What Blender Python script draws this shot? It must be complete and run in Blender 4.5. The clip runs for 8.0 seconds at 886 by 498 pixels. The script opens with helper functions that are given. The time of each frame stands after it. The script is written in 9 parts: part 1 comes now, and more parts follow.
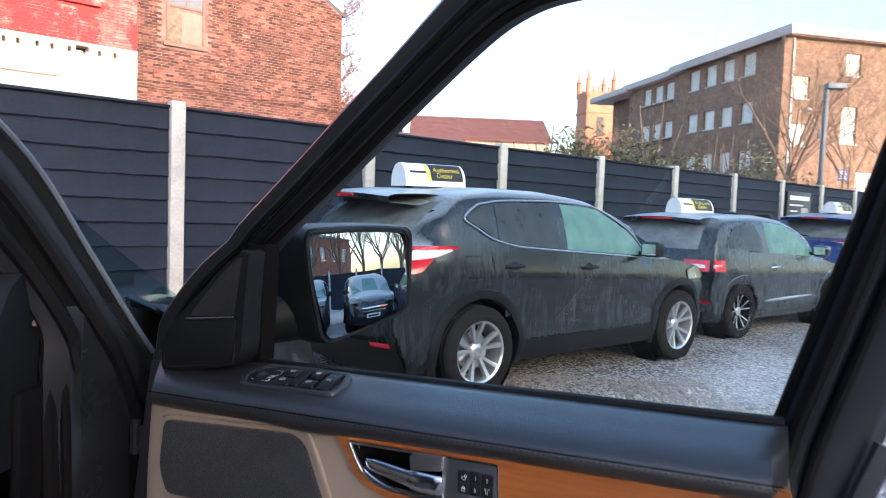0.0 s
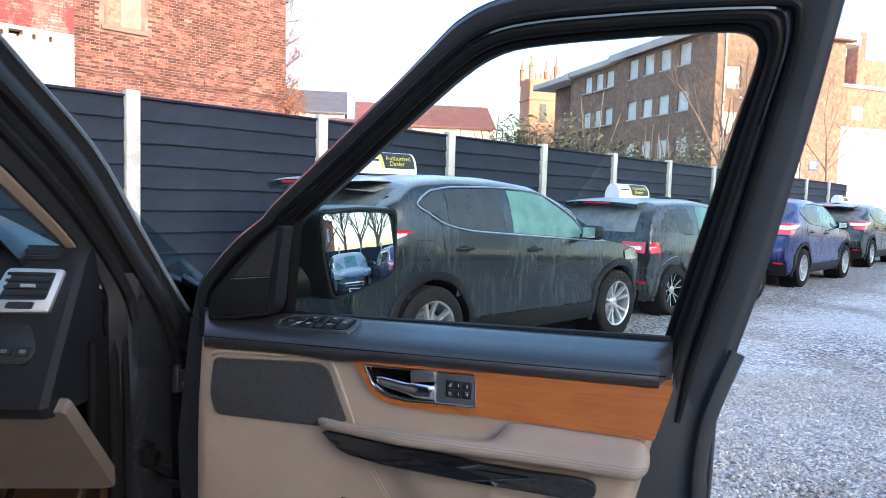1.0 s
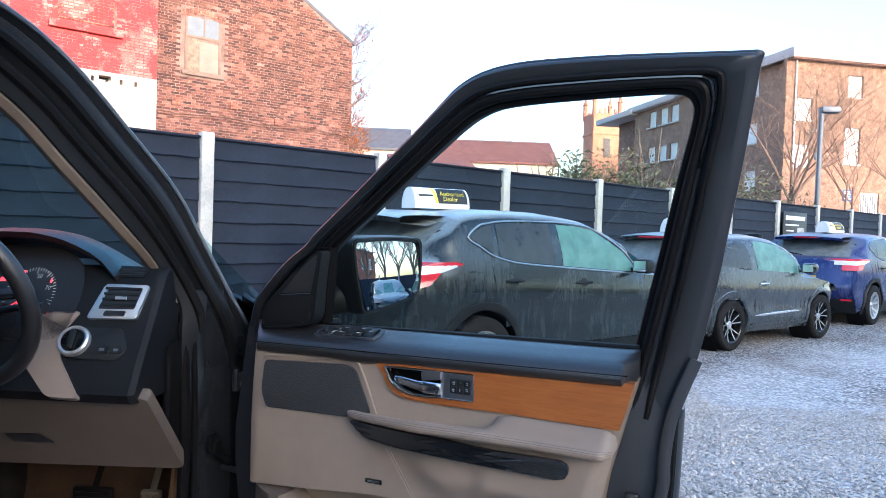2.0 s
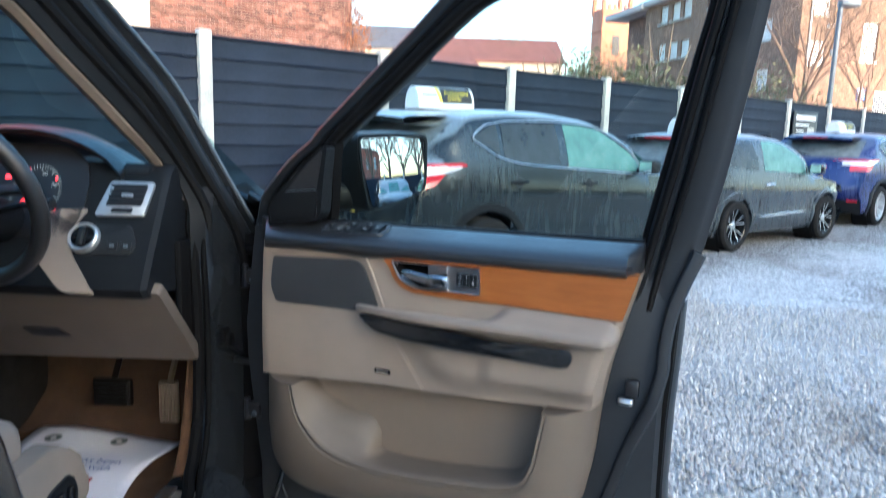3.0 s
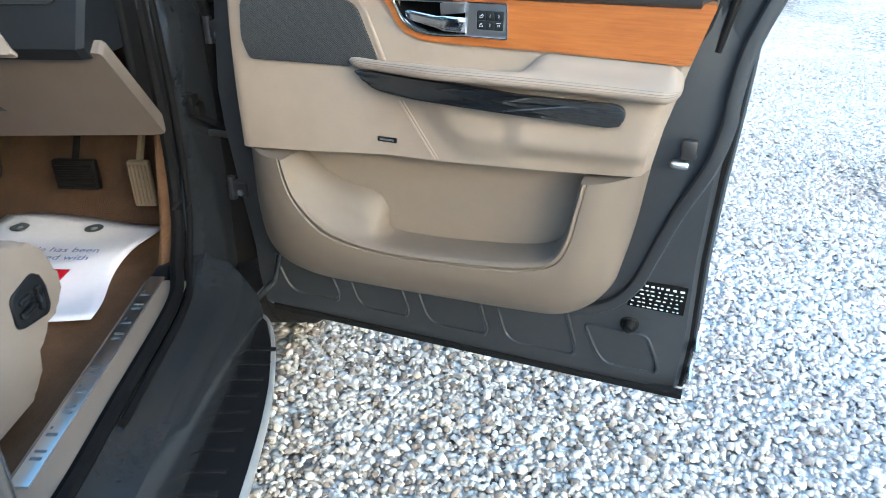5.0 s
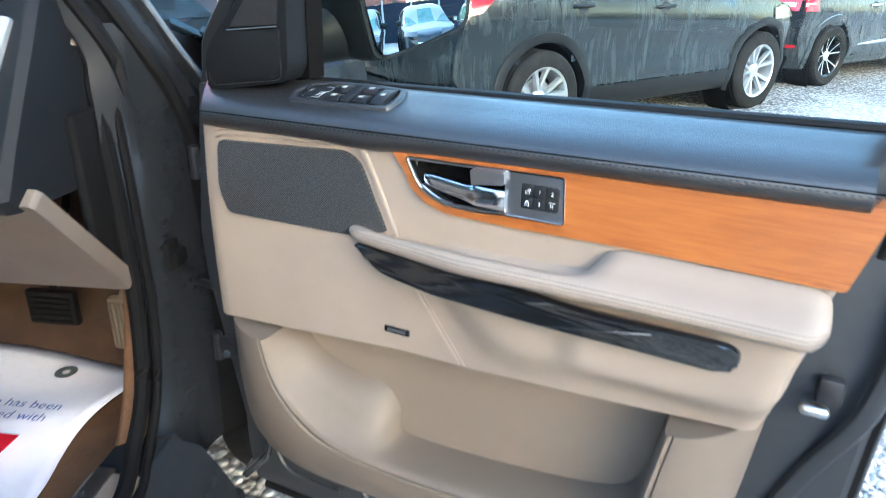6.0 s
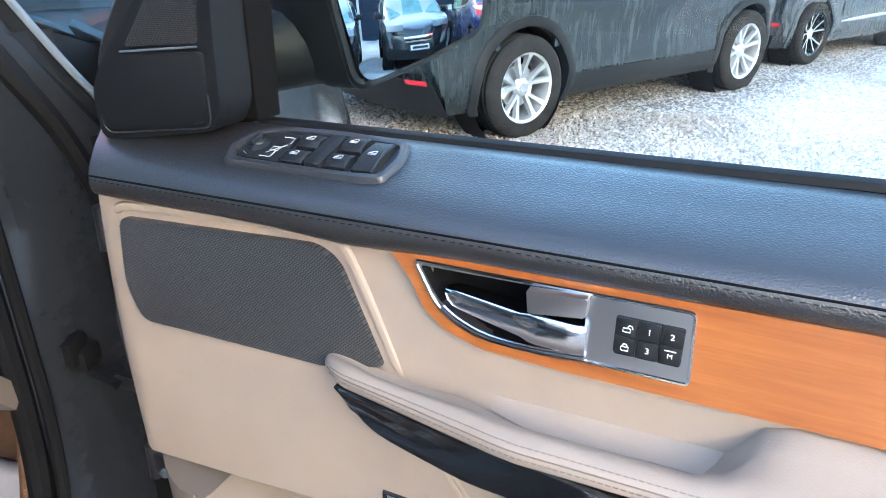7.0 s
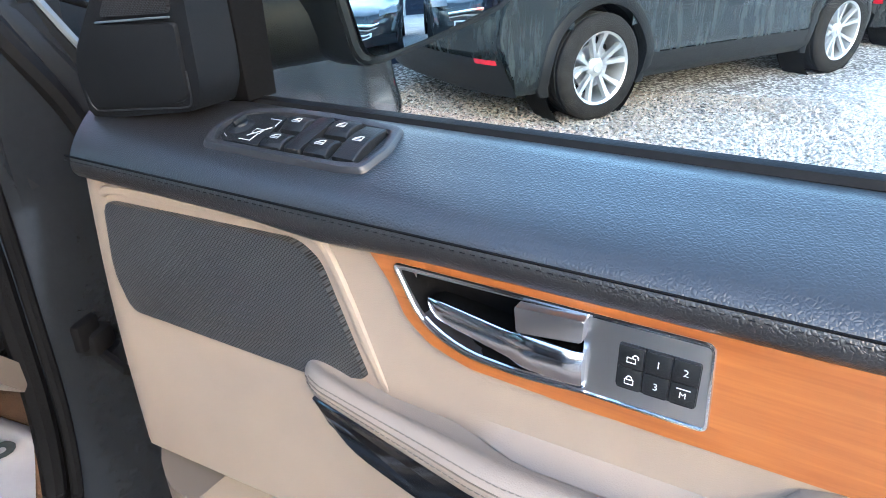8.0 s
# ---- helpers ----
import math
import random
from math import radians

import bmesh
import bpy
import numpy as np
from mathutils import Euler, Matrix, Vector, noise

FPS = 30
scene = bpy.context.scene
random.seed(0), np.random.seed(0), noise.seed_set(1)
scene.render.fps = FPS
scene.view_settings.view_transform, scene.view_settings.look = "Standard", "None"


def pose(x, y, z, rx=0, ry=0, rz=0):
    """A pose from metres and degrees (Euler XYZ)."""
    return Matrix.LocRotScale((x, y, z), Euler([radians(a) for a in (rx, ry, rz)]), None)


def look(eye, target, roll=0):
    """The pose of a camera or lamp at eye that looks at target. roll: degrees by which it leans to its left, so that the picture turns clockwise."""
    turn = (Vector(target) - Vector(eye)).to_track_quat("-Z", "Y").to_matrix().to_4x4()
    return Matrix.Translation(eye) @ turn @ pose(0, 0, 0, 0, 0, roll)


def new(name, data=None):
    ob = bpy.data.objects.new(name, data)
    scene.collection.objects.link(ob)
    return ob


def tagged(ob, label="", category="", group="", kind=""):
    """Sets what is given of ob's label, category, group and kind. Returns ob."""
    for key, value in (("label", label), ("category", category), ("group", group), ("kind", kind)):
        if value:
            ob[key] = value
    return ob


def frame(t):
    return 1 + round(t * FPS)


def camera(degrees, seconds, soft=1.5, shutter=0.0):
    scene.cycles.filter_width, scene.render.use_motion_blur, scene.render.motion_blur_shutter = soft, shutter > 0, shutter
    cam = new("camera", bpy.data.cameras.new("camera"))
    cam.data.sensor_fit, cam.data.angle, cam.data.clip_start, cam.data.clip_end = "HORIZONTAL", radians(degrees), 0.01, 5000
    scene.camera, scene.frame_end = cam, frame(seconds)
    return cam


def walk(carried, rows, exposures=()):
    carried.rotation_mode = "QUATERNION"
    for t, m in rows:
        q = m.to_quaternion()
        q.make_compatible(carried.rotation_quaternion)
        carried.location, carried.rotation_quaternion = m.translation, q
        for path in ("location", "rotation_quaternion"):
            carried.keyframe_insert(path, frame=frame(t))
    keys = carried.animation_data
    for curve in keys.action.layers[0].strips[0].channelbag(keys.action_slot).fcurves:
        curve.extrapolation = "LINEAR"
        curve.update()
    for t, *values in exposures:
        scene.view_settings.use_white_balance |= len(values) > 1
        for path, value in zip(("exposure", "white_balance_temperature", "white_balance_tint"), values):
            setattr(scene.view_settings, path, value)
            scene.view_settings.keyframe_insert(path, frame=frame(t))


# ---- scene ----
cam = camera(64.7, 8.0, 0.8, 0.35)
PATH = [
    (0, (0.2, 0.22, 1.391), (0.111, 2.215, 1.279), 2.1),
    (0.5, (0.158, 0.076, 1.376), (0.194, 2.07, 1.233), 1.6),
    (1, (0.145, -0.081, 1.385), (0.213, 1.913, 1.240), 1.8),
    (1.5, (0.23, -0.254, 1.382), (0.167, 1.744, 1.326), 1.7),
    (1.7, (0.246, -0.303, 1.381), (0.145, 1.694, 1.332), 1.9),
    (2.8, (0.239, -0.321, 1.373), (0.118, 1.667, 1.193), 1.8),
    (3, (0.241, -0.314, 1.365), (0.125, 1.656, 1.038), 1.7),
    (3.5, (0.239, -0.29, 1.327), (0.114, 1.603, 0.693), 1.3),
    (4, (0.234, -0.272, 1.291), (0.118, 1.544, 0.467), 1.1),
    (4.2, (0.24, -0.267, 1.284), (0.117, 1.541, 0.447), 1.3),
    (5.3, (0.157, 0.011, 1.285), (0.138, 1.762, 0.319), 0.4),
    (5.5, (0.157, 0.09, 1.291), (0.133, 1.883, 0.411), 1.1),
    (6, (0.197, 0.277, 1.328), (-0.029, 2.102, 0.542), 0.8),
    (6.5, (0.148, 0.462, 1.323), (-0.038, 2.318, 0.602), 0.6),
    (7, (0.117, 0.594, 1.322), (-0.035, 2.406, 0.489), 0.2),
    (7.5, (0.158, 0.654, 1.309), (-0.119, 2.423, 0.419), -0.1),
    (8, (0.163, 0.665, 1.307), (-0.19, 2.425, 0.425), -0.7),
]
EXPOSE = [(0, 2.32, 5020, 18), (0.5, 2.44, 4790, 14), (1.0, 2.56, 4880, 13), (1.5, 2.43, 4650, 12), (1.7, 2.42, 4640, 12), (3.0, 2.7, 4580, 4), (3.4, 3.55, 4650, 0), (4.0, 3.7, 4930, 0), (4.2, 3.7, 4930, 0), (5.5, 3.76, 4800, 0), (6.0, 3.95, 4790, 4), (6.5, 3.98, 4830, 8), (8, 3.94, 4930, 10)]
walk(cam, [(t, look(eye, target, roll)) for t, eye, target, roll in PATH], EXPOSE)

# ---------------------------------------------------------------- world and sun
SUN_DIR = Vector((0.56, -0.83, 0)).normalized()  # towards the sun, low behind the terrace
SUN_ELEV = radians(9)
world = bpy.data.worlds.new("sky")
world.use_nodes = True
scene.world = world
_n = world.node_tree.nodes
_sky = _n.new("ShaderNodeTexSky")
_sky.sky_type = "NISHITA"
_sky.sun_disc = False
_sky.sun_elevation = SUN_ELEV
_sky.sun_rotation = math.atan2(SUN_DIR.x, SUN_DIR.y)
_sky.air_density, _sky.dust_density, _sky.ozone_density = 1.0, 3.2, 0.2
_n["Background"].inputs["Strength"].default_value = 0.15
world.node_tree.links.new(_sky.outputs["Color"], _n["Background"].inputs["Color"])
sun = new("sun", bpy.data.lights.new("sun", "SUN"))
sun.data.energy, sun.data.angle, sun.data.color = 1.3, radians(0.6), (1.0, 0.62, 0.42)
_d = Vector((SUN_DIR.x * math.cos(SUN_ELEV), SUN_DIR.y * math.cos(SUN_ELEV), math.sin(SUN_ELEV)))
sun.matrix_world = look(_d * 50, (0, 0, 0))
# ---------------------------------------------------------------- materials
MATS = {}


def ramp_pair(nt, fac, c0, c1, p0=0.35, p1=0.65):
    r = nt.nodes.new("ShaderNodeValToRGB")
    r.color_ramp.elements[0].position, r.color_ramp.elements[1].position = p0, p1
    r.color_ramp.elements[0].color, r.color_ramp.elements[1].color = (*c0, 1), (*c1, 1)
    nt.links.new(fac, r.inputs["Fac"])
    return r.outputs["Color"]


def blend(nt, fac, a, b, mode="MIX"):
    m = nt.nodes.new("ShaderNodeMix")
    m.data_type, m.blend_type = "RGBA", mode
    for sock, v in ((m.inputs[0], fac), (m.inputs[6], a), (m.inputs[7], b)):
        if isinstance(v, bpy.types.NodeSocket):
            nt.links.new(v, sock)
        elif isinstance(v, tuple):
            sock.default_value = (*v[:3], 1)
        else:
            sock.default_value = v
    return m.outputs[2]


def noise_tex(nt, scale, detail=4, rough=0.55, stretch=None, coord="Object"):
    tc = nt.nodes.new("ShaderNodeTexCoord")
    n = nt.nodes.new("ShaderNodeTexNoise")
    n.inputs["Scale"].default_value, n.inputs["Detail"].default_value, n.inputs["Roughness"].default_value = scale, detail, rough
    src = tc.outputs[coord]
    if stretch:
        mp = nt.nodes.new("ShaderNodeMapping")
        mp.inputs["Scale"].default_value = stretch
        nt.links.new(src, mp.inputs["Vector"])
        src = mp.outputs["Vector"]
    nt.links.new(src, n.inputs["Vector"])
    return n.outputs["Fac"]


def bump(nt, b, height, dist, strength=1.0):
    bp = nt.nodes.new("ShaderNodeBump")
    bp.inputs["Distance"].default_value, bp.inputs["Strength"].default_value = dist, strength
    nt.links.new(height, bp.inputs["Height"])
    nt.links.new(bp.outputs["Normal"], b.inputs["Normal"])
    return bp


def base(name, color, rough=0.5, metal=0.0):
    m = bpy.data.materials.new(name)
    m.use_nodes = True
    b = m.node_tree.nodes["Principled BSDF"]
    b.inputs["Base Color"].default_value = (*color, 1)
    b.inputs["Roughness"].default_value, b.inputs["Metallic"].default_value = rough, metal
    MATS[name] = m
    return m, m.node_tree, b


def mat(name, color, rough=0.5, metal=0.0, var=0.12, scale=6.0, fine=0.0, fine_scale=400.0, coat=0.0, rvar=0.1, tint=None):
    """A surface with blotches at one scale, grain at another, and uneven gloss."""
    m, nt, b = base(name, color, rough, metal)
    big = noise_tex(nt, scale, 5)
    dark = tuple(c * (1 - var) for c in color)
    light = tuple(min(1, c * (1 + var)) for c in (tint or color))
    col = ramp_pair(nt, big, dark, light, 0.3, 0.7)
    if var > 0:
        grain = noise_tex(nt, scale * 12, 3)
        col = blend(nt, 0.25, col, ramp_pair(nt, grain, dark, light, 0.4, 0.6))
        nt.links.new(col, b.inputs["Base Color"])
    if rvar:
        mr = nt.nodes.new("ShaderNodeMapRange")
        mr.inputs["To Min"].default_value, mr.inputs["To Max"].default_value = max(0.02, rough - rvar), min(1, rough + rvar)
        nt.links.new(noise_tex(nt, scale * 3, 4), mr.inputs["Value"])
        nt.links.new(mr.outputs["Result"], b.inputs["Roughness"])
    if fine:
        bump(nt, b, noise_tex(nt, fine_scale, 3), fine)
    if coat:
        b.inputs["Coat Weight"].default_value, b.inputs["Coat Roughness"].default_value = coat, 0.06
    return m


def paint(name, color, frost=0.35, metal=0.35, rough=0.32, film_share=1.0):
    """Car paint under road film and thin frost: streaks that run down the sides, frost on upward faces."""
    m, nt, b = base(name, color, rough, metal)
    streak = noise_tex(nt, 1.0, 7, 0.7, (26.0, 26.0, 2.2))
    blot = noise_tex(nt, 1.7, 6, 0.62)
    film = ramp_pair(nt, streak, (0.15, 0.15, 0.15), (1, 1, 1), 0.46, 0.66)
    f = blend(nt, ramp_pair(nt, blot, (0, 0, 0), (1, 1, 1), 0.44, 0.56), (0.02, 0.02, 0.02), film)
    f = blend(nt, film_share, (0, 0, 0), f)
    dusty = tuple(0.6 * c + k for c, k in zip(color, (0.03, 0.039, 0.041)))
    col = blend(nt, f, color, dusty)
    geo = nt.nodes.new("ShaderNodeNewGeometry")
    sep = nt.nodes.new("ShaderNodeSeparateXYZ")
    nt.links.new(geo.outputs["Normal"], sep.inputs["Vector"])
    mr = nt.nodes.new("ShaderNodeMapRange")
    mr.inputs["From Min"].default_value, mr.inputs["From Max"].default_value, mr.inputs["To Max"].default_value = 0.6, 0.98, frost
    nt.links.new(sep.outputs["Z"], mr.inputs["Value"])
    fr = noise_tex(nt, 60, 3)
    mm = nt.nodes.new("ShaderNodeMath")
    mm.operation = "MULTIPLY"
    nt.links.new(mr.outputs["Result"], mm.inputs[0])
    nt.links.new(ramp_pair(nt, fr, (0.5, 0.5, 0.5), (1, 1, 1), 0.3, 0.6), mm.inputs[1])
    col = blend(nt, mm.outputs[0], col, (0.62, 0.68, 0.72))
    nt.links.new(col, b.inputs["Base Color"])
    r = blend(nt, f, (rough * 0.7,) * 3, (0.5,) * 3)
    r2 = blend(nt, mm.outputs[0], r, (0.8,) * 3)
    nt.links.new(r2, b.inputs["Roughness"])
    b.inputs["Coat Weight"].default_value, b.inputs["Coat Roughness"].default_value = 0.5, 0.09
    return m


def clear_glass(name, tint, gloss_rough=0.0, haze=0.0, haze_color=(0.5, 0.6, 0.6)):
    """A pane: straight see-through with a tint, a mirror's gloss by Fresnel, and a share of frost or dust."""
    m = bpy.data.materials.new(name)
    m.use_nodes = True
    nt = m.node_tree
    nt.nodes.remove(nt.nodes["Principled BSDF"])
    out = nt.nodes["Material Output"]
    tr, gl, fr, mx = (nt.nodes.new(k) for k in ("ShaderNodeBsdfTransparent", "ShaderNodeBsdfGlossy", "ShaderNodeLayerWeight", "ShaderNodeMixShader"))
    pw, sc = nt.nodes.new("ShaderNodeMath"), nt.nodes.new("ShaderNodeMath")
    pw.operation, sc.operation = "POWER", "MULTIPLY_ADD"
    pw.inputs[1].default_value, sc.inputs[1].default_value, sc.inputs[2].default_value = 5.0, 0.9, 0.045
    nt.links.new(fr.outputs["Facing"], pw.inputs[0])
    nt.links.new(pw.outputs[0], sc.inputs[0])
    tr.inputs["Color"].default_value = (*tint, 1)
    gl.inputs["Roughness"].default_value = gloss_rough
    src = tr.outputs[0]
    if haze:
        df, hm = nt.nodes.new("ShaderNodeBsdfDiffuse"), nt.nodes.new("ShaderNodeMixShader")
        df.inputs["Color"].default_value = (*haze_color, 1)
        mr = nt.nodes.new("ShaderNodeMapRange")
        mr.inputs["From Min"].default_value, mr.inputs["From Max"].default_value = 0.3, 0.7
        mr.inputs["To Min"].default_value, mr.inputs["To Max"].default_value = haze * 0.6, min(1, haze * 1.3)
        nt.links.new(noise_tex(nt, 5, 6, 0.65), mr.inputs["Value"])
        nt.links.new(mr.outputs["Result"], hm.inputs[0])
        nt.links.new(src, hm.inputs[1])
        nt.links.new(df.outputs[0], hm.inputs[2])
        src = hm.outputs[0]
    nt.links.new(sc.outputs[0], mx.inputs[0])
    nt.links.new(src, mx.inputs[1])
    nt.links.new(gl.outputs[0], mx.inputs[2])
    nt.links.new(mx.outputs[0], out.inputs["Surface"])
    MATS[name] = m
    return m


def leather(name, color, rough, cell=0.0022, depth=0.0004, spec=0.5):
    """Grained hide: small pebbles parted by creases, over slow changes of tone and gloss."""
    m, nt, b = base(name, color, rough)
    b.inputs["Specular IOR Level"].default_value = spec
    tc = nt.nodes.new("ShaderNodeTexCoord")
    v = nt.nodes.new("ShaderNodeTexVoronoi")
    v.feature = "DISTANCE_TO_EDGE"
    v.inputs["Scale"].default_value = 1 / cell
    warp = nt.nodes.new("ShaderNodeTexNoise")
    warp.inputs["Scale"].default_value = 160
    nt.links.new(tc.outputs["Object"], warp.inputs["Vector"])
    add = nt.nodes.new("ShaderNodeMix")
    add.data_type = "VECTOR"
    add.inputs[0].default_value = 0.0022
    nt.links.new(tc.outputs["Object"], add.inputs[4])
    nt.links.new(warp.outputs["Color"], add.inputs[5])
    nt.links.new(add.outputs[1], v.inputs["Vector"])
    pebble = ramp_pair(nt, v.outputs["Distance"], (0, 0, 0), (1, 1, 1), 0.0, 0.3)
    bump(nt, b, blend(nt, 0.25, pebble, noise_tex(nt, 900, 2)), depth, 0.8)
    col = ramp_pair(nt, noise_tex(nt, 5, 5), tuple(c * 0.86 for c in color), tuple(c * 1.1 for c in color), 0.3, 0.7)
    nt.links.new(col, b.inputs["Base Color"])
    mr = nt.nodes.new("ShaderNodeMapRange")
    mr.inputs["To Min"].default_value, mr.inputs["To Max"].default_value = rough - 0.06, rough + 0.1
    nt.links.new(noise_tex(nt, 14, 4), mr.inputs["Value"])
    nt.links.new(mr.outputs["Result"], b.inputs["Roughness"])
    return m


def wood_mat():
    m, nt, b = base("cherry_veneer", (0.55, 0.2, 0.04), 0.28)
    tc = nt.nodes.new("ShaderNodeTexCoord")
    mp = nt.nodes.new("ShaderNodeMapping")
    mp.inputs["Scale"].default_value = (3.0, 14, 14)
    nt.links.new(tc.outputs["Object"], mp.inputs["Vector"])
    n1 = nt.nodes.new("ShaderNodeTexNoise")
    n1.inputs["Scale"].default_value, n1.inputs["Detail"].default_value, n1.inputs["Distortion"].default_value = 1.5, 5, 1.6
    nt.links.new(mp.outputs["Vector"], n1.inputs["Vector"])
    col = ramp_pair(nt, n1.outputs["Fac"], (0.195, 0.058, 0.0105), (0.29, 0.102, 0.0215), 0.3, 0.66)
    fine = noise_tex(nt, 3.0, 5, 0.6, (5, 120, 120))
    col = blend(nt, 0.16, col, ramp_pair(nt, fine, (0.19, 0.058, 0.012), (0.38, 0.148, 0.036), 0.4, 0.6))
    streak = noise_tex(nt, 1.0, 5, 0.65, (4.2, 58, 58))
    col = blend(nt, ramp_pair(nt, streak, (0, 0, 0), (0.85, 0.85, 0.85), 0.61, 0.7), col, (0.1, 0.022, 0.004))
    nt.links.new(col, b.inputs["Base Color"])
    b.inputs["Coat Weight"].default_value, b.inputs["Coat Roughness"].default_value = 0.6, 0.12
    return m


def mesh_grille(name, color, dot, pitch):
    """Perforated metal: round holes on a square pitch, sunk."""
    m, nt, b = base(name, color, 0.5, 0.2)
    tc = nt.nodes.new("ShaderNodeTexCoord")
    v = nt.nodes.new("ShaderNodeTexVoronoi")
    v.inputs["Scale"].default_value, v.inputs["Randomness"].default_value = 1 / pitch, 0.0
    mp = nt.nodes.new("ShaderNodeMapping")
    mp.inputs["Rotation"].default_value = (0, 0, radians(45))
    mp.inputs["Scale"].default_value = (1, 1, 0)
    nt.links.new(tc.outputs["Object"], mp.inputs["Vector"])
    nt.links.new(mp.outputs["Vector"], v.inputs["Vector"])
    col = ramp_pair(nt, v.outputs["Distance"], dot, color, 0.3, 0.42)
    nt.links.new(col, b.inputs["Base Color"])
    bump(nt, b, ramp_pair(nt, v.outputs["Distance"], (0, 0, 0), (1, 1, 1), 0.3, 0.45), 0.0006)
    return m


def brick_mat(name, a, bcol, mortar, dirt, paintc=None, cover=(0.45, 0.5), axis_scale=1.0):
    """Courses 75 mm high with recessed joints; weathering, and a worn coat of paint where one is given."""
    m, nt, b = base(name, a, 0.88)
    tc = nt.nodes.new("ShaderNodeTexCoord")
    mp = nt.nodes.new("ShaderNodeMapping")
    mp.inputs["Rotation"].default_value = (radians(90), 0, 0)
    nt.links.new(tc.outputs["Object"], mp.inputs["Vector"])
    bt = nt.nodes.new("ShaderNodeTexBrick")
    bt.inputs["Scale"].default_value = 1.0 / axis_scale
    bt.inputs["Brick Width"].default_value, bt.inputs["Row Height"].default_value, bt.inputs["Mortar Size"].default_value = 0.225, 0.075, 0.009
    bt.inputs["Color1"].default_value, bt.inputs["Color2"].default_value, bt.inputs["Mortar"].default_value = (*a, 1), (*bcol, 1), (*mortar, 1)
    nt.links.new(mp.outputs["Vector"], bt.inputs["Vector"])
    col = blend(nt, ramp_pair(nt, noise_tex(nt, 0.9, 7, 0.65), (0, 0, 0), (0.9, 0.9, 0.9), 0.38, 0.62), bt.outputs["Color"], dirt)
    col = blend(nt, ramp_pair(nt, noise_tex(nt, 5.5, 5, 0.7), (0, 0, 0), (0.75, 0.75, 0.75), 0.55, 0.68), col, tuple(min(1, 1.5 * c + 0.05) for c in a))
    col = blend(nt, ramp_pair(nt, noise_tex(nt, 14, 3), (0, 0, 0), (0.8, 0.8, 0.8), 0.56, 0.64), col, tuple(0.3 * c for c in a))
    col = blend(nt, ramp_pair(nt, noise_tex(nt, 2.4, 8, 0.75), (0, 0, 0), (0.85, 0.85, 0.85), 0.5, 0.6), col, tuple(min(1, 1.25 * c + 0.03) for c in a))
    col = blend(nt, ramp_pair(nt, noise_tex(nt, 3.3, 8, 0.75), (0.85, 0.85, 0.85), (0, 0, 0), 0.38, 0.46), col, tuple(0.45 * c for c in bcol))
    if paintc:
        col = blend(nt, ramp_pair(nt, noise_tex(nt, 1.5, 8, 0.7), (0, 0, 0), (1, 1, 1), *cover), paintc, col)
    nt.links.new(col, b.inputs["Base Color"])
    inv = nt.nodes.new("ShaderNodeInvert")
    nt.links.new(bt.outputs["Fac"], inv.inputs["Color"])
    h = blend(nt, 0.3, inv.outputs["Color"], noise_tex(nt, 40, 4))
    bump(nt, b, h, 0.012)
    return m


def built_brick_mat(name, tones, single, paintc=None, cover=(0.45, 0.5)):
    """Fired clay that differs from brick to brick, sooted and spalled in patches; single: each brick an object of its own."""
    m, nt, b = base(name, tones[1], 0.9)
    if single:
        rnd = nt.nodes.new("ShaderNodeObjectInfo").outputs["Random"]
    else:
        rnd = nt.nodes.new("ShaderNodeNewGeometry").outputs["Random Per Island"]
    r = nt.nodes.new("ShaderNodeValToRGB")
    e = r.color_ramp.elements
    e[0].color, e[1].color = (*tones[0], 1), (*tones[-1], 1)
    for k, c in enumerate(tones[1:-1]):
        e.new((k + 1) / (len(tones) - 1)).color = (*c, 1)
    nt.links.new(rnd, r.inputs["Fac"])
    col = r.outputs["Color"]
    geo = nt.nodes.new("ShaderNodeNewGeometry")

    def patch(scale, detail, lo, hi, amount, tone, c):
        n = nt.nodes.new("ShaderNodeTexNoise")
        n.inputs["Scale"].default_value, n.inputs["Detail"].default_value, n.inputs["Roughness"].default_value = scale, detail, 0.7
        nt.links.new(geo.outputs["Position"], n.inputs["Vector"])
        return blend(nt, ramp_pair(nt, n.outputs["Fac"], (0, 0, 0), (amount,) * 3, lo, hi), c, tone)

    col = patch(0.5, 7, 0.46, 0.6, 0.8, tuple(0.5 * c for c in tones[1]), col)
    col = patch(1.3, 7, 0.56, 0.66, 0.7, tones[-1], col)
    col = patch(9.0, 5, 0.6, 0.7, 0.7, tuple(min(1, 1.3 * c + 0.1) for c in tones[-1]), col)
    col = patch(23.0, 4, 0.56, 0.68, 0.6, tuple(0.25 * c for c in tones[0]), col)
    if paintc:
        col = patch(1.1, 9, *cover, 1.0, paintc, col)
    nt.links.new(col, b.inputs["Base Color"])
    bump(nt, b, noise_tex(nt, 55, 4), 0.006)
    return m


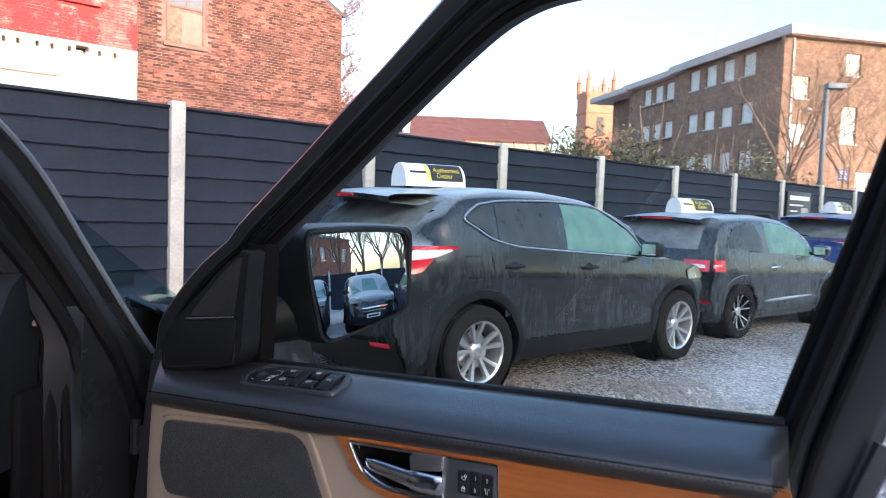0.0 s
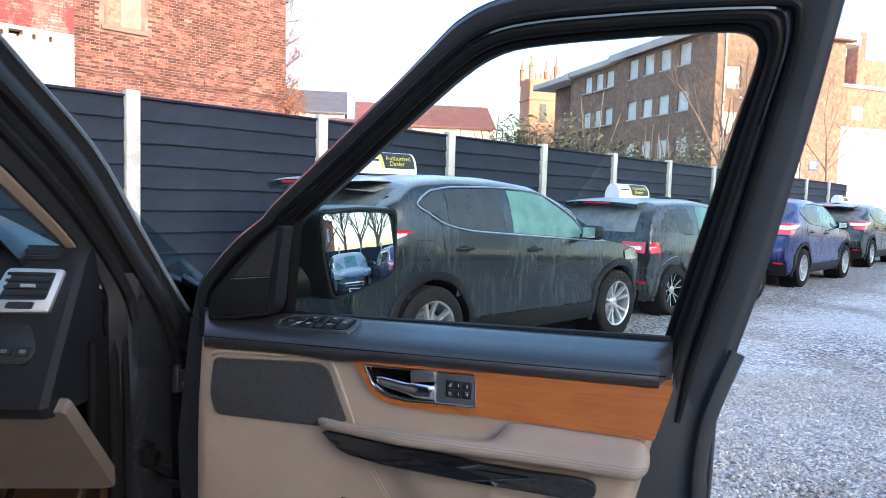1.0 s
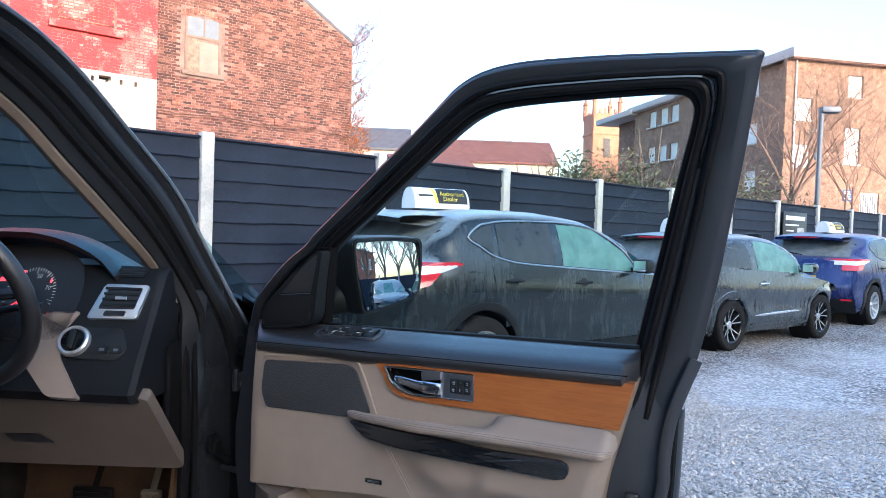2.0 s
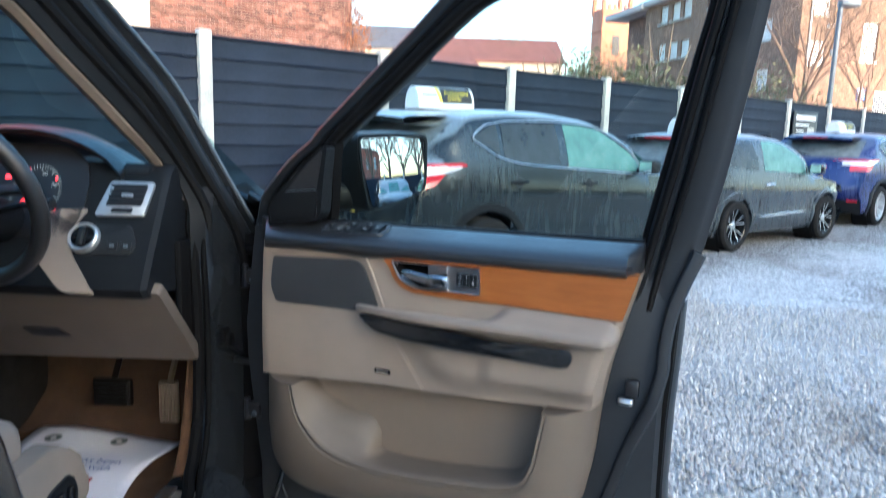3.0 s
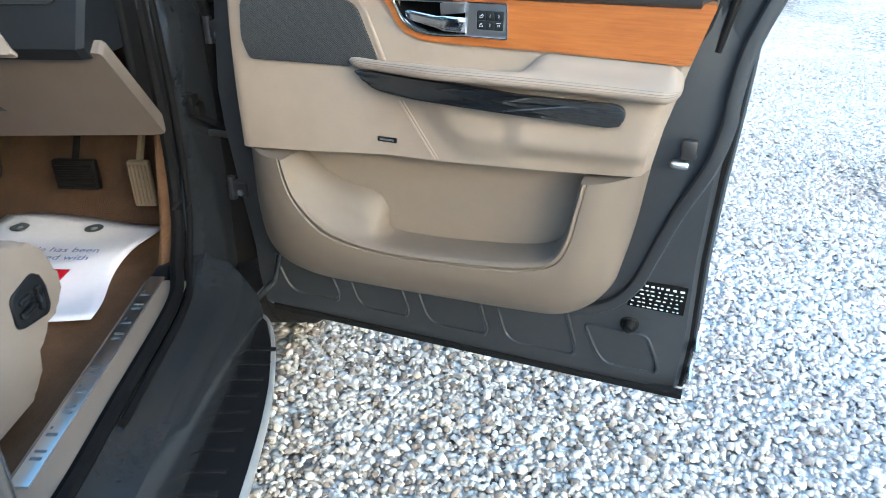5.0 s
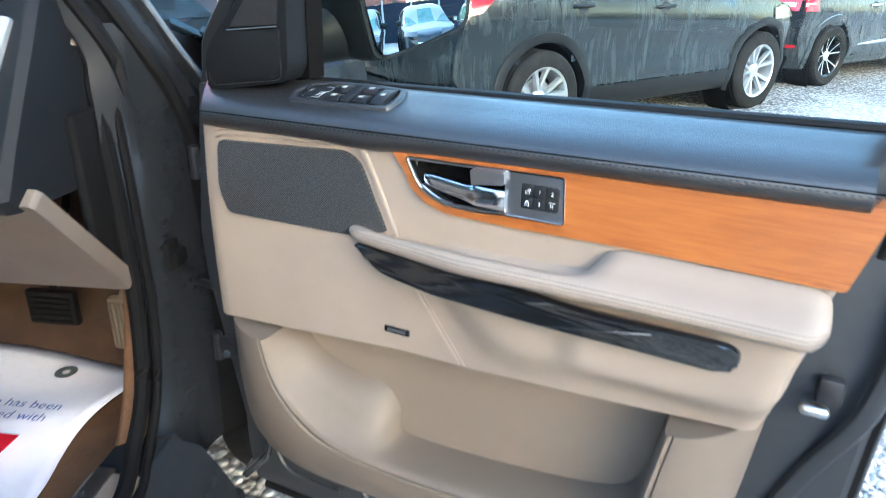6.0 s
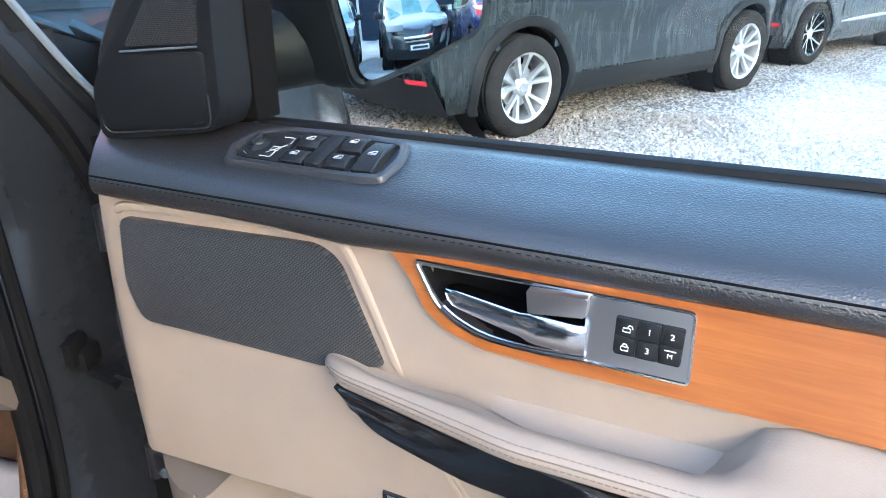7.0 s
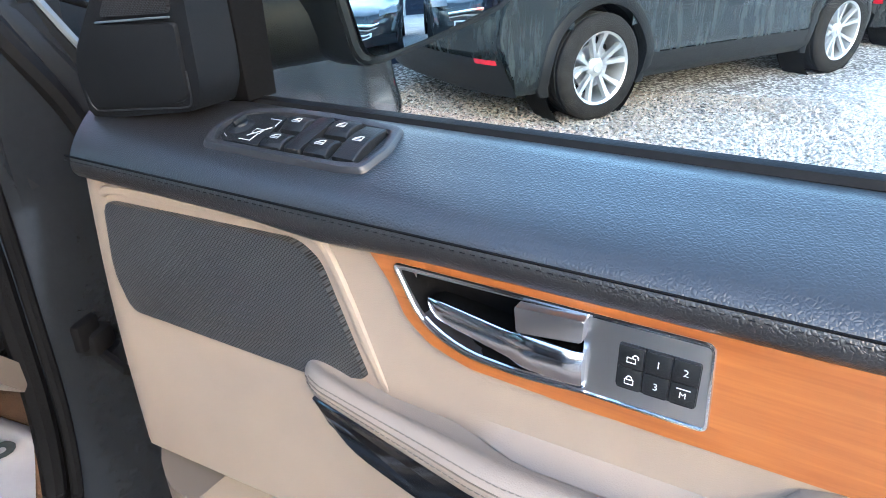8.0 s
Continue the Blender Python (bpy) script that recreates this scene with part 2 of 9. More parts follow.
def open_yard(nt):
    """0 beside the parked suv, where the pale frost tone is left out, 1 out in the yard; the edge wavers."""
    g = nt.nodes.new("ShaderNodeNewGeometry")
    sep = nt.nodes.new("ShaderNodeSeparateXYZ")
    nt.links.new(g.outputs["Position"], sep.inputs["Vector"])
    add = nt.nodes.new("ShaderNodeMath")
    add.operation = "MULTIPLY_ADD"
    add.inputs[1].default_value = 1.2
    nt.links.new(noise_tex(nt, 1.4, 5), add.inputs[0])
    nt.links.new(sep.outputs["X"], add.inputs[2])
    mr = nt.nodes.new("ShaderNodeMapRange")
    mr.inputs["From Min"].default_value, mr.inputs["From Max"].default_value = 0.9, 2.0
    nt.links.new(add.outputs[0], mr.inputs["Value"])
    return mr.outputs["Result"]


def gravel_ground():
    m, nt, b = base("gravel_bed", (0.5, 0.48, 0.45), 0.92)
    tc = nt.nodes.new("ShaderNodeTexCoord")
    cols, hts = [], []
    for s in (38, 17):
        v = nt.nodes.new("ShaderNodeTexVoronoi")
        v.inputs["Scale"].default_value = s
        nt.links.new(tc.outputs["Object"], v.inputs["Vector"])
        sep = nt.nodes.new("ShaderNodeSeparateColor")
        nt.links.new(v.outputs["Color"], sep.inputs["Color"])
        c = ramp_pair(nt, sep.outputs["Red"], (0.3, 0.27, 0.24), (0.78, 0.77, 0.75), 0.05, 0.7)
        c = blend(nt, ramp_pair(nt, v.outputs["Distance"], (0, 0, 0), (1, 1, 1), 0.42, 0.62), c, (0.09, 0.08, 0.07))
        cols.append(c)
        hts.append(v.outputs["Distance"])
    col = blend(nt, 0.35, cols[0], cols[1])
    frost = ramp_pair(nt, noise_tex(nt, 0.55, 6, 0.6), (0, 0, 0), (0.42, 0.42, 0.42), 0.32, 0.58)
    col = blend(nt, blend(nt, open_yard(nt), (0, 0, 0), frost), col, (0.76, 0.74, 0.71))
    damp = ramp_pair(nt, noise_tex(nt, 0.9, 4, 0.5, (1, 0.6, 1)), (0, 0, 0), (0.75, 0.75, 0.75), 0.56, 0.7)
    col = blend(nt, damp, col, (0.27, 0.22, 0.18))
    geo = nt.nodes.new("ShaderNodeNewGeometry")
    dot = nt.nodes.new("ShaderNodeVectorMath")
    dot.operation = "DOT_PRODUCT"
    dot.inputs[1].default_value = (0.682, -0.731, 0)
    nt.links.new(geo.outputs["Position"], dot.inputs[0])
    wob = nt.nodes.new("ShaderNodeMath")
    wob.operation = "MULTIPLY_ADD"
    wob.inputs[1].default_value = 1.6
    nt.links.new(noise_tex(nt, 0.8, 5), wob.inputs[0])
    nt.links.new(dot.outputs["Value"], wob.inputs[2])
    mr = nt.nodes.new("ShaderNodeMapRange")
    mr.inputs["From Min"].default_value, mr.inputs["From Max"].default_value = -2.9, -2.1
    mr.inputs["To Min"].default_value, mr.inputs["To Max"].default_value = 0.8, 0.0
    nt.links.new(wob.outputs[0], mr.inputs["Value"])
    col = blend(nt, mr.outputs["Result"], col, blend(nt, 0.5, cols[0], (0.26, 0.21, 0.17), "MULTIPLY"))
    nt.links.new(col, b.inputs["Base Color"])
    inv = nt.nodes.new("ShaderNodeInvert")
    nt.links.new(hts[0], inv.inputs["Color"])
    bump(nt, b, inv.outputs["Color"], 0.02)
    return m


def stone_mat():
    m, nt, b = base("gravel_stone", (0.5, 0.48, 0.45), 0.85)
    g = nt.nodes.new("ShaderNodeNewGeometry")
    r = nt.nodes.new("ShaderNodeValToRGB")
    e = r.color_ramp.elements
    e[0].position, e[0].color = 0.0, (0.1, 0.075, 0.055, 1)
    e[1].position, e[1].color = 1.0, (0.82, 0.78, 0.72, 1)
    for p, c in ((0.12, (0.24, 0.18, 0.13, 1)), (0.34, (0.4, 0.345, 0.285, 1)), (0.7, (0.57, 0.52, 0.455, 1))):
        k = e.new(p)
        k.color = c
    nt.links.new(g.outputs["Random Per Island"], r.inputs["Fac"])
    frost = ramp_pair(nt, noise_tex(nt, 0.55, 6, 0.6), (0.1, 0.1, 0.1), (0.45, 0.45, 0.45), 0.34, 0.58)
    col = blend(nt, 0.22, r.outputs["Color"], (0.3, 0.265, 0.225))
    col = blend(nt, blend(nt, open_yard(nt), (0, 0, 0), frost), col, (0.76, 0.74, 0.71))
    damp = ramp_pair(nt, noise_tex(nt, 0.9, 4, 0.5, (1, 0.6, 1)), (0, 0, 0), (0.6, 0.6, 0.6), 0.56, 0.7)
    col = blend(nt, damp, col, (0.3, 0.25, 0.2))
    geo = nt.nodes.new("ShaderNodeNewGeometry")
    dot = nt.nodes.new("ShaderNodeVectorMath")
    dot.operation = "DOT_PRODUCT"
    dot.inputs[1].default_value = (0.682, -0.731, 0)
    nt.links.new(geo.outputs["Position"], dot.inputs[0])
    wob = nt.nodes.new("ShaderNodeMath")
    wob.operation = "MULTIPLY_ADD"
    wob.inputs[1].default_value = 1.6
    nt.links.new(noise_tex(nt, 0.8, 5), wob.inputs[0])
    nt.links.new(dot.outputs["Value"], wob.inputs[2])
    mr = nt.nodes.new("ShaderNodeMapRange")
    mr.inputs["From Min"].default_value, mr.inputs["From Max"].default_value = -2.9, -2.1
    mr.inputs["To Min"].default_value, mr.inputs["To Max"].default_value = 0.8, 0.0
    nt.links.new(wob.outputs[0], mr.inputs["Value"])
    col = blend(nt, mr.outputs["Result"], col, (0.3, 0.25, 0.205))
    col = blend(nt, 0.35, col, ramp_pair(nt, noise_tex(nt, 160, 4), (0.3, 0.28, 0.26), (0.7, 0.69, 0.67), 0.3, 0.7), "MULTIPLY")
    nt.links.new(col, b.inputs["Base Color"])
    bump(nt, b, noise_tex(nt, 220, 3), 0.001)
    return m


PAINT_BLACK = paint("black_car_paint", (0.008, 0.0105, 0.0115), 0.7, 0.1, 0.3, 0.7)
PAINT_GREY = paint("graphite_car_paint", (0.026, 0.03, 0.034), 0.65, 0.2)
PAINT_BLUE = paint("deep_blue_car_paint", (0.012, 0.02, 0.12), 0.35)
PAINT_HOST = paint("dark_grey_suv_paint", (0.06, 0.064, 0.069), 0.05, 0.6, 0.16, 0.12)
PAINT_SILVER = paint("pale_silver_car_paint", (0.5, 0.55, 0.58), 0.5, 0.4, 0.35)
PLASTIC = mat("black_plastic", (0.011, 0.012, 0.0135), 0.42, 0, 0.15, 9, 0.0003, 900)
PLASTIC_SOFT = mat("soft_black_plastic", (0.008, 0.009, 0.011), 0.5, 0, 0.12, 6, 0.0004, 1400)
RUBBER = mat("black_rubber", (0.006, 0.006, 0.0065), 0.55, 0, 0.2, 12, 0.0004, 300)
TYRE = mat("tyre_rubber", (0.012, 0.012, 0.012), 0.8, 0, 0.3, 10, 0.001, 160, tint=(0.018, 0.017, 0.017))
ALLOY = mat("silver_alloy", (0.5, 0.51, 0.52), 0.36, 0.75, 0.08, 8)
SWITCH_RIM = mat("grey_switch_rim", (0.022, 0.023, 0.027), 0.38, 0, 0.1, 9, 0.0002, 900)
ALLOY_DARK = mat("gloss_black_alloy", (0.015, 0.015, 0.016), 0.25, 0.3, 0.1, 8)
CHROME = mat("satin_chrome", (0.72, 0.73, 0.75), 0.16, 1.0, 0.05, 8, rvar=0.06)
CHROME_DARK = mat("dark_satin_chrome", (0.6, 0.6, 0.61), 0.3, 1.0, 0.02, 3, rvar=0.02)
SATIN = mat("satin_nickel", (0.5, 0.5, 0.51), 0.36, 1.0, 0.06, 10, rvar=0.05)
PIANO = mat("piano_black_lacquer", (0.008, 0.009, 0.011), 0.07, 0, 0.05, 8, coat=1.0, rvar=0.03)
SEAL_BLACK = mat("matt_black_seal", (0.005, 0.005, 0.0055), 0.75, 0, 0.2, 12, 0.0004, 300)
LEATHER_BLACK = leather("black_leather", (0.0125, 0.0122, 0.013), 0.34, 0.0023, 0.0003, 0.75)
for _k, _v in (("Coat Weight", 0.12), ("Coat Roughness", 0.2)):
    LEATHER_BLACK.node_tree.nodes["Principled BSDF"].inputs[_k].default_value = _v
LEATHER_BEIGE = leather("beige_leather", (0.222, 0.18, 0.144), 0.5, 0.0016, 0.00012)
VINYL = mat("taupe_vinyl", (0.142, 0.112, 0.085), 0.6, 0, 0.05, 5, 0.0003, 1500)
TAUPE = mat("dark_taupe_vinyl", (0.108, 0.086, 0.066), 0.6, 0, 0.05, 5, 0.0003, 1500)
# the beige trim again, darkened for the shade under the dash
KNEE = mat("shaded_beige_vinyl", (0.1, 0.08, 0.064), 0.6, 0, 0.05, 5, 0.0003, 1500)
WOOD = wood_mat()
GRILLE = mesh_grille("perforated_grille", (0.055, 0.058, 0.063), (0.004, 0.004, 0.005), 0.0021)
DOOR_METAL = mat("dark_grey_door_metal", (0.032, 0.035, 0.04), 0.42, 0.4, 0.1, 5, 0.0002, 400, rvar=0.06)
JAMB = mat("dark_jamb_metal", (0.017, 0.019, 0.022), 0.17, 0.3, 0.14, 7, 0.0002, 250)
STEEL = mat("bare_steel", (0.55, 0.56, 0.57), 0.3, 1.0, 0.15, 20)
WHITE = mat("white_print", (0.75, 0.76, 0.77), 0.5, 0, 0.04, 8)
PRINT_GREY = mat("pale_grey_print", (0.4, 0.41, 0.42), 0.5, 0, 0.04, 8)
YELLOW = mat("yellow_print", (0.75, 0.62, 0.06), 0.5, 0, 0.05, 8)
BLACK = mat("black_print", (0.012, 0.012, 0.014), 0.4, 0, 0.1, 8)
PLATE_Y = mat("yellow_plate", (0.75, 0.5, 0.03), 0.45, 0, 0.05, 8)
RED_LENS = mat("red_lens", (0.5, 0.01, 0.025), 0.12, 0, 0.1, 20, coat=1.0, rvar=0.03)
WHITE_LENS = mat("pale_lens", (0.7, 0.66, 0.68), 0.15, 0, 0.1, 20, coat=1.0, rvar=0.03)
HEADLAMP = mat("dull_clear_lens", (0.13, 0.14, 0.145), 0.12, 0, 0.2, 20, coat=1.0, rvar=0.03)
AMBER = mat("amber_door_lamp", (0.8, 0.25, 0.04), 0.2, 0, 0.1, 20, coat=1.0)
for _k, _v in (("Emission Color", (1.0, 0.3, 0.05, 1)), ("Emission Strength", 0.25)):
    AMBER.node_tree.nodes["Principled BSDF"].inputs[_k].default_value = _v
# the floor's brown carpet with the footwell's shade put into its colour
BULKHEAD = mat("shaded_brown_carpet", (0.06, 0.033, 0.02), 0.95, 0, 0.25, 18, 0.003, 500)
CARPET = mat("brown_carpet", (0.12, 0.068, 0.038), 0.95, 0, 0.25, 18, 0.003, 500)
CARPET_DARK = mat("dark_carpet", (0.03, 0.028, 0.027), 0.95, 0, 0.25, 18, 0.003, 500)
PAPER = mat("white_paper", (0.68, 0.66, 0.74), 0.8, 0, 0.04, 5, 0.0004, 60)
FENCE = mat("navy_black_fence_board", (0.015, 0.021, 0.036), 0.62, 0, 0.25, 3, 0.002, 60)
CONCRETE = mat("pale_concrete", (0.42, 0.41, 0.38), 0.9, 0, 0.2, 4, 0.003, 120, tint=(0.5, 0.5, 0.46))
BRICK_RED = brick_mat("old_red_brick", (0.36, 0.12, 0.065), (0.19, 0.062, 0.04), (0.28, 0.19, 0.14), (0.12, 0.055, 0.04))
BRICK_PAINTED = brick_mat("red_painted_brick", (0.42, 0.2, 0.16), (0.34, 0.15, 0.11), (0.42, 0.34, 0.3), (0.3, 0.09, 0.07), (0.42, 0.045, 0.04), (0.5, 0.58))
CLAY = [(0.05, 0.025, 0.021), (0.1, 0.04, 0.03), (0.14, 0.055, 0.037), (0.18, 0.075, 0.05), (0.25, 0.125, 0.085)]
BRICK_BUILT = built_brick_mat("weathered_clay_brick", CLAY, False)
BRICK_SINGLE = built_brick_mat("single_clay_brick", CLAY, True)
BRICK_RED_COAT = built_brick_mat("red_coated_clay_brick", [(0.2, 0.1, 0.08), (0.32, 0.19, 0.16), (0.45, 0.3, 0.26)], False, (0.36, 0.04, 0.04), (0.44, 0.5))
MORTAR = mat("sooty_lime_mortar", (0.15, 0.095, 0.075), 0.95, 0, 0.3, 2.5, 0.004, 40, tint=(0.22, 0.15, 0.12))
BRICK_BUFF = brick_mat("tan_brick", (0.26, 0.158, 0.1), (0.215, 0.123, 0.078), (0.26, 0.2, 0.155), (0.19, 0.116, 0.079))
BRICK_DARK = brick_mat("brown_brick", (0.17, 0.085, 0.06), (0.13, 0.065, 0.045), (0.16, 0.11, 0.09), (0.11, 0.06, 0.045))
BRICK_ORANGE = brick_mat("orange_brick", (0.42, 0.17, 0.1), (0.34, 0.13, 0.075), (0.4, 0.3, 0.24), (0.3, 0.12, 0.08))
STUCCO = mat("cream_render", (0.47, 0.41, 0.33), 0.9, 0, 0.12, 1.5, 0.004, 30)
SANDSTONE = mat("warm_sandstone", (0.5, 0.205, 0.12), 0.9, 0, 0.2, 0.8, 0.02, 6)
SLATE = mat("slate_roof", (0.09, 0.09, 0.1), 0.75, 0, 0.25, 2, 0.01, 14)
TILE_RED = mat("red_roof_tile", (0.17, 0.07, 0.058), 0.85, 0, 0.25, 1.5, 0.02, 12)
FASCIA = mat("pale_fascia", (0.46, 0.4, 0.38), 0.7, 0, 0.08, 1)
PANE = mat("window_pane", (0.12, 0.14, 0.15), 0.06, 0, 0.15, 2, coat=1.0, rvar=0.03, tint=(0.3, 0.33, 0.35))
BLIND = mat("pale_blind", (0.66, 0.65, 0.62), 0.75, 0, 0.15, 2)
OLD_BOARD = mat("pale_old_board", (0.3, 0.19, 0.15), 0.85, 0, 0.2, 3, 0.003, 40)
BOARDED = mat("weathered_board", (0.17, 0.12, 0.09), 0.85, 0, 0.25, 3, 0.003, 40)
FRAME_WHITE = mat("white_window_frame", (0.72, 0.71, 0.69), 0.5, 0, 0.1, 3)
GALV = mat("galvanised_post", (0.14, 0.16, 0.18), 0.55, 0.6, 0.15, 4)
SHUTTER = mat("grey_shutter", (0.4, 0.42, 0.45), 0.5, 0.3, 0.1, 2)
BARK = mat("bare_bark", (0.15, 0.11, 0.085), 0.95, 0, 0.3, 8, 0.004, 60, tint=(0.22, 0.17, 0.12))
TWIG = mat("dry_twig", (0.17, 0.115, 0.08), 0.95, 0, 0.2, 8)
LEAF = mat("evergreen_leaf", (0.055, 0.07, 0.03), 0.6, 0, 0.4, 3, tint=(0.16, 0.15, 0.075))
LEAF_RUST = mat("rusty_leaf", (0.3, 0.12, 0.05), 0.8, 0, 0.3, 3)
SIGN_BLUE = mat("blue_sign", (0.03, 0.08, 0.32), 0.4, 0, 0.05, 4)
MIRROR = base("mirror_silver", (0.72, 0.74, 0.75), 0.0, 1.0)[0]
GLASS_CLEAR = clear_glass("door_pane", (0.86, 0.93, 0.91))
GLASS_SCREEN = clear_glass("windscreen_pane", (0.5, 0.68, 0.7))
GLASS_TINT = clear_glass("privacy_pane", (0.05, 0.06, 0.065), 0.02, 0.16, (0.22, 0.25, 0.26))
GLASS_FROST = clear_glass("frosted_pane", (0.25, 0.45, 0.42), 0.05, 0.6, (0.19, 0.37, 0.33))
GLASS_REAR = clear_glass("rear_pane", (0.06, 0.07, 0.075), 0.12, 0.7, (0.27, 0.3, 0.31))
GRAVEL_BED = gravel_ground()
STONE = stone_mat()
TWEETER = mesh_grille("tweeter_mesh", (0.02, 0.021, 0.024), (0.004, 0.004, 0.005), 0.0022)
for m, level in ((SEAL_BLACK, 0.05), (RUBBER, 0.12), (PLASTIC_SOFT, 0.16), (PLASTIC, 0.22), (CARPET_DARK, 0.1), (FENCE, 0.15), (TYRE, 0.1), (CARPET, 0.1)):
    m.node_tree.nodes["Principled BSDF"].inputs["Specular IOR Level"].default_value = level
# ---------------------------------------------------------------- mesh helpers
def finish(bm, name, material, smooth=True):
    me = bpy.data.meshes.new(name)
    bmesh.ops.recalc_face_normals(bm, faces=bm.faces[:])
    bm.to_mesh(me)
    bm.free()
    for m in material if isinstance(material, (list, tuple)) else [material]:
        me.materials.append(m)
    if smooth:
        me.polygons.foreach_set("use_smooth", [True] * len(me.polygons))
        me.set_sharp_from_angle(angle=radians(38))
    return me


def part(name, bm, material, parent, label="", smooth=True):
    ob = new(name, finish(bm, name, material, smooth))
    ob.parent = parent
    return tagged(ob, label)


def thing(name, m, label, category, group="", kind=""):
    ob = new(name)
    ob.empty_display_size = 0.1
    ob.matrix_world = m
    return tagged(ob, label, category, group, kind)


def solo(name, bm, material, label, category, group="", kind="", m=None, smooth=True):
    ob = new(name, finish(bm, name, material, smooth))
    if m is not None:
        ob.matrix_world = m
    return tagged(ob, label, category, group, kind)


def box(bm, a, b, bev=0.0, seg=2):
    """A box between two corners, its edges rounded."""
    vs = [bm.verts.new((x, y, z)) for x in (a[0], b[0]) for y in (a[1], b[1]) for z in (a[2], b[2])]
    fs = [bm.faces.new([vs[i] for i in q]) for q in ((0, 1, 3, 2), (4, 6, 7, 5), (0, 4, 5, 1), (2, 3, 7, 6), (0, 2, 6, 4), (1, 5, 7, 3))]
    if bev:
        es = list({e for f in fs for e in f.edges})
        bmesh.ops.bevel(bm, geom=es, offset=bev, segments=seg, profile=0.5, affect="EDGES", clamp_overlap=True)
    return bm


def boxed(a, b, bev=0.0, seg=2):
    return box(bmesh.new(), a, b, bev, seg)


def prism(bm, poly, w0, w1, bev=0.0, seg=2, place=None, slope=None):
    """A polygon in x, y raised from z = w0 to w1. place: a map for each corner; slope: w added at (x, y)."""
    n = len(poly)
    lo = [bm.verts.new((x, y, w0)) for x, y in poly]
    hi = [bm.verts.new((x, y, w1)) for x, y in poly]
    top = bm.faces.new(hi)
    bm.faces.new(lo[::-1])
    for i in range(n):
        bm.faces.new((lo[i], lo[(i + 1) % n], hi[(i + 1) % n], hi[i]))
    made = set(lo + hi)
    if bev:
        r = bmesh.ops.bevel(bm, geom=list(top.edges), offset=bev, segments=seg, profile=0.5, affect="EDGES", clamp_overlap=True)
        made |= set(r["verts"])
    made = [v for v in made if v.is_valid]
    for v in made:
        if slope:
            v.co.z += slope(v.co.x, v.co.y)
        if place:
            v.co = place(v.co)
    return bm


def rounded(poly, r, seg=4):
    """The polygon with its corners rounded; r: one radius, or one for each corner."""
    out, n = [], len(poly)
    for i in range(n):
        p, a, b = Vector(poly[i]), Vector(poly[i - 1]), Vector(poly[(i + 1) % n])
        ri = r[i] if isinstance(r, (list, tuple)) else r
        da, db = (a - p), (b - p)
        k = min(ri, 0.45 * da.length, 0.45 * db.length)
        if k < 1e-5:
            out.append(tuple(p))
            continue
        s, e = p + da.normalized() * k, p + db.normalized() * k
        for j in range(seg + 1):
            t = j / seg
            out.append(tuple(s * (1 - t) ** 2 + p * 2 * t * (1 - t) + e * t * t))
    return out


def smooth_path(pts, per=6, closed=False):
    """A Catmull-Rom line through the points."""
    P = [Vector(p) for p in pts]
    n, out = len(P), []
    for i in range(n if closed else n - 1):
        a, b, c, d = (P[(i + k) % n] if closed else P[min(max(i + k, 0), n - 1)] for k in (-1, 0, 1, 2))
        for j in range(per):
            t = j / per
            out.append(0.5 * (2 * b + (c - a) * t + (2 * a - 5 * b + 4 * c - d) * t * t + (3 * b - a - 3 * c + d) * t ** 3))
    if not closed:
        out.append(P[-1])
    return out


def grid(bm, rows, wrap=False):
    """Quads between rows of points."""
    V = [[bm.verts.new(p) for p in r] for r in rows]
    m = len(V[0])
    for a, b in zip(V, V[1:]):
        for j in range(m if wrap else m - 1):
            k = (j + 1) % m
            bm.faces.new((a[j], a[k], b[k], b[j]))
    return V


def tube(bm, pts, r, seg=8, closed=False, flat=(1.0, 1.0), up=(0, 0, 1), caps=True):
    """A round or oval bar along a line; r: a radius, or one for each point."""
    P = [Vector(p) for p in pts]
    n, rows = len(P), []
    for i, p in enumerate(P):
        t = (P[(i + 1) % n] - P[i - 1]) if closed else (P[min(i + 1, n - 1)] - P[max(i - 1, 0)])
        t.normalize()
        u = Vector(up)
        if abs(u.dot(t)) > 0.95:
            u = Vector((1, 0, 0)) if abs(t.x) < 0.9 else Vector((0, 1, 0))
        s = t.cross(u).normalized()
        q = s.cross(t)
        ri = r[i] if isinstance(r, (list, tuple)) else r
        rows.append([p + ri * (flat[0] * math.cos(2 * math.pi * k / seg) * s + flat[1] * math.sin(2 * math.pi * k / seg) * q) for k in range(seg)])
    if closed:
        rows.append(rows[0])
        V = grid(bm, rows, True)
        bmesh.ops.remove_doubles(bm, verts=V[0] + V[-1], dist=1e-6)
    else:
        V = grid(bm, rows, True)
        if caps:
            bm.faces.new(V[0][::-1])
            bm.faces.new(V[-1])
    return bm


def sweep(bm, stations, closed_profile=False, caps=True):
    """Skin over sections: each a list of points of equal count."""
    V = grid(bm, stations, closed_profile)
    if caps and closed_profile:
        bm.faces.new(V[0][::-1])
        bm.faces.new(V[-1])
    return bm


def ring_plate(bm, outer, inner, w0, w1):
    """A plate with a hole through it: front face at w1, walls back to w0."""
    loops = []
    for poly in (outer, inner):
        f = [bm.verts.new((x, y, w1)) for x, y in poly]
        k = [bm.verts.new((x, y, w0)) for x, y in poly]
        n = len(f)
        for i in range(n):
            bm.faces.new((f[i], f[(i + 1) % n], k[(i + 1) % n], k[i]))
        loops += [bm.edges.get((f[i], f[(i + 1) % n])) for i in range(n)]
    bmesh.ops.triangle_fill(bm, edges=loops, use_beauty=True)


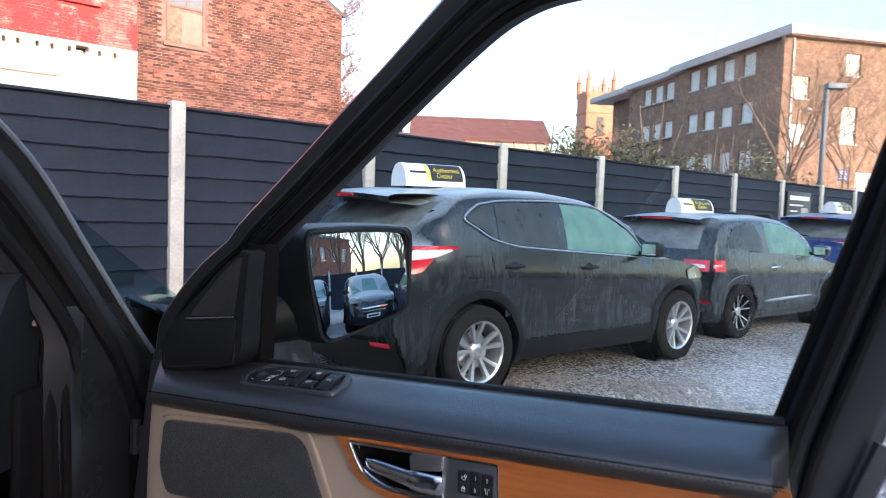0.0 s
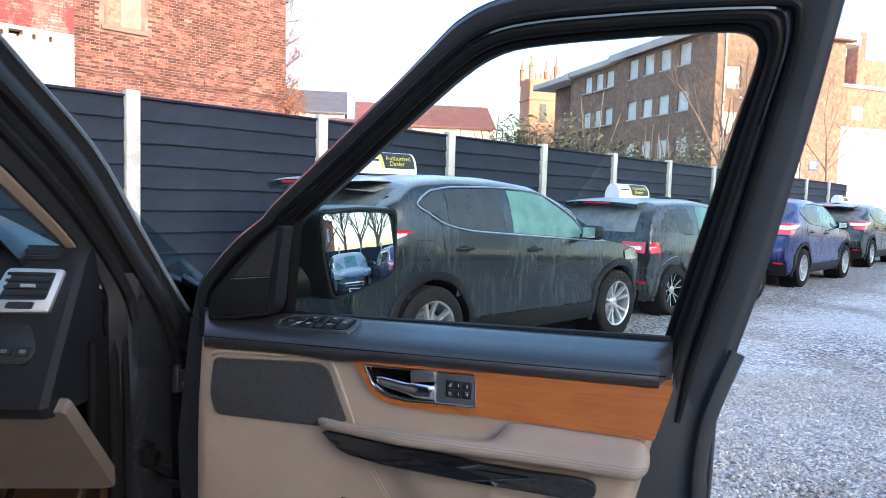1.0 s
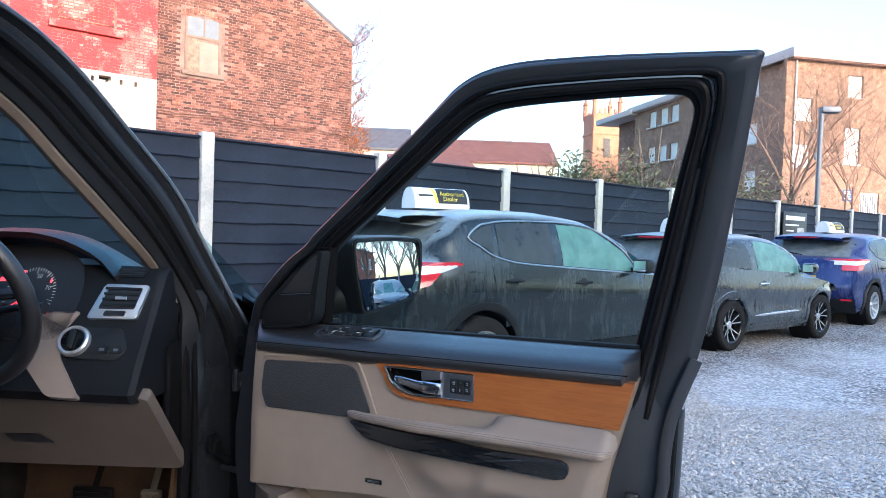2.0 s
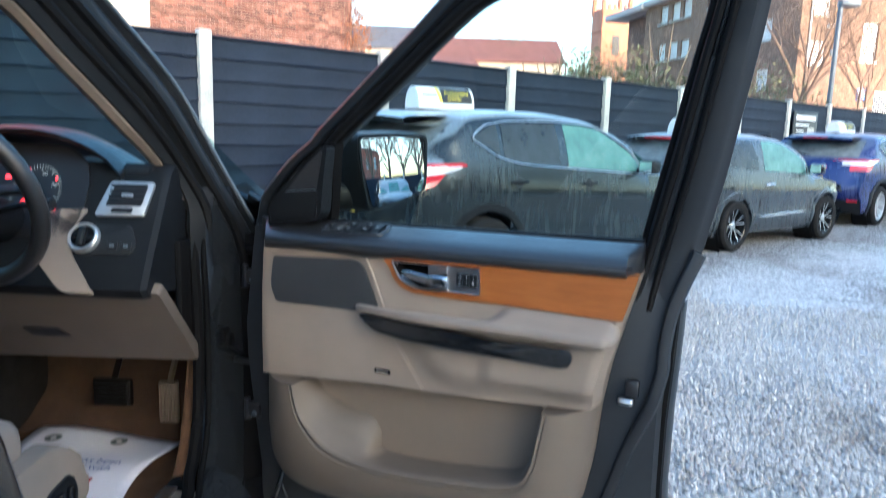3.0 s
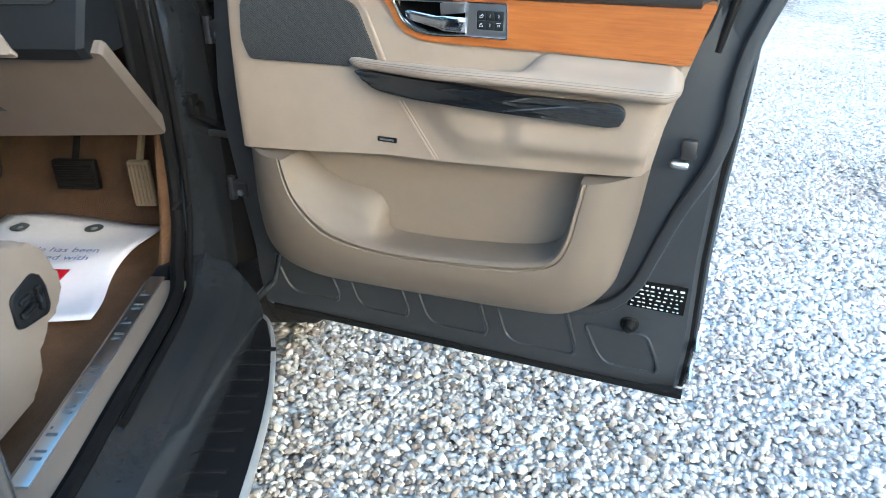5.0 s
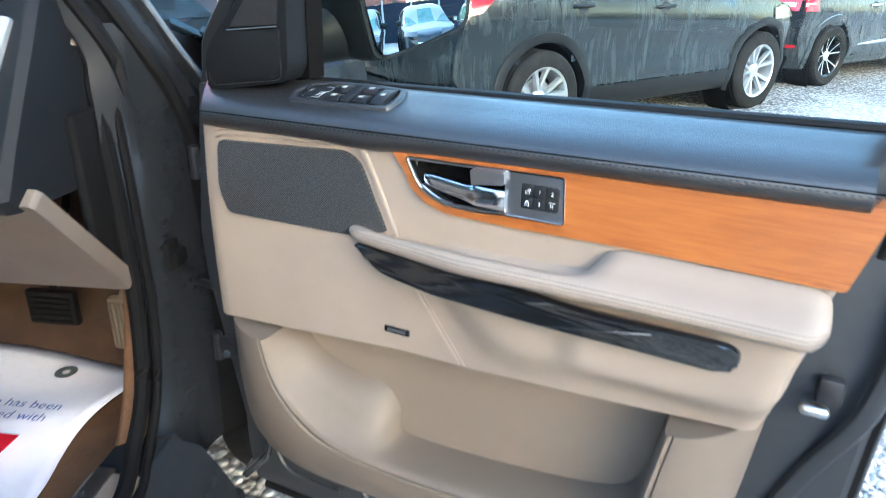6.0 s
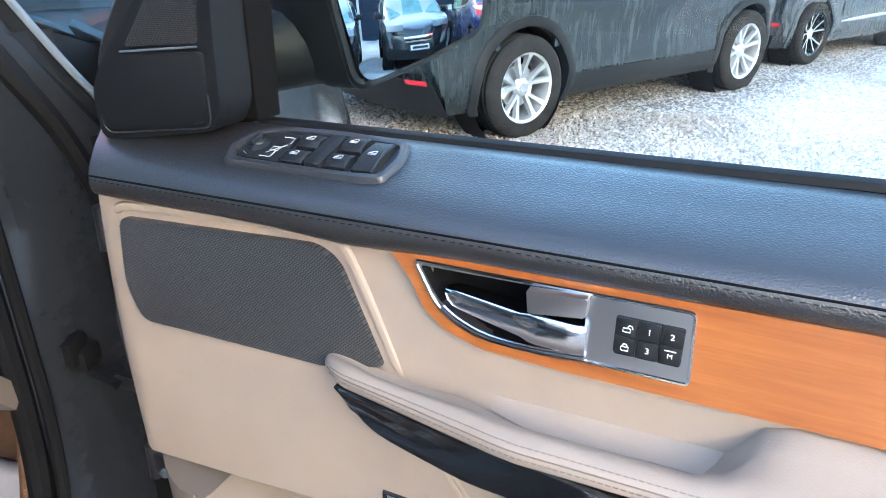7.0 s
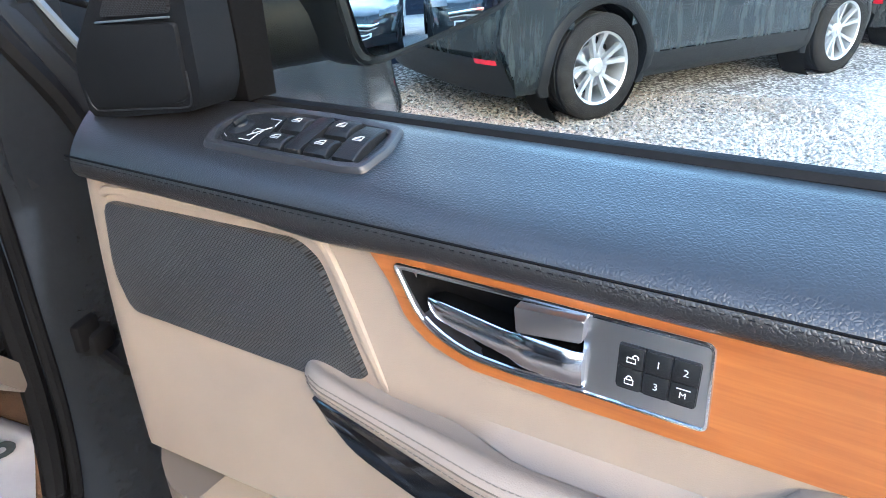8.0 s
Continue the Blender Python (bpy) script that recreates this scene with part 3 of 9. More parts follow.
def dish(bm, poly, steps, place=None):
    """A rim and floor inside an outline: steps of (inset, height), the last one filled."""
    xs, ys = [p[0] for p in poly], [p[1] for p in poly]
    cx, cy, W, H = (min(xs) + max(xs)) / 2, (min(ys) + max(ys)) / 2, max(xs) - min(xs), max(ys) - min(ys)
    rows = [[Vector((cx + (x - cx) * (1 - 2 * d / W), cy + (y - cy) * (1 - 2 * d / H), h)) for x, y in poly] for d, h in steps]
    if place:
        rows = [[place(p) for p in r] for r in rows]
    V = grid(bm, rows, True)
    bm.faces.new(V[-1])
    return bm


def lathe(bm, prof, seg=32, m=None, arc=2 * math.pi):
    """A profile of (radius, height) turned about z."""
    full = abs(arc - 2 * math.pi) < 1e-6
    n = seg if full else seg + 1
    rows = [[Vector((r * math.cos(arc * k / seg), r * math.sin(arc * k / seg), h)) for k in range(n)] for r, h in prof]
    if m is not None:
        rows = [[m @ p for p in row] for row in rows]
    grid(bm, rows, full)
    return bm


TEXTS = {}


def text_mesh(body, size=1.0, depth=0.0, align="CENTER"):
    """Raised letters in the built-in font, as a bmesh in x, y."""
    c = bpy.data.curves.new("letters", "FONT")
    c.body, c.size, c.extrude, c.align_x, c.align_y, c.resolution_u = body, size, depth, align, "CENTER", 3
    ob = bpy.data.objects.new("letters", c)
    scene.collection.objects.link(ob)
    me = bpy.data.meshes.new_from_object(ob.evaluated_get(bpy.context.evaluated_depsgraph_get()))
    bm = bmesh.new()
    bm.from_mesh(me)
    bpy.data.objects.remove(ob)
    bpy.data.meshes.remove(me)
    bpy.data.curves.remove(c)
    return bm


def ease(table, span=0.06):
    """A softened line through a table of (x, value)."""
    xs, vs = np.array([p[0] for p in table], float), np.array([p[1] for p in table], float)
    off = np.linspace(-span, span, 9)
    return lambda x: float(np.interp(x + off, xs, vs).mean())
# ---------------------------------------------------------------- ground and gravel
D = Vector((0.731, 0.682, 0)).normalized()   # along the fence and the parked row
N = Vector((D.y, -D.x, 0))                   # from the fence towards the yard
bm = bmesh.new()
R = 420
g = 40
rows = []
for i in range(g + 1):
    a = (i / g * 2 - 1)
    rows.append([Vector((math.copysign(abs(a) ** 3, a) * R, math.copysign(abs(b) ** 3, b) * R, 0)) for b in [j / g * 2 - 1 for j in range(g + 1)]])
grid(bm, rows)
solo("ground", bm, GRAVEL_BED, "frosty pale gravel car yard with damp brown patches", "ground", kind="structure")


def gravel(name, count, x0, x1, y0, y1, rmin, rmax, seed, fine=False):
    """Loose chips: squashed, turned and jittered pebbles, rounder where fine, strewn evenly."""
    rng = np.random.default_rng(seed)
    base_v = [(1, 0, -0.2), (0.45, 0.8, -0.1), (-0.55, 0.75, -0.2), (-1, 0.05, -0.1), (-0.5, -0.8, -0.2), (0.5, -0.75, -0.2), (0.05, 0.02, 0.72)]
    tri = [(i, (i + 1) % 6, 6) for i in range(6)]
    if fine:
        base_v += [(0.68, 0.3, 0.45), (0.0, 0.62, 0.5), (-0.66, 0.36, 0.45), (-0.66, -0.34, 0.48), (0.02, -0.6, 0.45), (0.66, -0.3, 0.5)]
        tri = [t for i in range(6) for t in ((i, (i + 1) % 6, 7 + i), ((i + 1) % 6, 7 + (i + 1) % 6, 7 + i), (7 + i, 7 + (i + 1) % 6, 6))]
    base_v = np.array(base_v)
    nv = len(base_v)
    n = count
    px, py = rng.uniform(x0, x1, n), rng.uniform(y0, y1, n)
    size = rng.uniform(rmin, rmax, n) * rng.choice([0.75, 1.0, 1.25], n, p=[0.35, 0.45, 0.2])
    v = np.repeat(base_v[None], n, 0) + rng.normal(0, 0.1, (n, nv, 3))
    v *= (rng.uniform(0.7, 1.15, (n, 1, 3)) * np.array([1, 0.8, 0.72]))
    ang, tip = rng.uniform(0, 2 * np.pi, n), rng.uniform(-0.6, 0.6, n)
    c, s = np.cos(tip), np.sin(tip)
    x, z = v[..., 0] * c[:, None] + v[..., 2] * s[:, None], -v[..., 0] * s[:, None] + v[..., 2] * c[:, None]
    v[..., 0], v[..., 2] = x, z
    c, s = np.cos(ang), np.sin(ang)
    x, y = v[..., 0] * c[:, None] - v[..., 1] * s[:, None], v[..., 0] * s[:, None] + v[..., 1] * c[:, None]
    v[..., 0], v[..., 1] = x, y
    v *= size[:, None, None]
    v[..., 0] += px[:, None]
    v[..., 1] += py[:, None]
    v[..., 2] += (rng.uniform(0.15, 1.0, n) * size)[:, None]
    f = (np.array(tri)[None] + (np.arange(n) * nv)[:, None, None]).reshape(-1, 3)
    me = bpy.data.meshes.new(name)
    me.from_pydata(v.reshape(-1, 3), [], f)
    me.materials.append(STONE)
    if fine:
        me.polygons.foreach_set("use_smooth", [True] * len(me.polygons))
    me.update()
    return tagged(new(name, me), "loose pale grey and brown gravel chips on the yard", "gravel", kind="stuff")


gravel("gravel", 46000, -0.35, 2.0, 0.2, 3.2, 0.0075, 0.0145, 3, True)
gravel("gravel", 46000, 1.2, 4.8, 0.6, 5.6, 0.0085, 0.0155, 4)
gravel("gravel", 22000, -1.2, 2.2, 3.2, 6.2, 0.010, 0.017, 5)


# ---------------------------------------------------------------- fence
BAY, F0, FTOP = 2.0155, Vector((-2.408, 6.191, 0)), 2.218
FANG = 0.768  # the fence runs a little steeper than the parked row


def fence_pose(k):
    return Matrix.Translation(F0 + Vector((math.cos(FANG), math.sin(FANG), 0)) * (BAY * k)) @ Matrix.Rotation(FANG, 4, "Z")


def board_mesh(i, n=22):
    """A board with a wavering lower edge that laps the one below."""
    h = 0.205
    rng = random.Random(100 + i)
    bm, rows = bmesh.new(), []
    w = [rng.uniform(-0.006, 0.006) for _ in range(6)]
    for k in range(n + 1):
        x = 0.066 + (BAY - 0.132) * k / n
        t = k / n * 5
        j = min(int(t), 4)
        q = w[j] * (1 - (t - j)) + w[j + 1] * (t - j) + 0.003 * math.sin(k * 1.9 + i)
        rows.append([(x, 0.012, h + 0.012), (x, 0.0, h + 0.008), (x, -0.008, h * 0.55), (x, -0.02, 0.018 + q), (x, -0.024, 0.008 + q), (x, -0.02, q), (x, 0.012, q)])
    grid(bm, rows, True)
    return finish(bm, "board", FENCE)


BOARDS = [board_mesh(i) for i in range(5)]
bm = boxed((-0.062, -0.06, 0), (0.062, 0.05, FTOP + 0.02), 0.012)
bmesh.ops.translate(bm, verts=bm.verts[:], vec=(0, 0, 0))
POST = finish(bm, "post", CONCRETE)
CAPPING = finish(boxed((0.064, -0.034, FTOP - 0.045), (BAY - 0.064, 0.02, FTOP - 0.02), 0.006), "capping_rail", FENCE)
fence = thing("fence", Matrix(), "dark navy board fence between pale concrete posts", "fence", kind="structure")
for k in range(-9, 11):
    m = fence_pose(k)
    p = new("post", POST)
    p.parent = fence
    p.matrix_basis = m
    for r in range(11):
        b = new("board", BOARDS[(k * 3 + r * 2) % 5])
        b.parent = fence
        b.matrix_basis = m @ pose(0, 0, FTOP - 0.03 - 0.2 * (r + 1))
    b = new("capping_rail", CAPPING)
    b.parent = fence
    b.matrix_basis = m
# a second run shuts the yard off on the far side
M2 = Matrix.Translation((19.5, 9.5, 0)) @ Matrix.Rotation(radians(-86), 4, "Z")
fence2 = thing("fence", Matrix(), "dark board fence along the far side of the yard", "fence", kind="structure")
for k in range(12):
    m = M2 @ pose(BAY * k, 0, 0)
    p = new("post", POST)
    p.parent = fence2
    p.matrix_basis = m
    for r in range(10):
        b = new("board", BOARDS[(k + r * 2) % 5])
        b.parent = fence2
        b.matrix_basis = m @ pose(0, 0, 2.0 - 0.2 * (r + 1))


# ---------------------------------------------------------------- buildings
def window_set(bm_frame, bm_pane, bm_blind, x, z, w, h, y=0.0, bars=1, blind=1.0):
    """A recessed window in a wall at y: frame bars, pane and a blind behind its upper part."""
    t = 0.055
    for a, b in (((x, z), (x + t, z + h)), ((x + w - t, z), (x + w, z + h)), ((x, z), (x + w, z + t)), ((x, z + h - t), (x + w, z + h))):
        box(bm_frame, (a[0], y + 0.03, a[1]), (b[0], y + 0.09, b[1]))
    for i in range(bars):
        cx = x + w * (i + 1) / (bars + 1)
        box(bm_frame, (cx - 0.025, y + 0.03, z + t), (cx + 0.025, y + 0.09, z + h - t))
    box(bm_pane, (x + t, y + 0.055, z + t), (x + w - t, y + 0.065, z + h - t))


def wall_with_holes(bm, x0, x1, z0, z1, holes, y0=0.0, y1=0.3):
    """A thick wall in x, z whose rectangular openings go through."""
    xs = sorted({x0, x1, *[h[0] for h in holes], *[h[0] + h[2] for h in holes]})
    zs = sorted({z0, z1, *[h[1] for h in holes], *[h[1] + h[3] for h in holes]})
    def solid(i, j):
        if not (0 <= i < len(xs) - 1 and 0 <= j < len(zs) - 1):
            return False
        cx, cz = (xs[i] + xs[i + 1]) / 2, (zs[j] + zs[j + 1]) / 2
        return not any(h[0] < cx < h[0] + h[2] and h[1] < cz < h[1] + h[3] for h in holes)
    def quad(*ps):
        bm.faces.new([bm.verts.new(p) for p in ps])
    for i in range(len(xs) - 1):
        for j in range(len(zs) - 1):
            if not solid(i, j):
                continue
            a, b, c, d = xs[i], xs[i + 1], zs[j], zs[j + 1]
            quad((a, y0, c), (b, y0, c), (b, y0, d), (a, y0, d))
            quad((a, y1, c), (a, y1, d), (b, y1, d), (b, y1, c))
            if not solid(i - 1, j):
                quad((a, y0, c), (a, y0, d), (a, y1, d), (a, y1, c))
            if not solid(i + 1, j):
                quad((b, y0, c), (b, y1, c), (b, y1, d), (b, y0, d))
            if not solid(i, j - 1):
                quad((a, y0, c), (a, y1, c), (b, y1, c), (b, y0, c))
            if not solid(i, j + 1):
                quad((a, y0, d), (b, y0, d), (b, y1, d), (a, y1, d))
    bmesh.ops.remove_doubles(bm, verts=bm.verts[:], dist=1e-4)
    return bm


def put_window(parent, x, z, w, h, y=0.12, bars=1, glass=None, sill=True, arch=False):
    f, p, b = bmesh.new(), bmesh.new(), bmesh.new()
    window_set(f, p, b, x, z, w, h, y, bars)
    b.free()
    wo = part("window", f, FRAME_WHITE, parent)
    part("pane", p, glass or PANE, wo)
    if sill:
        part("sill", boxed((x - 0.06, -0.05, z - 0.1), (x + w + 0.06, y + 0.03, z), 0.01), CONCRETE, wo)
    return wo


def face_pose(p, d):
    """x along d, y away from the viewer, z up."""
    d = Vector((d[0], d[1], 0)).normalized()
    return Matrix(((d.x, -d.y, 0, p[0]), (d.y, d.x, 0, p[1]), (0, 0, 1, 0), (0, 0, 0, 1)))


# old brick gable behind the fence
B0 = Vector((-8.75, 18.15, 0))
gable = thing("brick_gable_house", face_pose(B0, D) @ pose(0, 0, 0.09), "weathered red brick gable house with one boarded sash window", "house")
bm = bmesh.new()
prism(bm, [(0, 0), (6.18, 0), (6.18, 7.3), (1.2, 10.0), (0, 10.0)], 0, -0.35)
for v in bm.verts:
    v.co = Vector((v.co.x, -v.co.z, v.co.y))
wall = part("wall", bm, MORTAR, gable, smooth=False)
part("side_wall", boxed((5.88, 0.352, 0), (6.18, 9, 7.3)), BRICK_RED, gable)
part("side_wall", boxed((0, 0.352, 0), (0.3, 9, 10.0)), BRICK_RED, gable)
bm = bmesh.new()
prism(bm, [(6.3, 7.3), (1.2, 10.08), (-0.1, 10.08), (-0.1, 9.98), (1.18, 9.98), (6.26, 7.22)], 0.02, -9.0)
for v in bm.verts:
    v.co = Vector((v.co.x, -v.co.z, v.co.y))
part("roof", bm, SLATE, gable, smooth=False)
wx, wz = 0.8, 5.5
win = part("window", boxed((wx - 0.02, -0.02, wz), (wx + 0.06, 0.03, wz + 1.5), 0.01), BOARDED, gable, "flaking old sash window, half boarded")
part("frame", boxed((wx + 0.94, -0.02, wz), (wx + 1.02, 0.03, wz + 1.46), 0.01), BOARDED, win)
part("frame", boxed((wx + 0.06, -0.02, wz + 0.92), (wx + 0.94, 0.03, wz + 1.0), 0.01), BOARDED, win)
part("frame", boxed((wx + 0.5, -0.015, wz + 1.0), (wx + 0.55, 0.02, wz + 1.5), 0.01), BOARDED, win)
part("board", boxed((wx + 0.4, -0.01, wz + 0.02), (wx + 0.94, 0.01, wz + 0.85), 0.01), OLD_BOARD, win)
part("board", boxed((wx + 0.06, -0.004, wz + 0.02), (wx + 0.4, 0.006, wz + 0.92), 0.01), BARK, win)
part("pane", boxed((wx + 0.06, -0.006, wz + 1.0), (wx + 0.94, 0.004, wz + 1.5)), GALV, win)
part("sill", boxed((wx - 0.1, -0.07, wz - 0.12), (wx + 1.1, 0.0, wz), 0.015), BOARDED, win)
bm = bmesh.new()
prev = None
for k in range(11):
    a = k / 10
    x = wx - 0.06 + 1.14 * a
    box(bm, (x - 0.05, -0.015, wz + 1.46 + 0.13 * math.sin(math.pi * a)), (x + 0.055, 0.01, wz + 1.66 + 0.13 * math.sin(math.pi * a)), 0.008)
part("lintel", bm, BRICK_RED, win)
for zc, x0, x1 in ((4.32, 0.02, 6.2), (4.25, 0.02, 6.2)):
    bm = bmesh.new()
    tube(bm, [(x0 + (x1 - x0) * k / 12, -0.03, zc - 0.04 * math.sin(k * 1.3)) for k in range(13)], 0.018, 6)
    part("cable", bm, BRICK_DARK, gable)
for x, z in ((0.45, 4.5), (3.5, 4.3), (2.1, 4.6)):
    part("wall_block", boxed((x, -0.08, z), (x + 0.22, 0.0, z + 0.22), 0.02), BRICK_RED, gable)

# painted house to its side
red = thing("painted_house", face_pose(B0 - D * 9.0 + N * 0.25, D) @ pose(0, 0, 0.09), "flaking red painted brick house over a cream rendered base", "house")
red_wall = part("wall", boxed((0, 0, 5.05), (8.98, 0.4, 12)), BRICK_PAINTED, red)
holes = [(0.12 + 0.345 * k + 0.05 * math.sin(3 * k), 4.78, 0.075, 0.13) for k in range(25)] + [(7.55, 4.84, 0.3, 0.12)]
part("base_wall", wall_with_holes(bmesh.new(), 0, 8.98, 0, 5.05, holes, -0.02, 0.3), STUCCO, red, "cream rendered base", smooth=False)
part("recess", boxed((0, 0.31, 4.6), (8.98, 0.4, 5.04)), BLACK, red)
part("blind_window", boxed((6.6, -0.03, 6.2), (7.9, 0.0, 8.2), 0.02), BRICK_RED, red)
part("blind_sill", boxed((6.4, -0.12, 5.95), (8.1, 0.0, 6.15), 0.02), BRICK_PAINTED, red)
part("ledge", boxed((0, -0.08, 4.15), (7.2, -0.022, 4.3), 0.02), STUCCO, red)
part("roof", boxed((-0.1, -0.1, 12), (8.9, 9, 12.2)), SLATE, red)
part("side_wall", boxed((8.68, 0.402, 0), (8.98, 9, 12)), BRICK_RED, red)

# low houses and roofs further off
def row_house(p, d, length, depth, eaves, ridge, wallm, roofm, label, stack=True):
    h = thing("terrace_house", face_pose(p, d), label, "house")
    part("wall", boxed((0, 0, 0), (length, depth, eaves)), wallm, h)
    bm = bmesh.new()
    prism(bm, [(-0.3, eaves - 0.1), (depth / 2, ridge), (depth + 0.3, eaves - 0.1), (depth + 0.3, eaves - 0.25), (depth / 2, ridge - 0.18), (-0.3, eaves - 0.25)], -0.2, length + 0.2)
    for v in bm.verts:
        v.co = Vector((v.co.z, v.co.x, v.co.y))
    part("roof", bm, roofm, h, smooth=False)
    for s in (-0.001, length - 0.25):
        bm = bmesh.new()
        prism(bm, [(0.02, eaves - 0.2), (depth / 2, ridge - 0.2), (depth - 0.02, eaves - 0.2)], s, s + 0.25)
        for v in bm.verts:
            v.co = Vector((v.co.z, v.co.x, v.co.y))
        part("gable_wall", bm, wallm, h, smooth=False)
    if stack:
        part("chimney", boxed((length * 0.7, depth / 2 - 0.4, ridge - 0.8), (length * 0.7 + 0.9, depth / 2 + 0.4, ridge + 0.9), 0.03), wallm, h)
    return h


row_house((-5.2, 57, 0), (1, 0.08), 11.2, 9, 7.3, 9.5, STUCCO, TILE_RED, "low brick house with a long red tiled roof", False)
row_house((-14, 52, 0), (1, 0.1), 8.3, 8, 7.6, 9.6, STUCCO, SLATE, "cream house with a dark slate roof", False)
row_house((-3.4, 30, 0), (1, 0.35), 3.6, 5, 3.9, 4.9, STUCCO, TILE_RED, "small cream outbuilding with a tiled roof", False)

# church tower
tower = thing("church_tower", pose(19.6, 120, 0, 0, 0, 12), "sunlit sandstone church tower with corner pinnacles", "church")
part("shaft", boxed((-2.4, -2.4, 0), (2.4, 2.4, 21.8), 0.1), SANDSTONE, tower)
part("string_course", boxed((-2.55, -2.55, 18.2), (2.55, 2.55, 18.6), 0.05), SANDSTONE, tower)
for sx in (-1, 1):
    for sy in (-1, 1):
        bm = bmesh.new()
        lathe(bm, [(0.45, 21.0), (0.42, 23.6), (0.55, 23.7), (0.3, 24.1), (0.03, 26.0)], 8, Matrix.Translation((sx * 2.2, sy * 2.2, 0)))
        part("pinnacle", bm, SANDSTONE, tower)
    for k in range(4):
        part("merlon", boxed((-1.6 + k * 0.9, sx * 2.4 - 0.15, 21.8), (-1.1 + k * 0.9, sx * 2.4 + 0.15, 22.6), 0.03), SANDSTONE, tower)
part("belfry_opening", boxed((-0.6, -2.46, 14.5), (0.6, -2.38, 17.6), 0.02), SLATE, tower)

# three-storey flat-roofed block
CB = Vector((19.8, 46, 0))
RX, LX = Vector((0.965, 0.26, 0)), Vector((-0.26, 0.965, 0))
block = thing("flat_roofed_block", face_pose(CB, RX), "three-storey tan brick block with white windows and a pale fascia", "building")
front = [(0.25, 9.3, 1.15, 1.4), (0.2, 6.3, 1.15, 1.4), (4.0, 11.0, 1.15, 1.4), (3.9, 6.65, 1.2, 2.35), (5.3, 1.9, 1.45, 2.9)]
bm = wall_with_holes(bmesh.new(), -0.6, 10, 0, 13.15, front)
part("front_wall", bm, BRICK_BUFF, block, smooth=False)
for x, z, w, h in front[:-1]:
    put_window(block, x, z, w, h, 0.12, 1, BLIND)
door_leaf = part("door", boxed((5.3, 0.1, 1.9), (6.75, 0.16, 4.8), 0.02), FRAME_WHITE, block, "pale entrance door with upright bars")
for k in range(7):
    part("door_bar", boxed((5.42 + 0.18 * k, 0.05, 2.0), (5.48 + 0.18 * k, 0.1, 4.7), 0.01), GALV, door_leaf)
sidew = thing("flat_roofed_block_wing", face_pose(CB + LX * 30, -LX), "receding tan brick wing with rows of white windows", "building")
holes = []
for sx in (3.6, 5.95, 8.1, 10.3):
    holes += [(30 - sx - 1.35, 11.45, 1.35, 1.5), (30 - sx - 1.35, 8.2, 1.35, 1.4), (30 - sx - 1.35, 4.9, 1.35, 1.4)]
for sx in (14.3, 16.1, 18.1):
    holes += [(30 - sx - 1.3, 11.3, 1.3, 1.45), (30 - sx - 1.3, 8.15, 1.3, 1.4)]
bm = wall_with_holes(bmesh.new(), 16.05, 29.39, 0, 13.15, [h for h in holes if h[0] > 16.05])
part("side_wall", bm, BRICK_BUFF, sidew, smooth=False)
bm = wall_with_holes(bmesh.new(), 7.9, 16.03, 0, 13.1, [h for h in holes if h[0] < 16.05], 0.2, 0.5)
part("side_wall", bm, BRICK_BUFF, sidew, smooth=False)
for x, z, w, h in holes:
    put_window(sidew, x, z, w, h, 0.12 if x > 16.05 else 0.32, 0, BLIND)
part("stair_tower", boxed((2.4, 1.2, 0), (7.88, 9, 12.9), 0.02), BRICK_DARK, sidew)
part("stair_roof", boxed((0.6, -0.6, 12.9), (8.4, 9.4, 13.45), 0.03), FASCIA, sidew)
part("fascia", boxed((7.4, -0.4, 13.1), (16.0, 12, 13.62), 0.03), FASCIA, sidew)
part("fascia", boxed((16.0, -0.6, 13.15), (29.37, 12, 13.75), 0.03), FASCIA, sidew)
part("fascia", boxed((-0.6, -0.6, 13.15), (10.5, 12, 13.77), 0.03), FASCIA, block)
part("end_wall", boxed((9.7, 0.302, 0), (10, 12, 13.15)), BRICK_BUFF, block)
bm = bmesh.new()
tube(bm, [(0.05, -0.08, 0), (0.05, -0.08, 13.1)], 0.06, 8)
part("drainpipe", bm, FRAME_WHITE, block)
part("soffit", boxed((-0.5, -0.5, 13.05), (10.4, 0.0, 13.15)), BRICK_DARK, block)
for x, z in ((3.95, 4.2), (7.45, 4.1)):
    sb = part("sign_board", boxed((x, -0.04, z), (x + 0.72, 0, z + 0.75), 0.01), SIGN_BLUE, block, "small blue notice board")
    bm = bmesh.new()
    for r in range(4):
        box(bm, (x + 0.1, -0.046, z + 0.14 + r * 0.15), (x + 0.62 - 0.08 * (r % 2), -0.04, z + 0.19 + r * 0.15))
    part("lettering_bar", bm, WHITE, sb)
part("wall_lamp", boxed((1.25, -0.35, 8.55), (1.6, 0, 8.75), 0.03), FRAME_WHITE, block)

# orange warehouse further along
ware = thing("warehouse", face_pose((37.4, 62, 0), (0.94, 0.34)), "orange brick warehouse with a grey roller shutter", "building")
part("wall", boxed((0, 0, 8.6), (30, 8, 12.4), 0.03), BRICK_ORANGE, ware)
part("base_wall", boxed((0, 0.02, 0), (30, 8, 8.6)), FASCIA, ware)
part("shutter", boxed((0.5, -0.06, 0), (3.2, 0.02, 6.8), 0.02), SHUTTER, ware)
for k in range(12):
    part("shutter_slat", boxed((0.55, -0.09, 1.2 + k * 0.46), (3.15, -0.06, 1.58 + k * 0.46), 0.02), SHUTTER, ware)
part("coping", boxed((-0.2, -0.2, 8.5), (30, 0.1, 8.9), 0.03), FASCIA, ware)
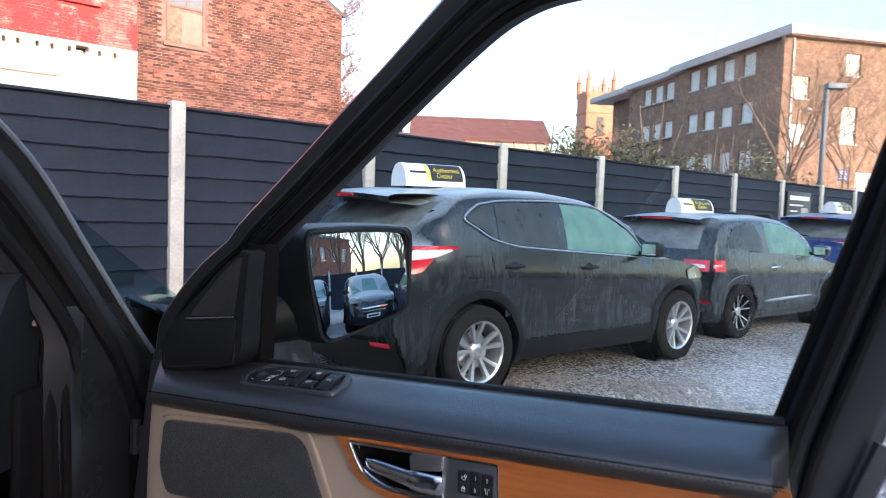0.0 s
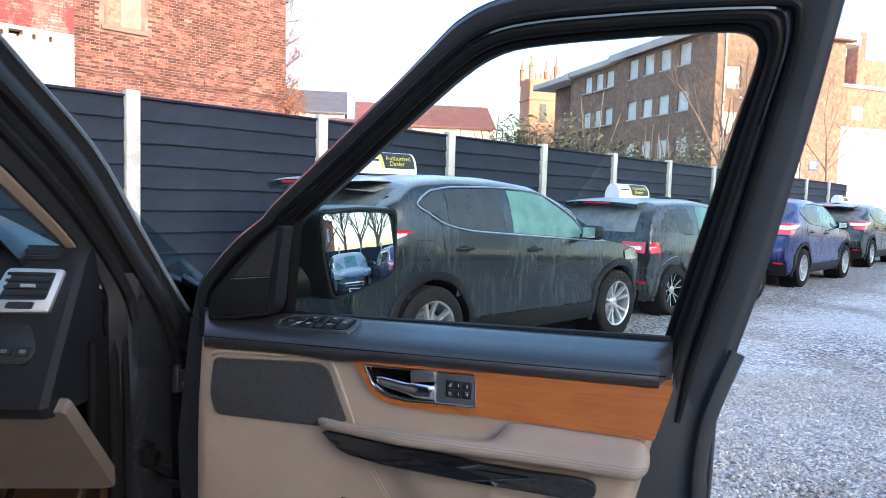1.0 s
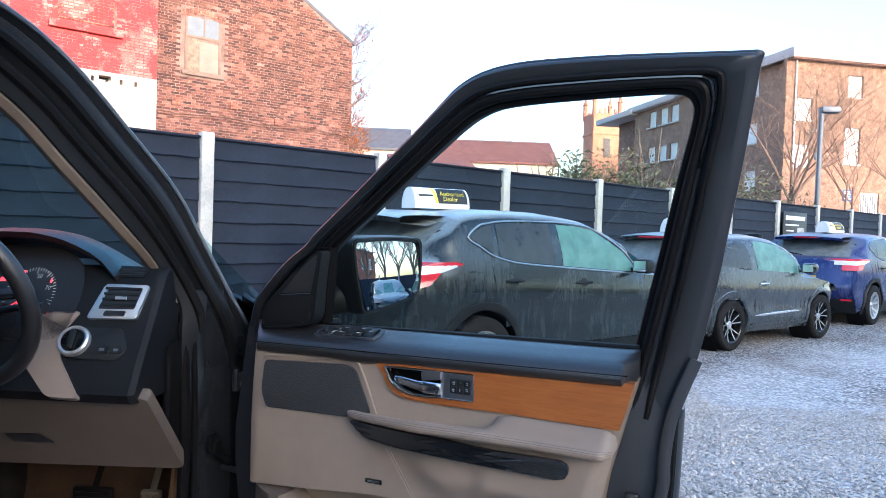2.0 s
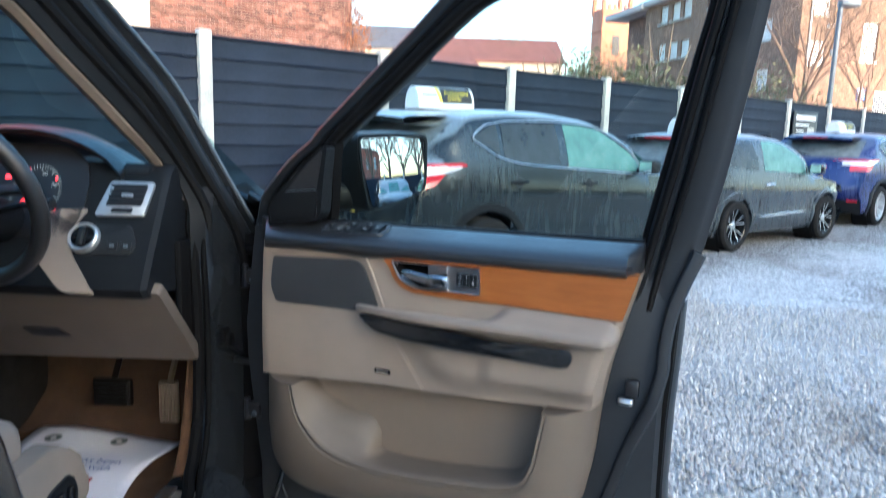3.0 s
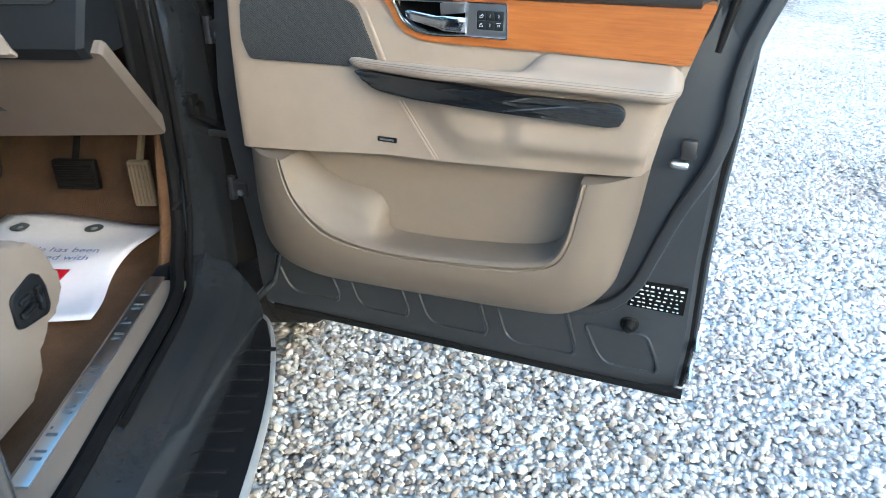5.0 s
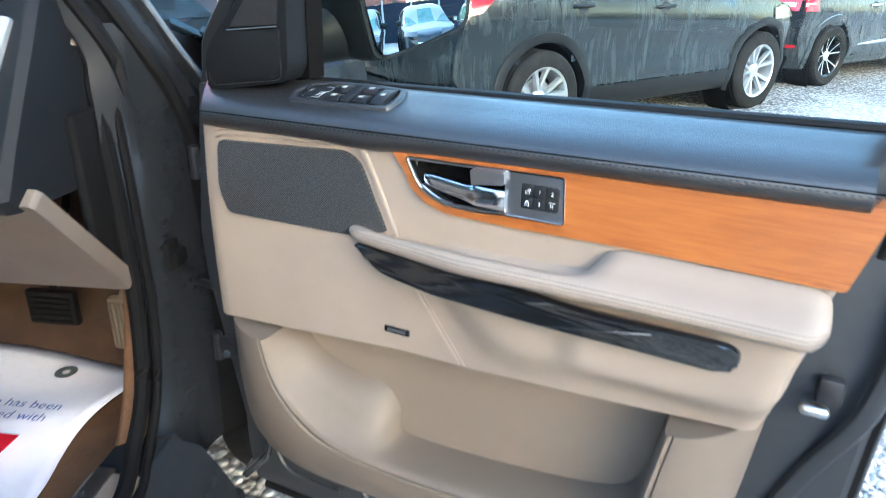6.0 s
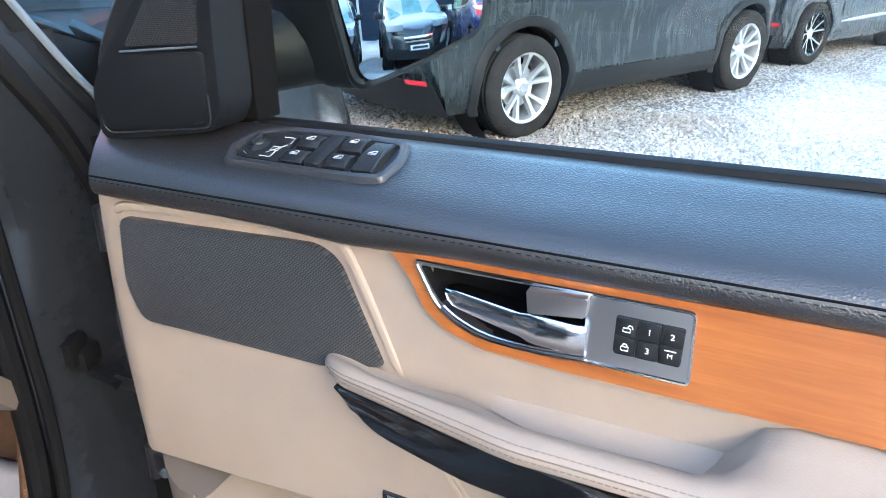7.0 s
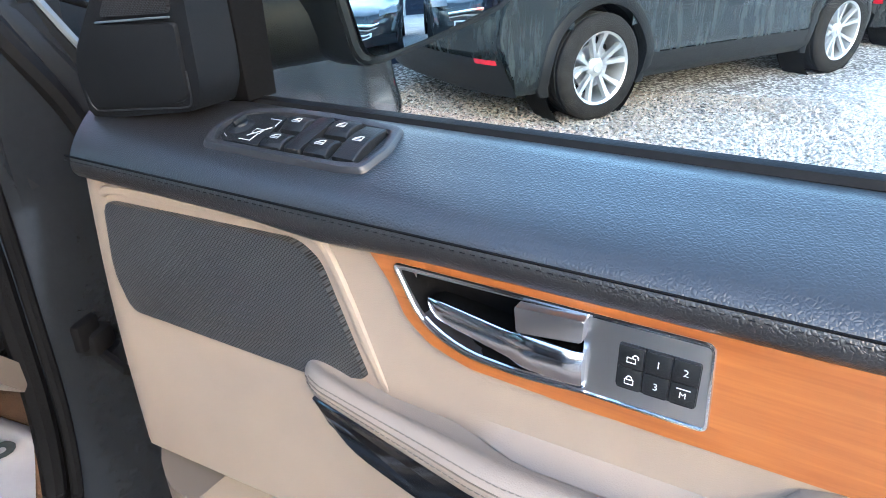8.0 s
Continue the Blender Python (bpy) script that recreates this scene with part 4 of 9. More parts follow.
part("coping", boxed((-0.2, -0.2, 12.4), (30, 0.3, 12.7), 0.03), FASCIA, ware)
part("blind_panel", boxed((1.4, -0.03, 9.6), (2.8, 0.02, 10.8), 0.02), STUCCO, ware)
part("upper_block", boxed((2.6, 3, 12.4), (20, 8, 16), 0.03), BRICK_ORANGE, ware)
part("chimney", boxed((3.6, 1.5, 12.4), (4.6, 2.7, 18), 0.03), BRICK_ORANGE, ware)

# terrace that shades the yard from the low sun; it shows in the door mirror
T0 = SUN_DIR * 30
TD = Vector((-SUN_DIR.y, SUN_DIR.x, 0))
terr = thing("brick_terrace", face_pose(T0 - TD * 34, TD), "long red brick terrace with tall white sash windows", "building")
tm = face_pose(T0 + TD * 46, -TD)
terr.matrix_world = tm
holes = [(1.5 + 3.1 * k, z, 1.2, 1.9) for k in range(26) for z in (1.2, 5.0)]
bm = wall_with_holes(bmesh.new(), 0, 82, 0, 8.4, holes)
part("wall", bm, BRICK_RED, terr, smooth=False)
for x, z, w, h in holes:
    put_window(terr, x, z, w, h, 0.12, 1)
bm = bmesh.new()
prism(bm, [(-0.4, 8.35), (4.5, 9.7), (9.4, 8.35), (9.4, 8.2), (4.5, 9.5), (-0.4, 8.2)], -0.3, 82.3)
for v in bm.verts:
    v.co = Vector((v.co.z, v.co.x, v.co.y))
part("roof", bm, SLATE, terr, smooth=False)
part("rear_wall", boxed((0, 8.7, 0), (82, 9.0, 8.4)), BRICK_RED, terr)


# ---------------------------------------------------------------- lamp post, yard sign
lamp = thing("street_lamp", pose(8.246, 17.11, 0), "tall grey yard lamp post with a flood lamp", "lamp post")
bm = bmesh.new()
tube(bm, [(0, 0, 0), (0, 0, 1.2), (0, 0, 1.25), (0.02, 0, 4.65)], [0.085, 0.08, 0.06, 0.055], 12)
part("pole", bm, GALV, lamp)
part("lamp_head", boxed((-0.02, -0.13, 4.52), (0.42, 0.13, 4.66), 0.03), GALV, lamp)
part("bracket", boxed((-0.1, -0.03, 3.4), (-0.05, 0.03, 3.55), 0.01), GALV, lamp)
board = thing("yard_sign", fence_pose(6.06) @ pose(0, -0.07, 0), "black yard sign with white lettering bars on the fence", "sign")
part("panel", boxed((0, -0.03, 0.85), (1.15, 0.0, 2.02), 0.008), BLACK, board)
for r, (x0, x1, t) in enumerate(((0.1, 1.05, 0.09), (0.1, 0.75, 0.035), (0.15, 0.5, 0.03), (0.15, 0.55, 0.03), (0.15, 0.48, 0.03), (0.15, 0.52, 0.03))):
    z = 1.85 - r * 0.12
    part("lettering_bar", boxed((x0, -0.035, z), (x1, -0.03, z + t)), WHITE, board)
part("lettering_bar", boxed((0.1, -0.035, 0.92), (1.05, -0.03, 0.99)), WHITE, board)
part("picture_panel", boxed((0.68, -0.034, 1.1), (1.02, -0.03, 1.7), 0.02), CONCRETE, board)


# ---------------------------------------------------------------- shrubs and bare trees
def leaf_cloud(bm, rng, c, rad, n, size):
    """Many small turned leaves spread through an uneven mound."""
    for _ in range(n):
        d = Vector((rng.gauss(0, 1), rng.gauss(0, 1), rng.gauss(0, 1)))
        d.normalize()
        r = rng.random() ** 0.45
        p = Vector(c) + Vector((d.x * rad[0], d.y * rad[1], d.z * rad[2])) * r
        if p.z < 0.05:
            continue
        q = Euler((rng.uniform(0, 6.3), rng.uniform(-0.9, 0.9), rng.uniform(0, 6.3))).to_matrix()
        s = size * rng.uniform(0.6, 1.4)
        a = [q @ Vector(v) * s + p for v in ((-1, 0, 0), (0, -0.32, 0.08), (1, 0, 0), (0, 0.32, 0.08))]
        bm.faces.new([bm.verts.new(v) for v in a])


def shrub(name, p, rad, n, size, seed, label, leafm=LEAF):
    rng = random.Random(seed)
    s = thing(name, pose(*p), label, "shrub")
    bm = bmesh.new()
    for _ in range(14):
        a, e = rng.uniform(0, 6.28), rng.uniform(0.9, 1.5)
        L = rad[2] * rng.uniform(1.2, 1.9)
        tip = Vector((math.cos(a) * math.cos(e) * rad[0] * 1.2, math.sin(a) * math.cos(e) * rad[1], math.sin(e) * L))
        tube(bm, smooth_path([(0, 0, 0), tip * 0.5 + Vector((rng.uniform(-0.2, 0.2), 0, 0.2)), tip], 3), [0.03, 0.028, 0.025, 0.02, 0.016, 0.012, 0.008], 5)
    part("stem", bm, BARK, s)
    bm = bmesh.new()
    for _ in range(9):
        c = (rng.uniform(-0.7, 0.7) * rad[0], rng.uniform(-0.6, 0.6) * rad[1], rad[2] * rng.uniform(0.7, 1.35))
        k = rng.uniform(0.35, 0.65)
        leaf_cloud(bm, rng, c, (rad[0] * k, rad[1] * k, rad[2] * k * 0.8), n // 9, size)
    part("crown", bm, leafm, s, smooth=False)
    return s


for k in range(7):
    q = F0 + D * (BAY * (3.1 + k * 0.75)) - N * (1.5 + 0.5 * (k % 2))
    shrub("buddleia_shrub", (q.x, q.y, 0), (1.2, 1.0, 1.52 + 0.2 * (k % 3)), 4200, 0.058, 20 + k, "straggling evergreen shrub behind the fence")
for k in range(3):
    q = F0 + D * (BAY * (6.2 + k * 1.0)) - N * (1.3)
    shrub("ivy_shrub", (q.x, q.y, 0), (1.1, 0.8, 1.15), 1500, 0.07, 40 + k, "frosted ivy shrub spilling over the fence")


def branch(bm, rng, p, d, length, r, depth, twigs):
    n = 5
    pts, rad = [Vector(p)], [r]
    dd = Vector(d)
    for i in range(n):
        dd = (dd + Vector((rng.gauss(0, 0.12), rng.gauss(0, 0.12), rng.gauss(0.03, 0.08)))).normalized()
        pts.append(pts[-1] + dd * length / n)
        rad.append(r * (1 - 0.6 * (i + 1) / n))
    tube(bm, pts, rad, 6 if depth > 2 else 4, caps=False)
    if depth == 0:
        return
    for _ in range(rng.randint(3, 5) if depth > 1 else rng.randint(4, 6)):
        i = rng.randint(2, n)
        a = rng.uniform(0, 6.28)
        side = Vector((math.cos(a), math.sin(a), rng.uniform(0.1, 0.7))).normalized()
        nd = (dd * 0.6 + side * 0.75).normalized()
        branch(bm, rng, pts[i], nd, length * rng.uniform(0.5, 0.75), rad[i] * 0.65, depth - 1, twigs)


def bare_tree(p, h, seed, label, m=BARK, depth=3, r=0.13):
    rng = random.Random(seed)
    t = thing("bare_tree", pose(*p), label, "tree")
    bm = bmesh.new()
    top = Vector((rng.uniform(-0.2, 0.2), 0, h * 0.32))
    tube(bm, smooth_path([(0, 0, 0), top * 0.5, top], 3), [r * 1.3, r * 1.15, r * 1.08, r * 1.04, r, r, r * 0.95], 10)
    part("trunk", bm, m, t)
    bm = bmesh.new()
    for _ in range(6):
        a = rng.uniform(0, 6.28)
        branch(bm, rng, top * rng.uniform(0.75, 1), Vector((math.cos(a) * 0.55, math.sin(a) * 0.55, 0.9)).normalized(), h * 0.36, r * 0.6, depth, 3)
    part("crown", bm, m, t)
    return t


bare_tree((13.4, 31, 0), 11, 6, "slender bare tree behind the fence", TWIG)
bare_tree((17.2, 34, 0), 13.5, 15, "slender bare tree before the brick block", TWIG, 3, 0.05)
bare_tree((22.5, 38, 0), 13, 16, "slender bare tree before the brick block", TWIG, 3, 0.05)
bare_tree((15.6, 36, 0), 13.5, 5, "bare winter tree in front of the brick block", TWIG, 3, 0.055)
bare_tree((20.2, 39, 0), 14, 9, "bare winter tree beside the brick block", TWIG, 3, 0.05)
bare_tree((3.2, 62, 0), 13, 11, "thin bare tree behind the roofs")
bare_tree((8.5, 52, 0), 10, 12, "thin bare tree behind the fence")
bare_tree((11.5, 60, 0), 10.5, 14, "thin bare tree beyond the fence")
for k, (x, y) in enumerate(((22, -2), (23.5, 2.2), (21.5, 5.5), (24, -6), (22.6, 0.2), (24.4, 4.0), (22.2, 8.2), (25, -3.6), (25.4, 6.4))):
    bare_tree((x, y, 0), 9 + k % 2, 60 + k, "bare winter tree on the far side of the yard")
# self-sown shrub on the gable's edge
s = thing("wall_shrub", face_pose(B0 + D * 6.2 - N * 0.1, D) @ pose(0, 0, 0.09), "dry rusty shrub growing out of the gable's edge", "shrub")
rng = random.Random(77)
bm = bmesh.new()
for z0 in (3.6, 4.4, 5.2, 5.9, 6.6, 7.2):
    for _ in range(5):
        branch(bm, rng, (0, 0, z0), Vector((rng.uniform(0.2, 0.9), rng.uniform(-0.5, 0.3), rng.uniform(0.2, 1))).normalized(), rng.uniform(0.7, 1.3), 0.02, 2, 1)
tube(bm, [(0.02, 0, 0), (0.05, 0, 4), (0.02, 0, 7.4)], [0.06, 0.05, 0.03], 6)
part("stem", bm, TWIG, s)
bm = bmesh.new()
leaf_cloud(bm, rng, (0.2, -0.1, 4.2), (0.6, 0.3, 1.1), 1000, 0.06)
leaf_cloud(bm, rng, (0.45, -0.1, 5.7), (0.55, 0.3, 0.6), 260, 0.055)
leaf_cloud(bm, rng, (0.35, -0.1, 7.6), (0.5, 0.3, 0.7), 300, 0.05)
part("crown", bm, LEAF_RUST, s, smooth=False)
# ---------------------------------------------------------------- parked cars
class Shape:
    """A car body as sections along its length. x forward from the rear axle, y left, z up."""

    def __init__(self, top, belt, half, rear, front, sill=0.24, tumble=0.30, crown=0.05):
        self.top, self.belt, self.half = ease(top, 0.07), ease(belt, 0.1), ease(half, 0.12)
        self.rear, self.front = ease(rear, 0.05), ease(front, 0.05)
        self.sill, self.tumble, self.crown = sill, tumble, crown
        self.x0, self.x1 = min(p[1] for p in rear), max(p[1] for p in front)

    def section(self, x):
        w, b, t, s = self.half(x), self.belt(x), self.top(x), self.sill
        t = max(t, b + 0.02)
        h = t - b
        pts = [(w * 0.90, s - 0.02), (w * 0.95, s + 0.03), (w * 0.975, s + 0.12), (w * 0.988, s + 0.2), (w * 0.968, s + (b - s) * 0.4), (w * 0.974, s + (b - s) * 0.56),
               (w * 0.998, s + (b - s) * 0.70), (w, s + (b - s) * 0.76), (w * 0.982, s + (b - s) * 0.86), (w * 0.965, b)]
        k = self.tumble
        e = min(1.0, h / 0.3)
        y0 = w * 0.965
        for f, o in ((0.15, 0.10), (0.3, 0.20), (0.5, 0.36), (0.7, 0.56), (0.84, 0.75), (0.92, 0.95), (0.965, 1.25)):
            yy = y0 - o * k * h * 1.0 if e >= 1 else y0 * (1 - (1 - e) * f * 0.6) - o * k * h
            pts.append((yy, b + h * f - self.crown * 0.3))
        yl = pts[-1][0]
        for q, f in ((0.75, 0.985), (0.5, 0.995), (0.25, 1.0), (0.0, 1.002)):
            pts.append((yl * q, b + h * f))
        return pts

    def clampx(self, x, y, z):
        w = max(self.half(x), 0.3)
        q = min(1.0, abs(y) / w)
        lo, hi = self.rear(z) + 0.16 * q ** 3, self.front(z) - 0.34 * q ** 3
        return min(max(x, lo), hi)

    def side_y(self, x, z):
        s = self.section(x)
        for (y0, z0), (y1, z1) in zip(s, s[1:]):
            if z0 <= z <= z1 and z1 > z0:
                return y0 + (y1 - y0) * (z - z0) / (z1 - z0)
        return s[-5][0]


def car_grid(sh, n=84):
    xs = [sh.x0 - 0.02 + (sh.x1 - sh.x0 + 0.04) * (0.5 - 0.5 * math.cos(math.pi * i / n)) * 0.35 + (sh.x1 - sh.x0 + 0.04) * i / n * 0.65 for i in range(n + 1)]
    rows = []
    for x in xs:
        s = sh.section(min(max(x, sh.x0 + 0.001), sh.x1 - 0.001))
        ring = [(y, z) for y, z in s] + [(-y, z) for y, z in s[-2::-1]]
        rows.append([Vector((sh.clampx(x, y, z), y, z)) for y, z in ring])
    return rows


def shell(sh, wheels, arch_r, cuts=()):
    """The body skin with wheel arches and window openings left out."""
    bm = bmesh.new()
    rows = car_grid(sh)
    V = grid(bm, rows)
    half = len(rows[0]) // 2
    for row in (V[0], V[-1]):
        prev = None
        for j in range(half):
            a, b = row[j], row[-1 - j]
            if prev:
                pa, pb = prev
                cols = []
                for (l, r) in ((pa, pb), (a, b)):
                    c = []
                    for i in range(1, 8):
                        y = l.co.y + (r.co.y - l.co.y) * i / 8
                        z = l.co.z
                        xx = sh.rear(z) if row is V[0] else sh.front(z)
                        q = min(1.0, abs(y) / max(abs(l.co.y), 0.05))
                        k = l.co.x
                        c.append((xx + (k - xx) * q ** 3, y, z))
                    cols.append(c)
                lo = cap_cache.get((id(row), j - 1)) or [bm.verts.new(p) for p in cols[0]]
                hi = [bm.verts.new(p) for p in cols[1]]
                cap_cache[(id(row), j)] = hi
                L, H = [pa, *lo, pb], [a, *hi, b]
                for i in range(8):
                    if L[i] is not H[i] and L[i + 1] is not H[i + 1]:
                        bm.faces.new((L[i], L[i + 1], H[i + 1], H[i]))
            prev = (a, b)
    cap_cache.clear()
    bm.verts.ensure_lookup_table()
    for v in bm.verts:
        for cx, cz in wheels:
            if v.co.z > 0.9 or abs(v.co.y) < 0.5:
                continue
            d = math.hypot(v.co.x - cx, v.co.z - cz)
            if abs(d - arch_r) < 0.035 and d > 0:
                v.co.x, v.co.z = cx + (v.co.x - cx) * arch_r / d, cz + (v.co.z - cz) * arch_r / d
    dead = []
    for f in bm.faces:
        c = f.calc_center_median()
        if c.z < 0.95 and abs(c.y) > 0.5 and any(math.hypot(c.x - cx, c.z - cz) < arch_r - 0.004 for cx, cz in wheels):
            dead.append(f)
        elif any(cut(c, f.normal) for cut in cuts):
            dead.append(f)
    bmesh.ops.delete(bm, geom=dead, context="FACES")
    return bm


cap_cache = {}


def side_strip(bm, sh, x0, x1, lo, hi, side, out=0.004, nx=14, nz=6):
    """A panel laid on the flank between two heights."""
    rows = []
    for i in range(nx + 1):
        x = x0 + (x1 - x0) * i / nx
        a, b = lo(x), hi(x)
        row = []
        for j in range(nz + 1):
            z = a + (b - a) * j / nz
            row.append(Vector((sh.clampx(x, sh.side_y(x, z), z), side * (sh.side_y(x, z) + out), z)))
        rows.append(row)
    grid(bm, rows)
    return bm


def end_strip(bm, sh, z0, z1, y0, y1, rear=True, out=0.006, ny=12, nz=6):
    """A panel laid on the tail or the nose; y0, y1: functions of z."""
    rows = []
    for j in range(nz + 1):
        z = z0 + (z1 - z0) * j / nz
        row = []
        for i in range(ny + 1):
            y = y0(z) + (y1(z) - y0(z)) * i / ny
            q = min(1.0, abs(y) / 0.86)
            x = sh.rear(z) + 0.16 * q ** 3 - out if rear else sh.front(z) - 0.34 * q ** 3 + out
            row.append(Vector((x, y, z)))
        rows.append(row)
    grid(bm, rows)
    return bm


def line_of(*pts):
    return lambda x: float(np.interp(x, [p[0] for p in pts], [p[1] for p in pts]))


WHEEL_MESH = {}


def wheel_meshes(key, R, width, spokes, rimm):
    if key in WHEEL_MESH:
        return WHEEL_MESH[key]
    rr = R * 0.68
    bm = bmesh.new()
    h = width / 2
    lathe(bm, [(rr * 0.97, -h * 0.8), (rr * 1.02, -h), (R * 0.9, -h * 1.04), (R * 0.97, -h * 0.9), (R, -h * 0.72), (R - 0.006, -h * 0.45), (R, -h * 0.42), (R, -h * 0.05), (R - 0.006, -h * 0.02), (R - 0.006, h * 0.05), (R, h * 0.08),
               (R, h * 0.42), (R - 0.006, h * 0.45), (R, h * 0.72), (R * 0.97, h * 0.9), (R * 0.9, h * 1.04), (rr * 1.02, h), (rr * 0.97, h * 0.8)], 40)
    tyre = finish(bm, "tyre", TYRE)
    bm = bmesh.new()
    lathe(bm, [(rr * 0.9, -h * 0.9), (rr * 0.9, h * 0.3), (rr * 0.94, h * 0.86), (rr * 1.02, h * 0.96), (rr * 1.03, h * 0.9), (rr, h * 0.7)], 40)
    lathe(bm, [(0.0, h * 0.6), (0.042, h * 0.6), (0.054, h * 0.54), (0.066, h * 0.46), (0.07, h * 0.3)], 20)
    for k in range(spokes):
        for o in (-1, 1):
            a = 2 * math.pi * k / spokes
            spread = 0.25 if spokes <= 5 else 0.11
            a1 = a + o * spread
            a0 = a + o * 0.10
            p0, p1 = Vector((math.cos(a0), math.sin(a0), 0)) * 0.06, Vector((math.cos(a1), math.sin(a1), 0)) * rr * 0.95
            t = (p1 - p0).normalized()
            s = Vector((-t.y, t.x, 0))
            rows = []
            slim = 0.5 if key == "hatch" else 1.0
            for f, w, z in ((0, 0.017, h * 0.54), (0.4, 0.018, h * 0.62), (0.8, 0.02, h * 0.74), (1, 0.026, h * 0.84)):
                c = p0 + (p1 - p0) * f
                rows.append([c + s * w + Vector((0, 0, z - 0.03)), c + s * w * slim * 0.7 + Vector((0, 0, z)), c - s * w * slim * 0.7 + Vector((0, 0, z)), c - s * w + Vector((0, 0, z - 0.03))])
            grid(bm, rows, True)
    if key == "hatch":
        bm.normal_update()
        for f in bm.faces:
            f.material_index = 0 if f.calc_center_median().z > h * 0.5 and math.hypot(*f.calc_center_median().to_2d()) < rr * 0.93 and abs(f.normal.z) > 0.6 else 1
        rim = finish(bm, "rim", [rimm, ALLOY_DARK])
    else:
        rim = finish(bm, "rim", rimm)
    bm = bmesh.new()
    lathe(bm, [(0.0, -h * 0.2), (rr * 0.62, -h * 0.2), (rr * 0.62, h * 0.05), (rr * 0.3, h * 0.05), (0.0, h * 0.05)], 28)
    disc = finish(bm, "brake_disc", CHROME_DARK)
    bm = bmesh.new()
    lathe(bm, [(0.0, h * 0.63), (0.03, h * 0.66), (0.034, h * 0.6)], 16)
    cap = finish(bm, "hub_cap", PIANO if rimm is ALLOY_DARK else ALLOY)
    WHEEL_MESH[key] = (tyre, rim, disc, cap)
    return WHEEL_MESH[key]


def add_wheel(car, x, y, R, width, key, spokes, rimm, side, drop=0.0):
    ty, ri, di, ca = wheel_meshes(key, R, width, spokes, rimm)
    w = new("wheel", ty)
    w.parent = car
    w.matrix_basis = Matrix.Translation((x, y, R - drop)) @ Matrix.Rotation(radians(-90 * side), 4, "X")
    w.rotation_euler.rotate_axis("Z", 0.4 + x)
    for nm, me in (("rim", ri), ("brake_disc", di), ("hub_cap", ca)):
        o = new(nm, me)
        o.parent = w


def arch_trim(sh, cx, cz, r, side, width=0.055, mat_=None):
    bm, rows = bmesh.new(), []
    for k in range(25):
        a = radians(-22 + 224 * k / 24)
        row = []
        for rr, o in ((r - 0.012, -0.06), (r - 0.012, 0.012), (r + 0.01, 0.02), (r + width, 0.014), (r + width + 0.005, -0.004)):
            x, z = cx + rr * math.cos(a), max(0.2, cz + rr * math.sin(a))
            row.append(Vector((x, side * (sh.side_y(x, max(z, sh.sill)) + o), z)))
        rows.append(row)
    grid(bm, rows)
    return bm


def roof_sign(m, group="roof signs on the parked cars"):
    """A lozenge sign of white sheet with a black face and yellow words."""
    s = thing("roof_sign", m, "white curved roof sign with a black face and yellow words", "sign", group)
    L, H, Dp = 0.36, 0.2, 0.115
    prof = [(-Dp, 0.0)] + [(-Dp * math.cos(a), 0.03 + (H - 0.03) * math.sin(a)) for a in [math.pi * k / 14 for k in range(15)]] + [(Dp, 0.0)]
    bm = bmesh.new()
    sweep(bm, [[Vector((x, y, z)) for y, z in prof] for x in (-L, -L + 0.01, 0, L - 0.01, L)], True)
    part("panel", bm, WHITE, s)

    def wrap(p, out=0.003):
        a = math.asin(min(0.98, max(0.0, (p.y + 0.075) / 0.19)))
        a = 0.12 + a * 0.95
        return Vector((p.x, -(Dp + out) * math.cos(a), 0.03 + (H - 0.03 + out) * math.sin(a)))

    def sheet(x0, x1, y0, y1, out, skew=0.0):
        bm2 = bmesh.new()
        grid(bm2, [[wrap(Vector((x0 + (x1 - x0) * i / 6 + skew * j / 6, y0 + (y1 - y0) * j / 6, 0)), out) for j in range(7)] for i in range(7)])
        return bm2

    f = part("face", sheet(-0.07, 0.33, -0.075, 0.1, 0.003, -0.0), BLACK, s, "black face")
    for body, y, x in (("Authorised", 0.035, 0.13), ("Dealer", -0.025, 0.1)):
        t = text_mesh(body, 0.072)
        for v in t.verts:
            v.co = wrap(v.co + Vector((x + 0.12 * (v.co.y), y, 0)), 0.0065)
        part("lettering", t, YELLOW, f)
    part("swoosh", sheet(-0.1, -0.06, -0.075, 0.1, 0.004, -0.03), YELLOW, f)
    part("lettering_bar", sheet(-0.31, -0.12, 0.0, 0.022, 0.004), BLACK, f)
    for x in (-0.25, 0.25):
        bm = bmesh.new()
        lathe(bm, [(0.0, -0.015), (0.045, -0.015), (0.045, 0.004), (0.0, 0.004)], 16, Matrix.Translation((x, 0, 0)))
        part("magnet_foot", bm, RUBBER, s)
    return s


def cabin(car, sh, xa, xb, zf):
    """Seats and a dark floor behind the panes."""
    w = sh.half((xa + xb) / 2) * 0.82
    b = part("cabin_floor", boxed((xa, -w, zf), (xb, w, zf + 0.05), 0.02), CARPET_DARK, car)
    for x in (xa + 0.35, xa + 1.2):
        for y in (-0.38, 0.38):
            bm = boxed((x, y - 0.25, zf + 0.05), (x + 0.5, y + 0.25, zf + 0.33), 0.06)
            box(bm, (x - 0.14, y - 0.24, zf + 0.28), (x + 0.06, y + 0.24, zf + 0.86), 0.07)
            box(bm, (x - 0.14, y - 0.12, zf + 0.88), (x - 0.02, y + 0.12, zf + 1.06), 0.05)
            part("seat", bm, PLASTIC_SOFT, b)
    part("dashboard", boxed((xb - 0.5, -w, zf + 0.4), (xb, w, zf + 0.62), 0.05), PLASTIC_SOFT, b)


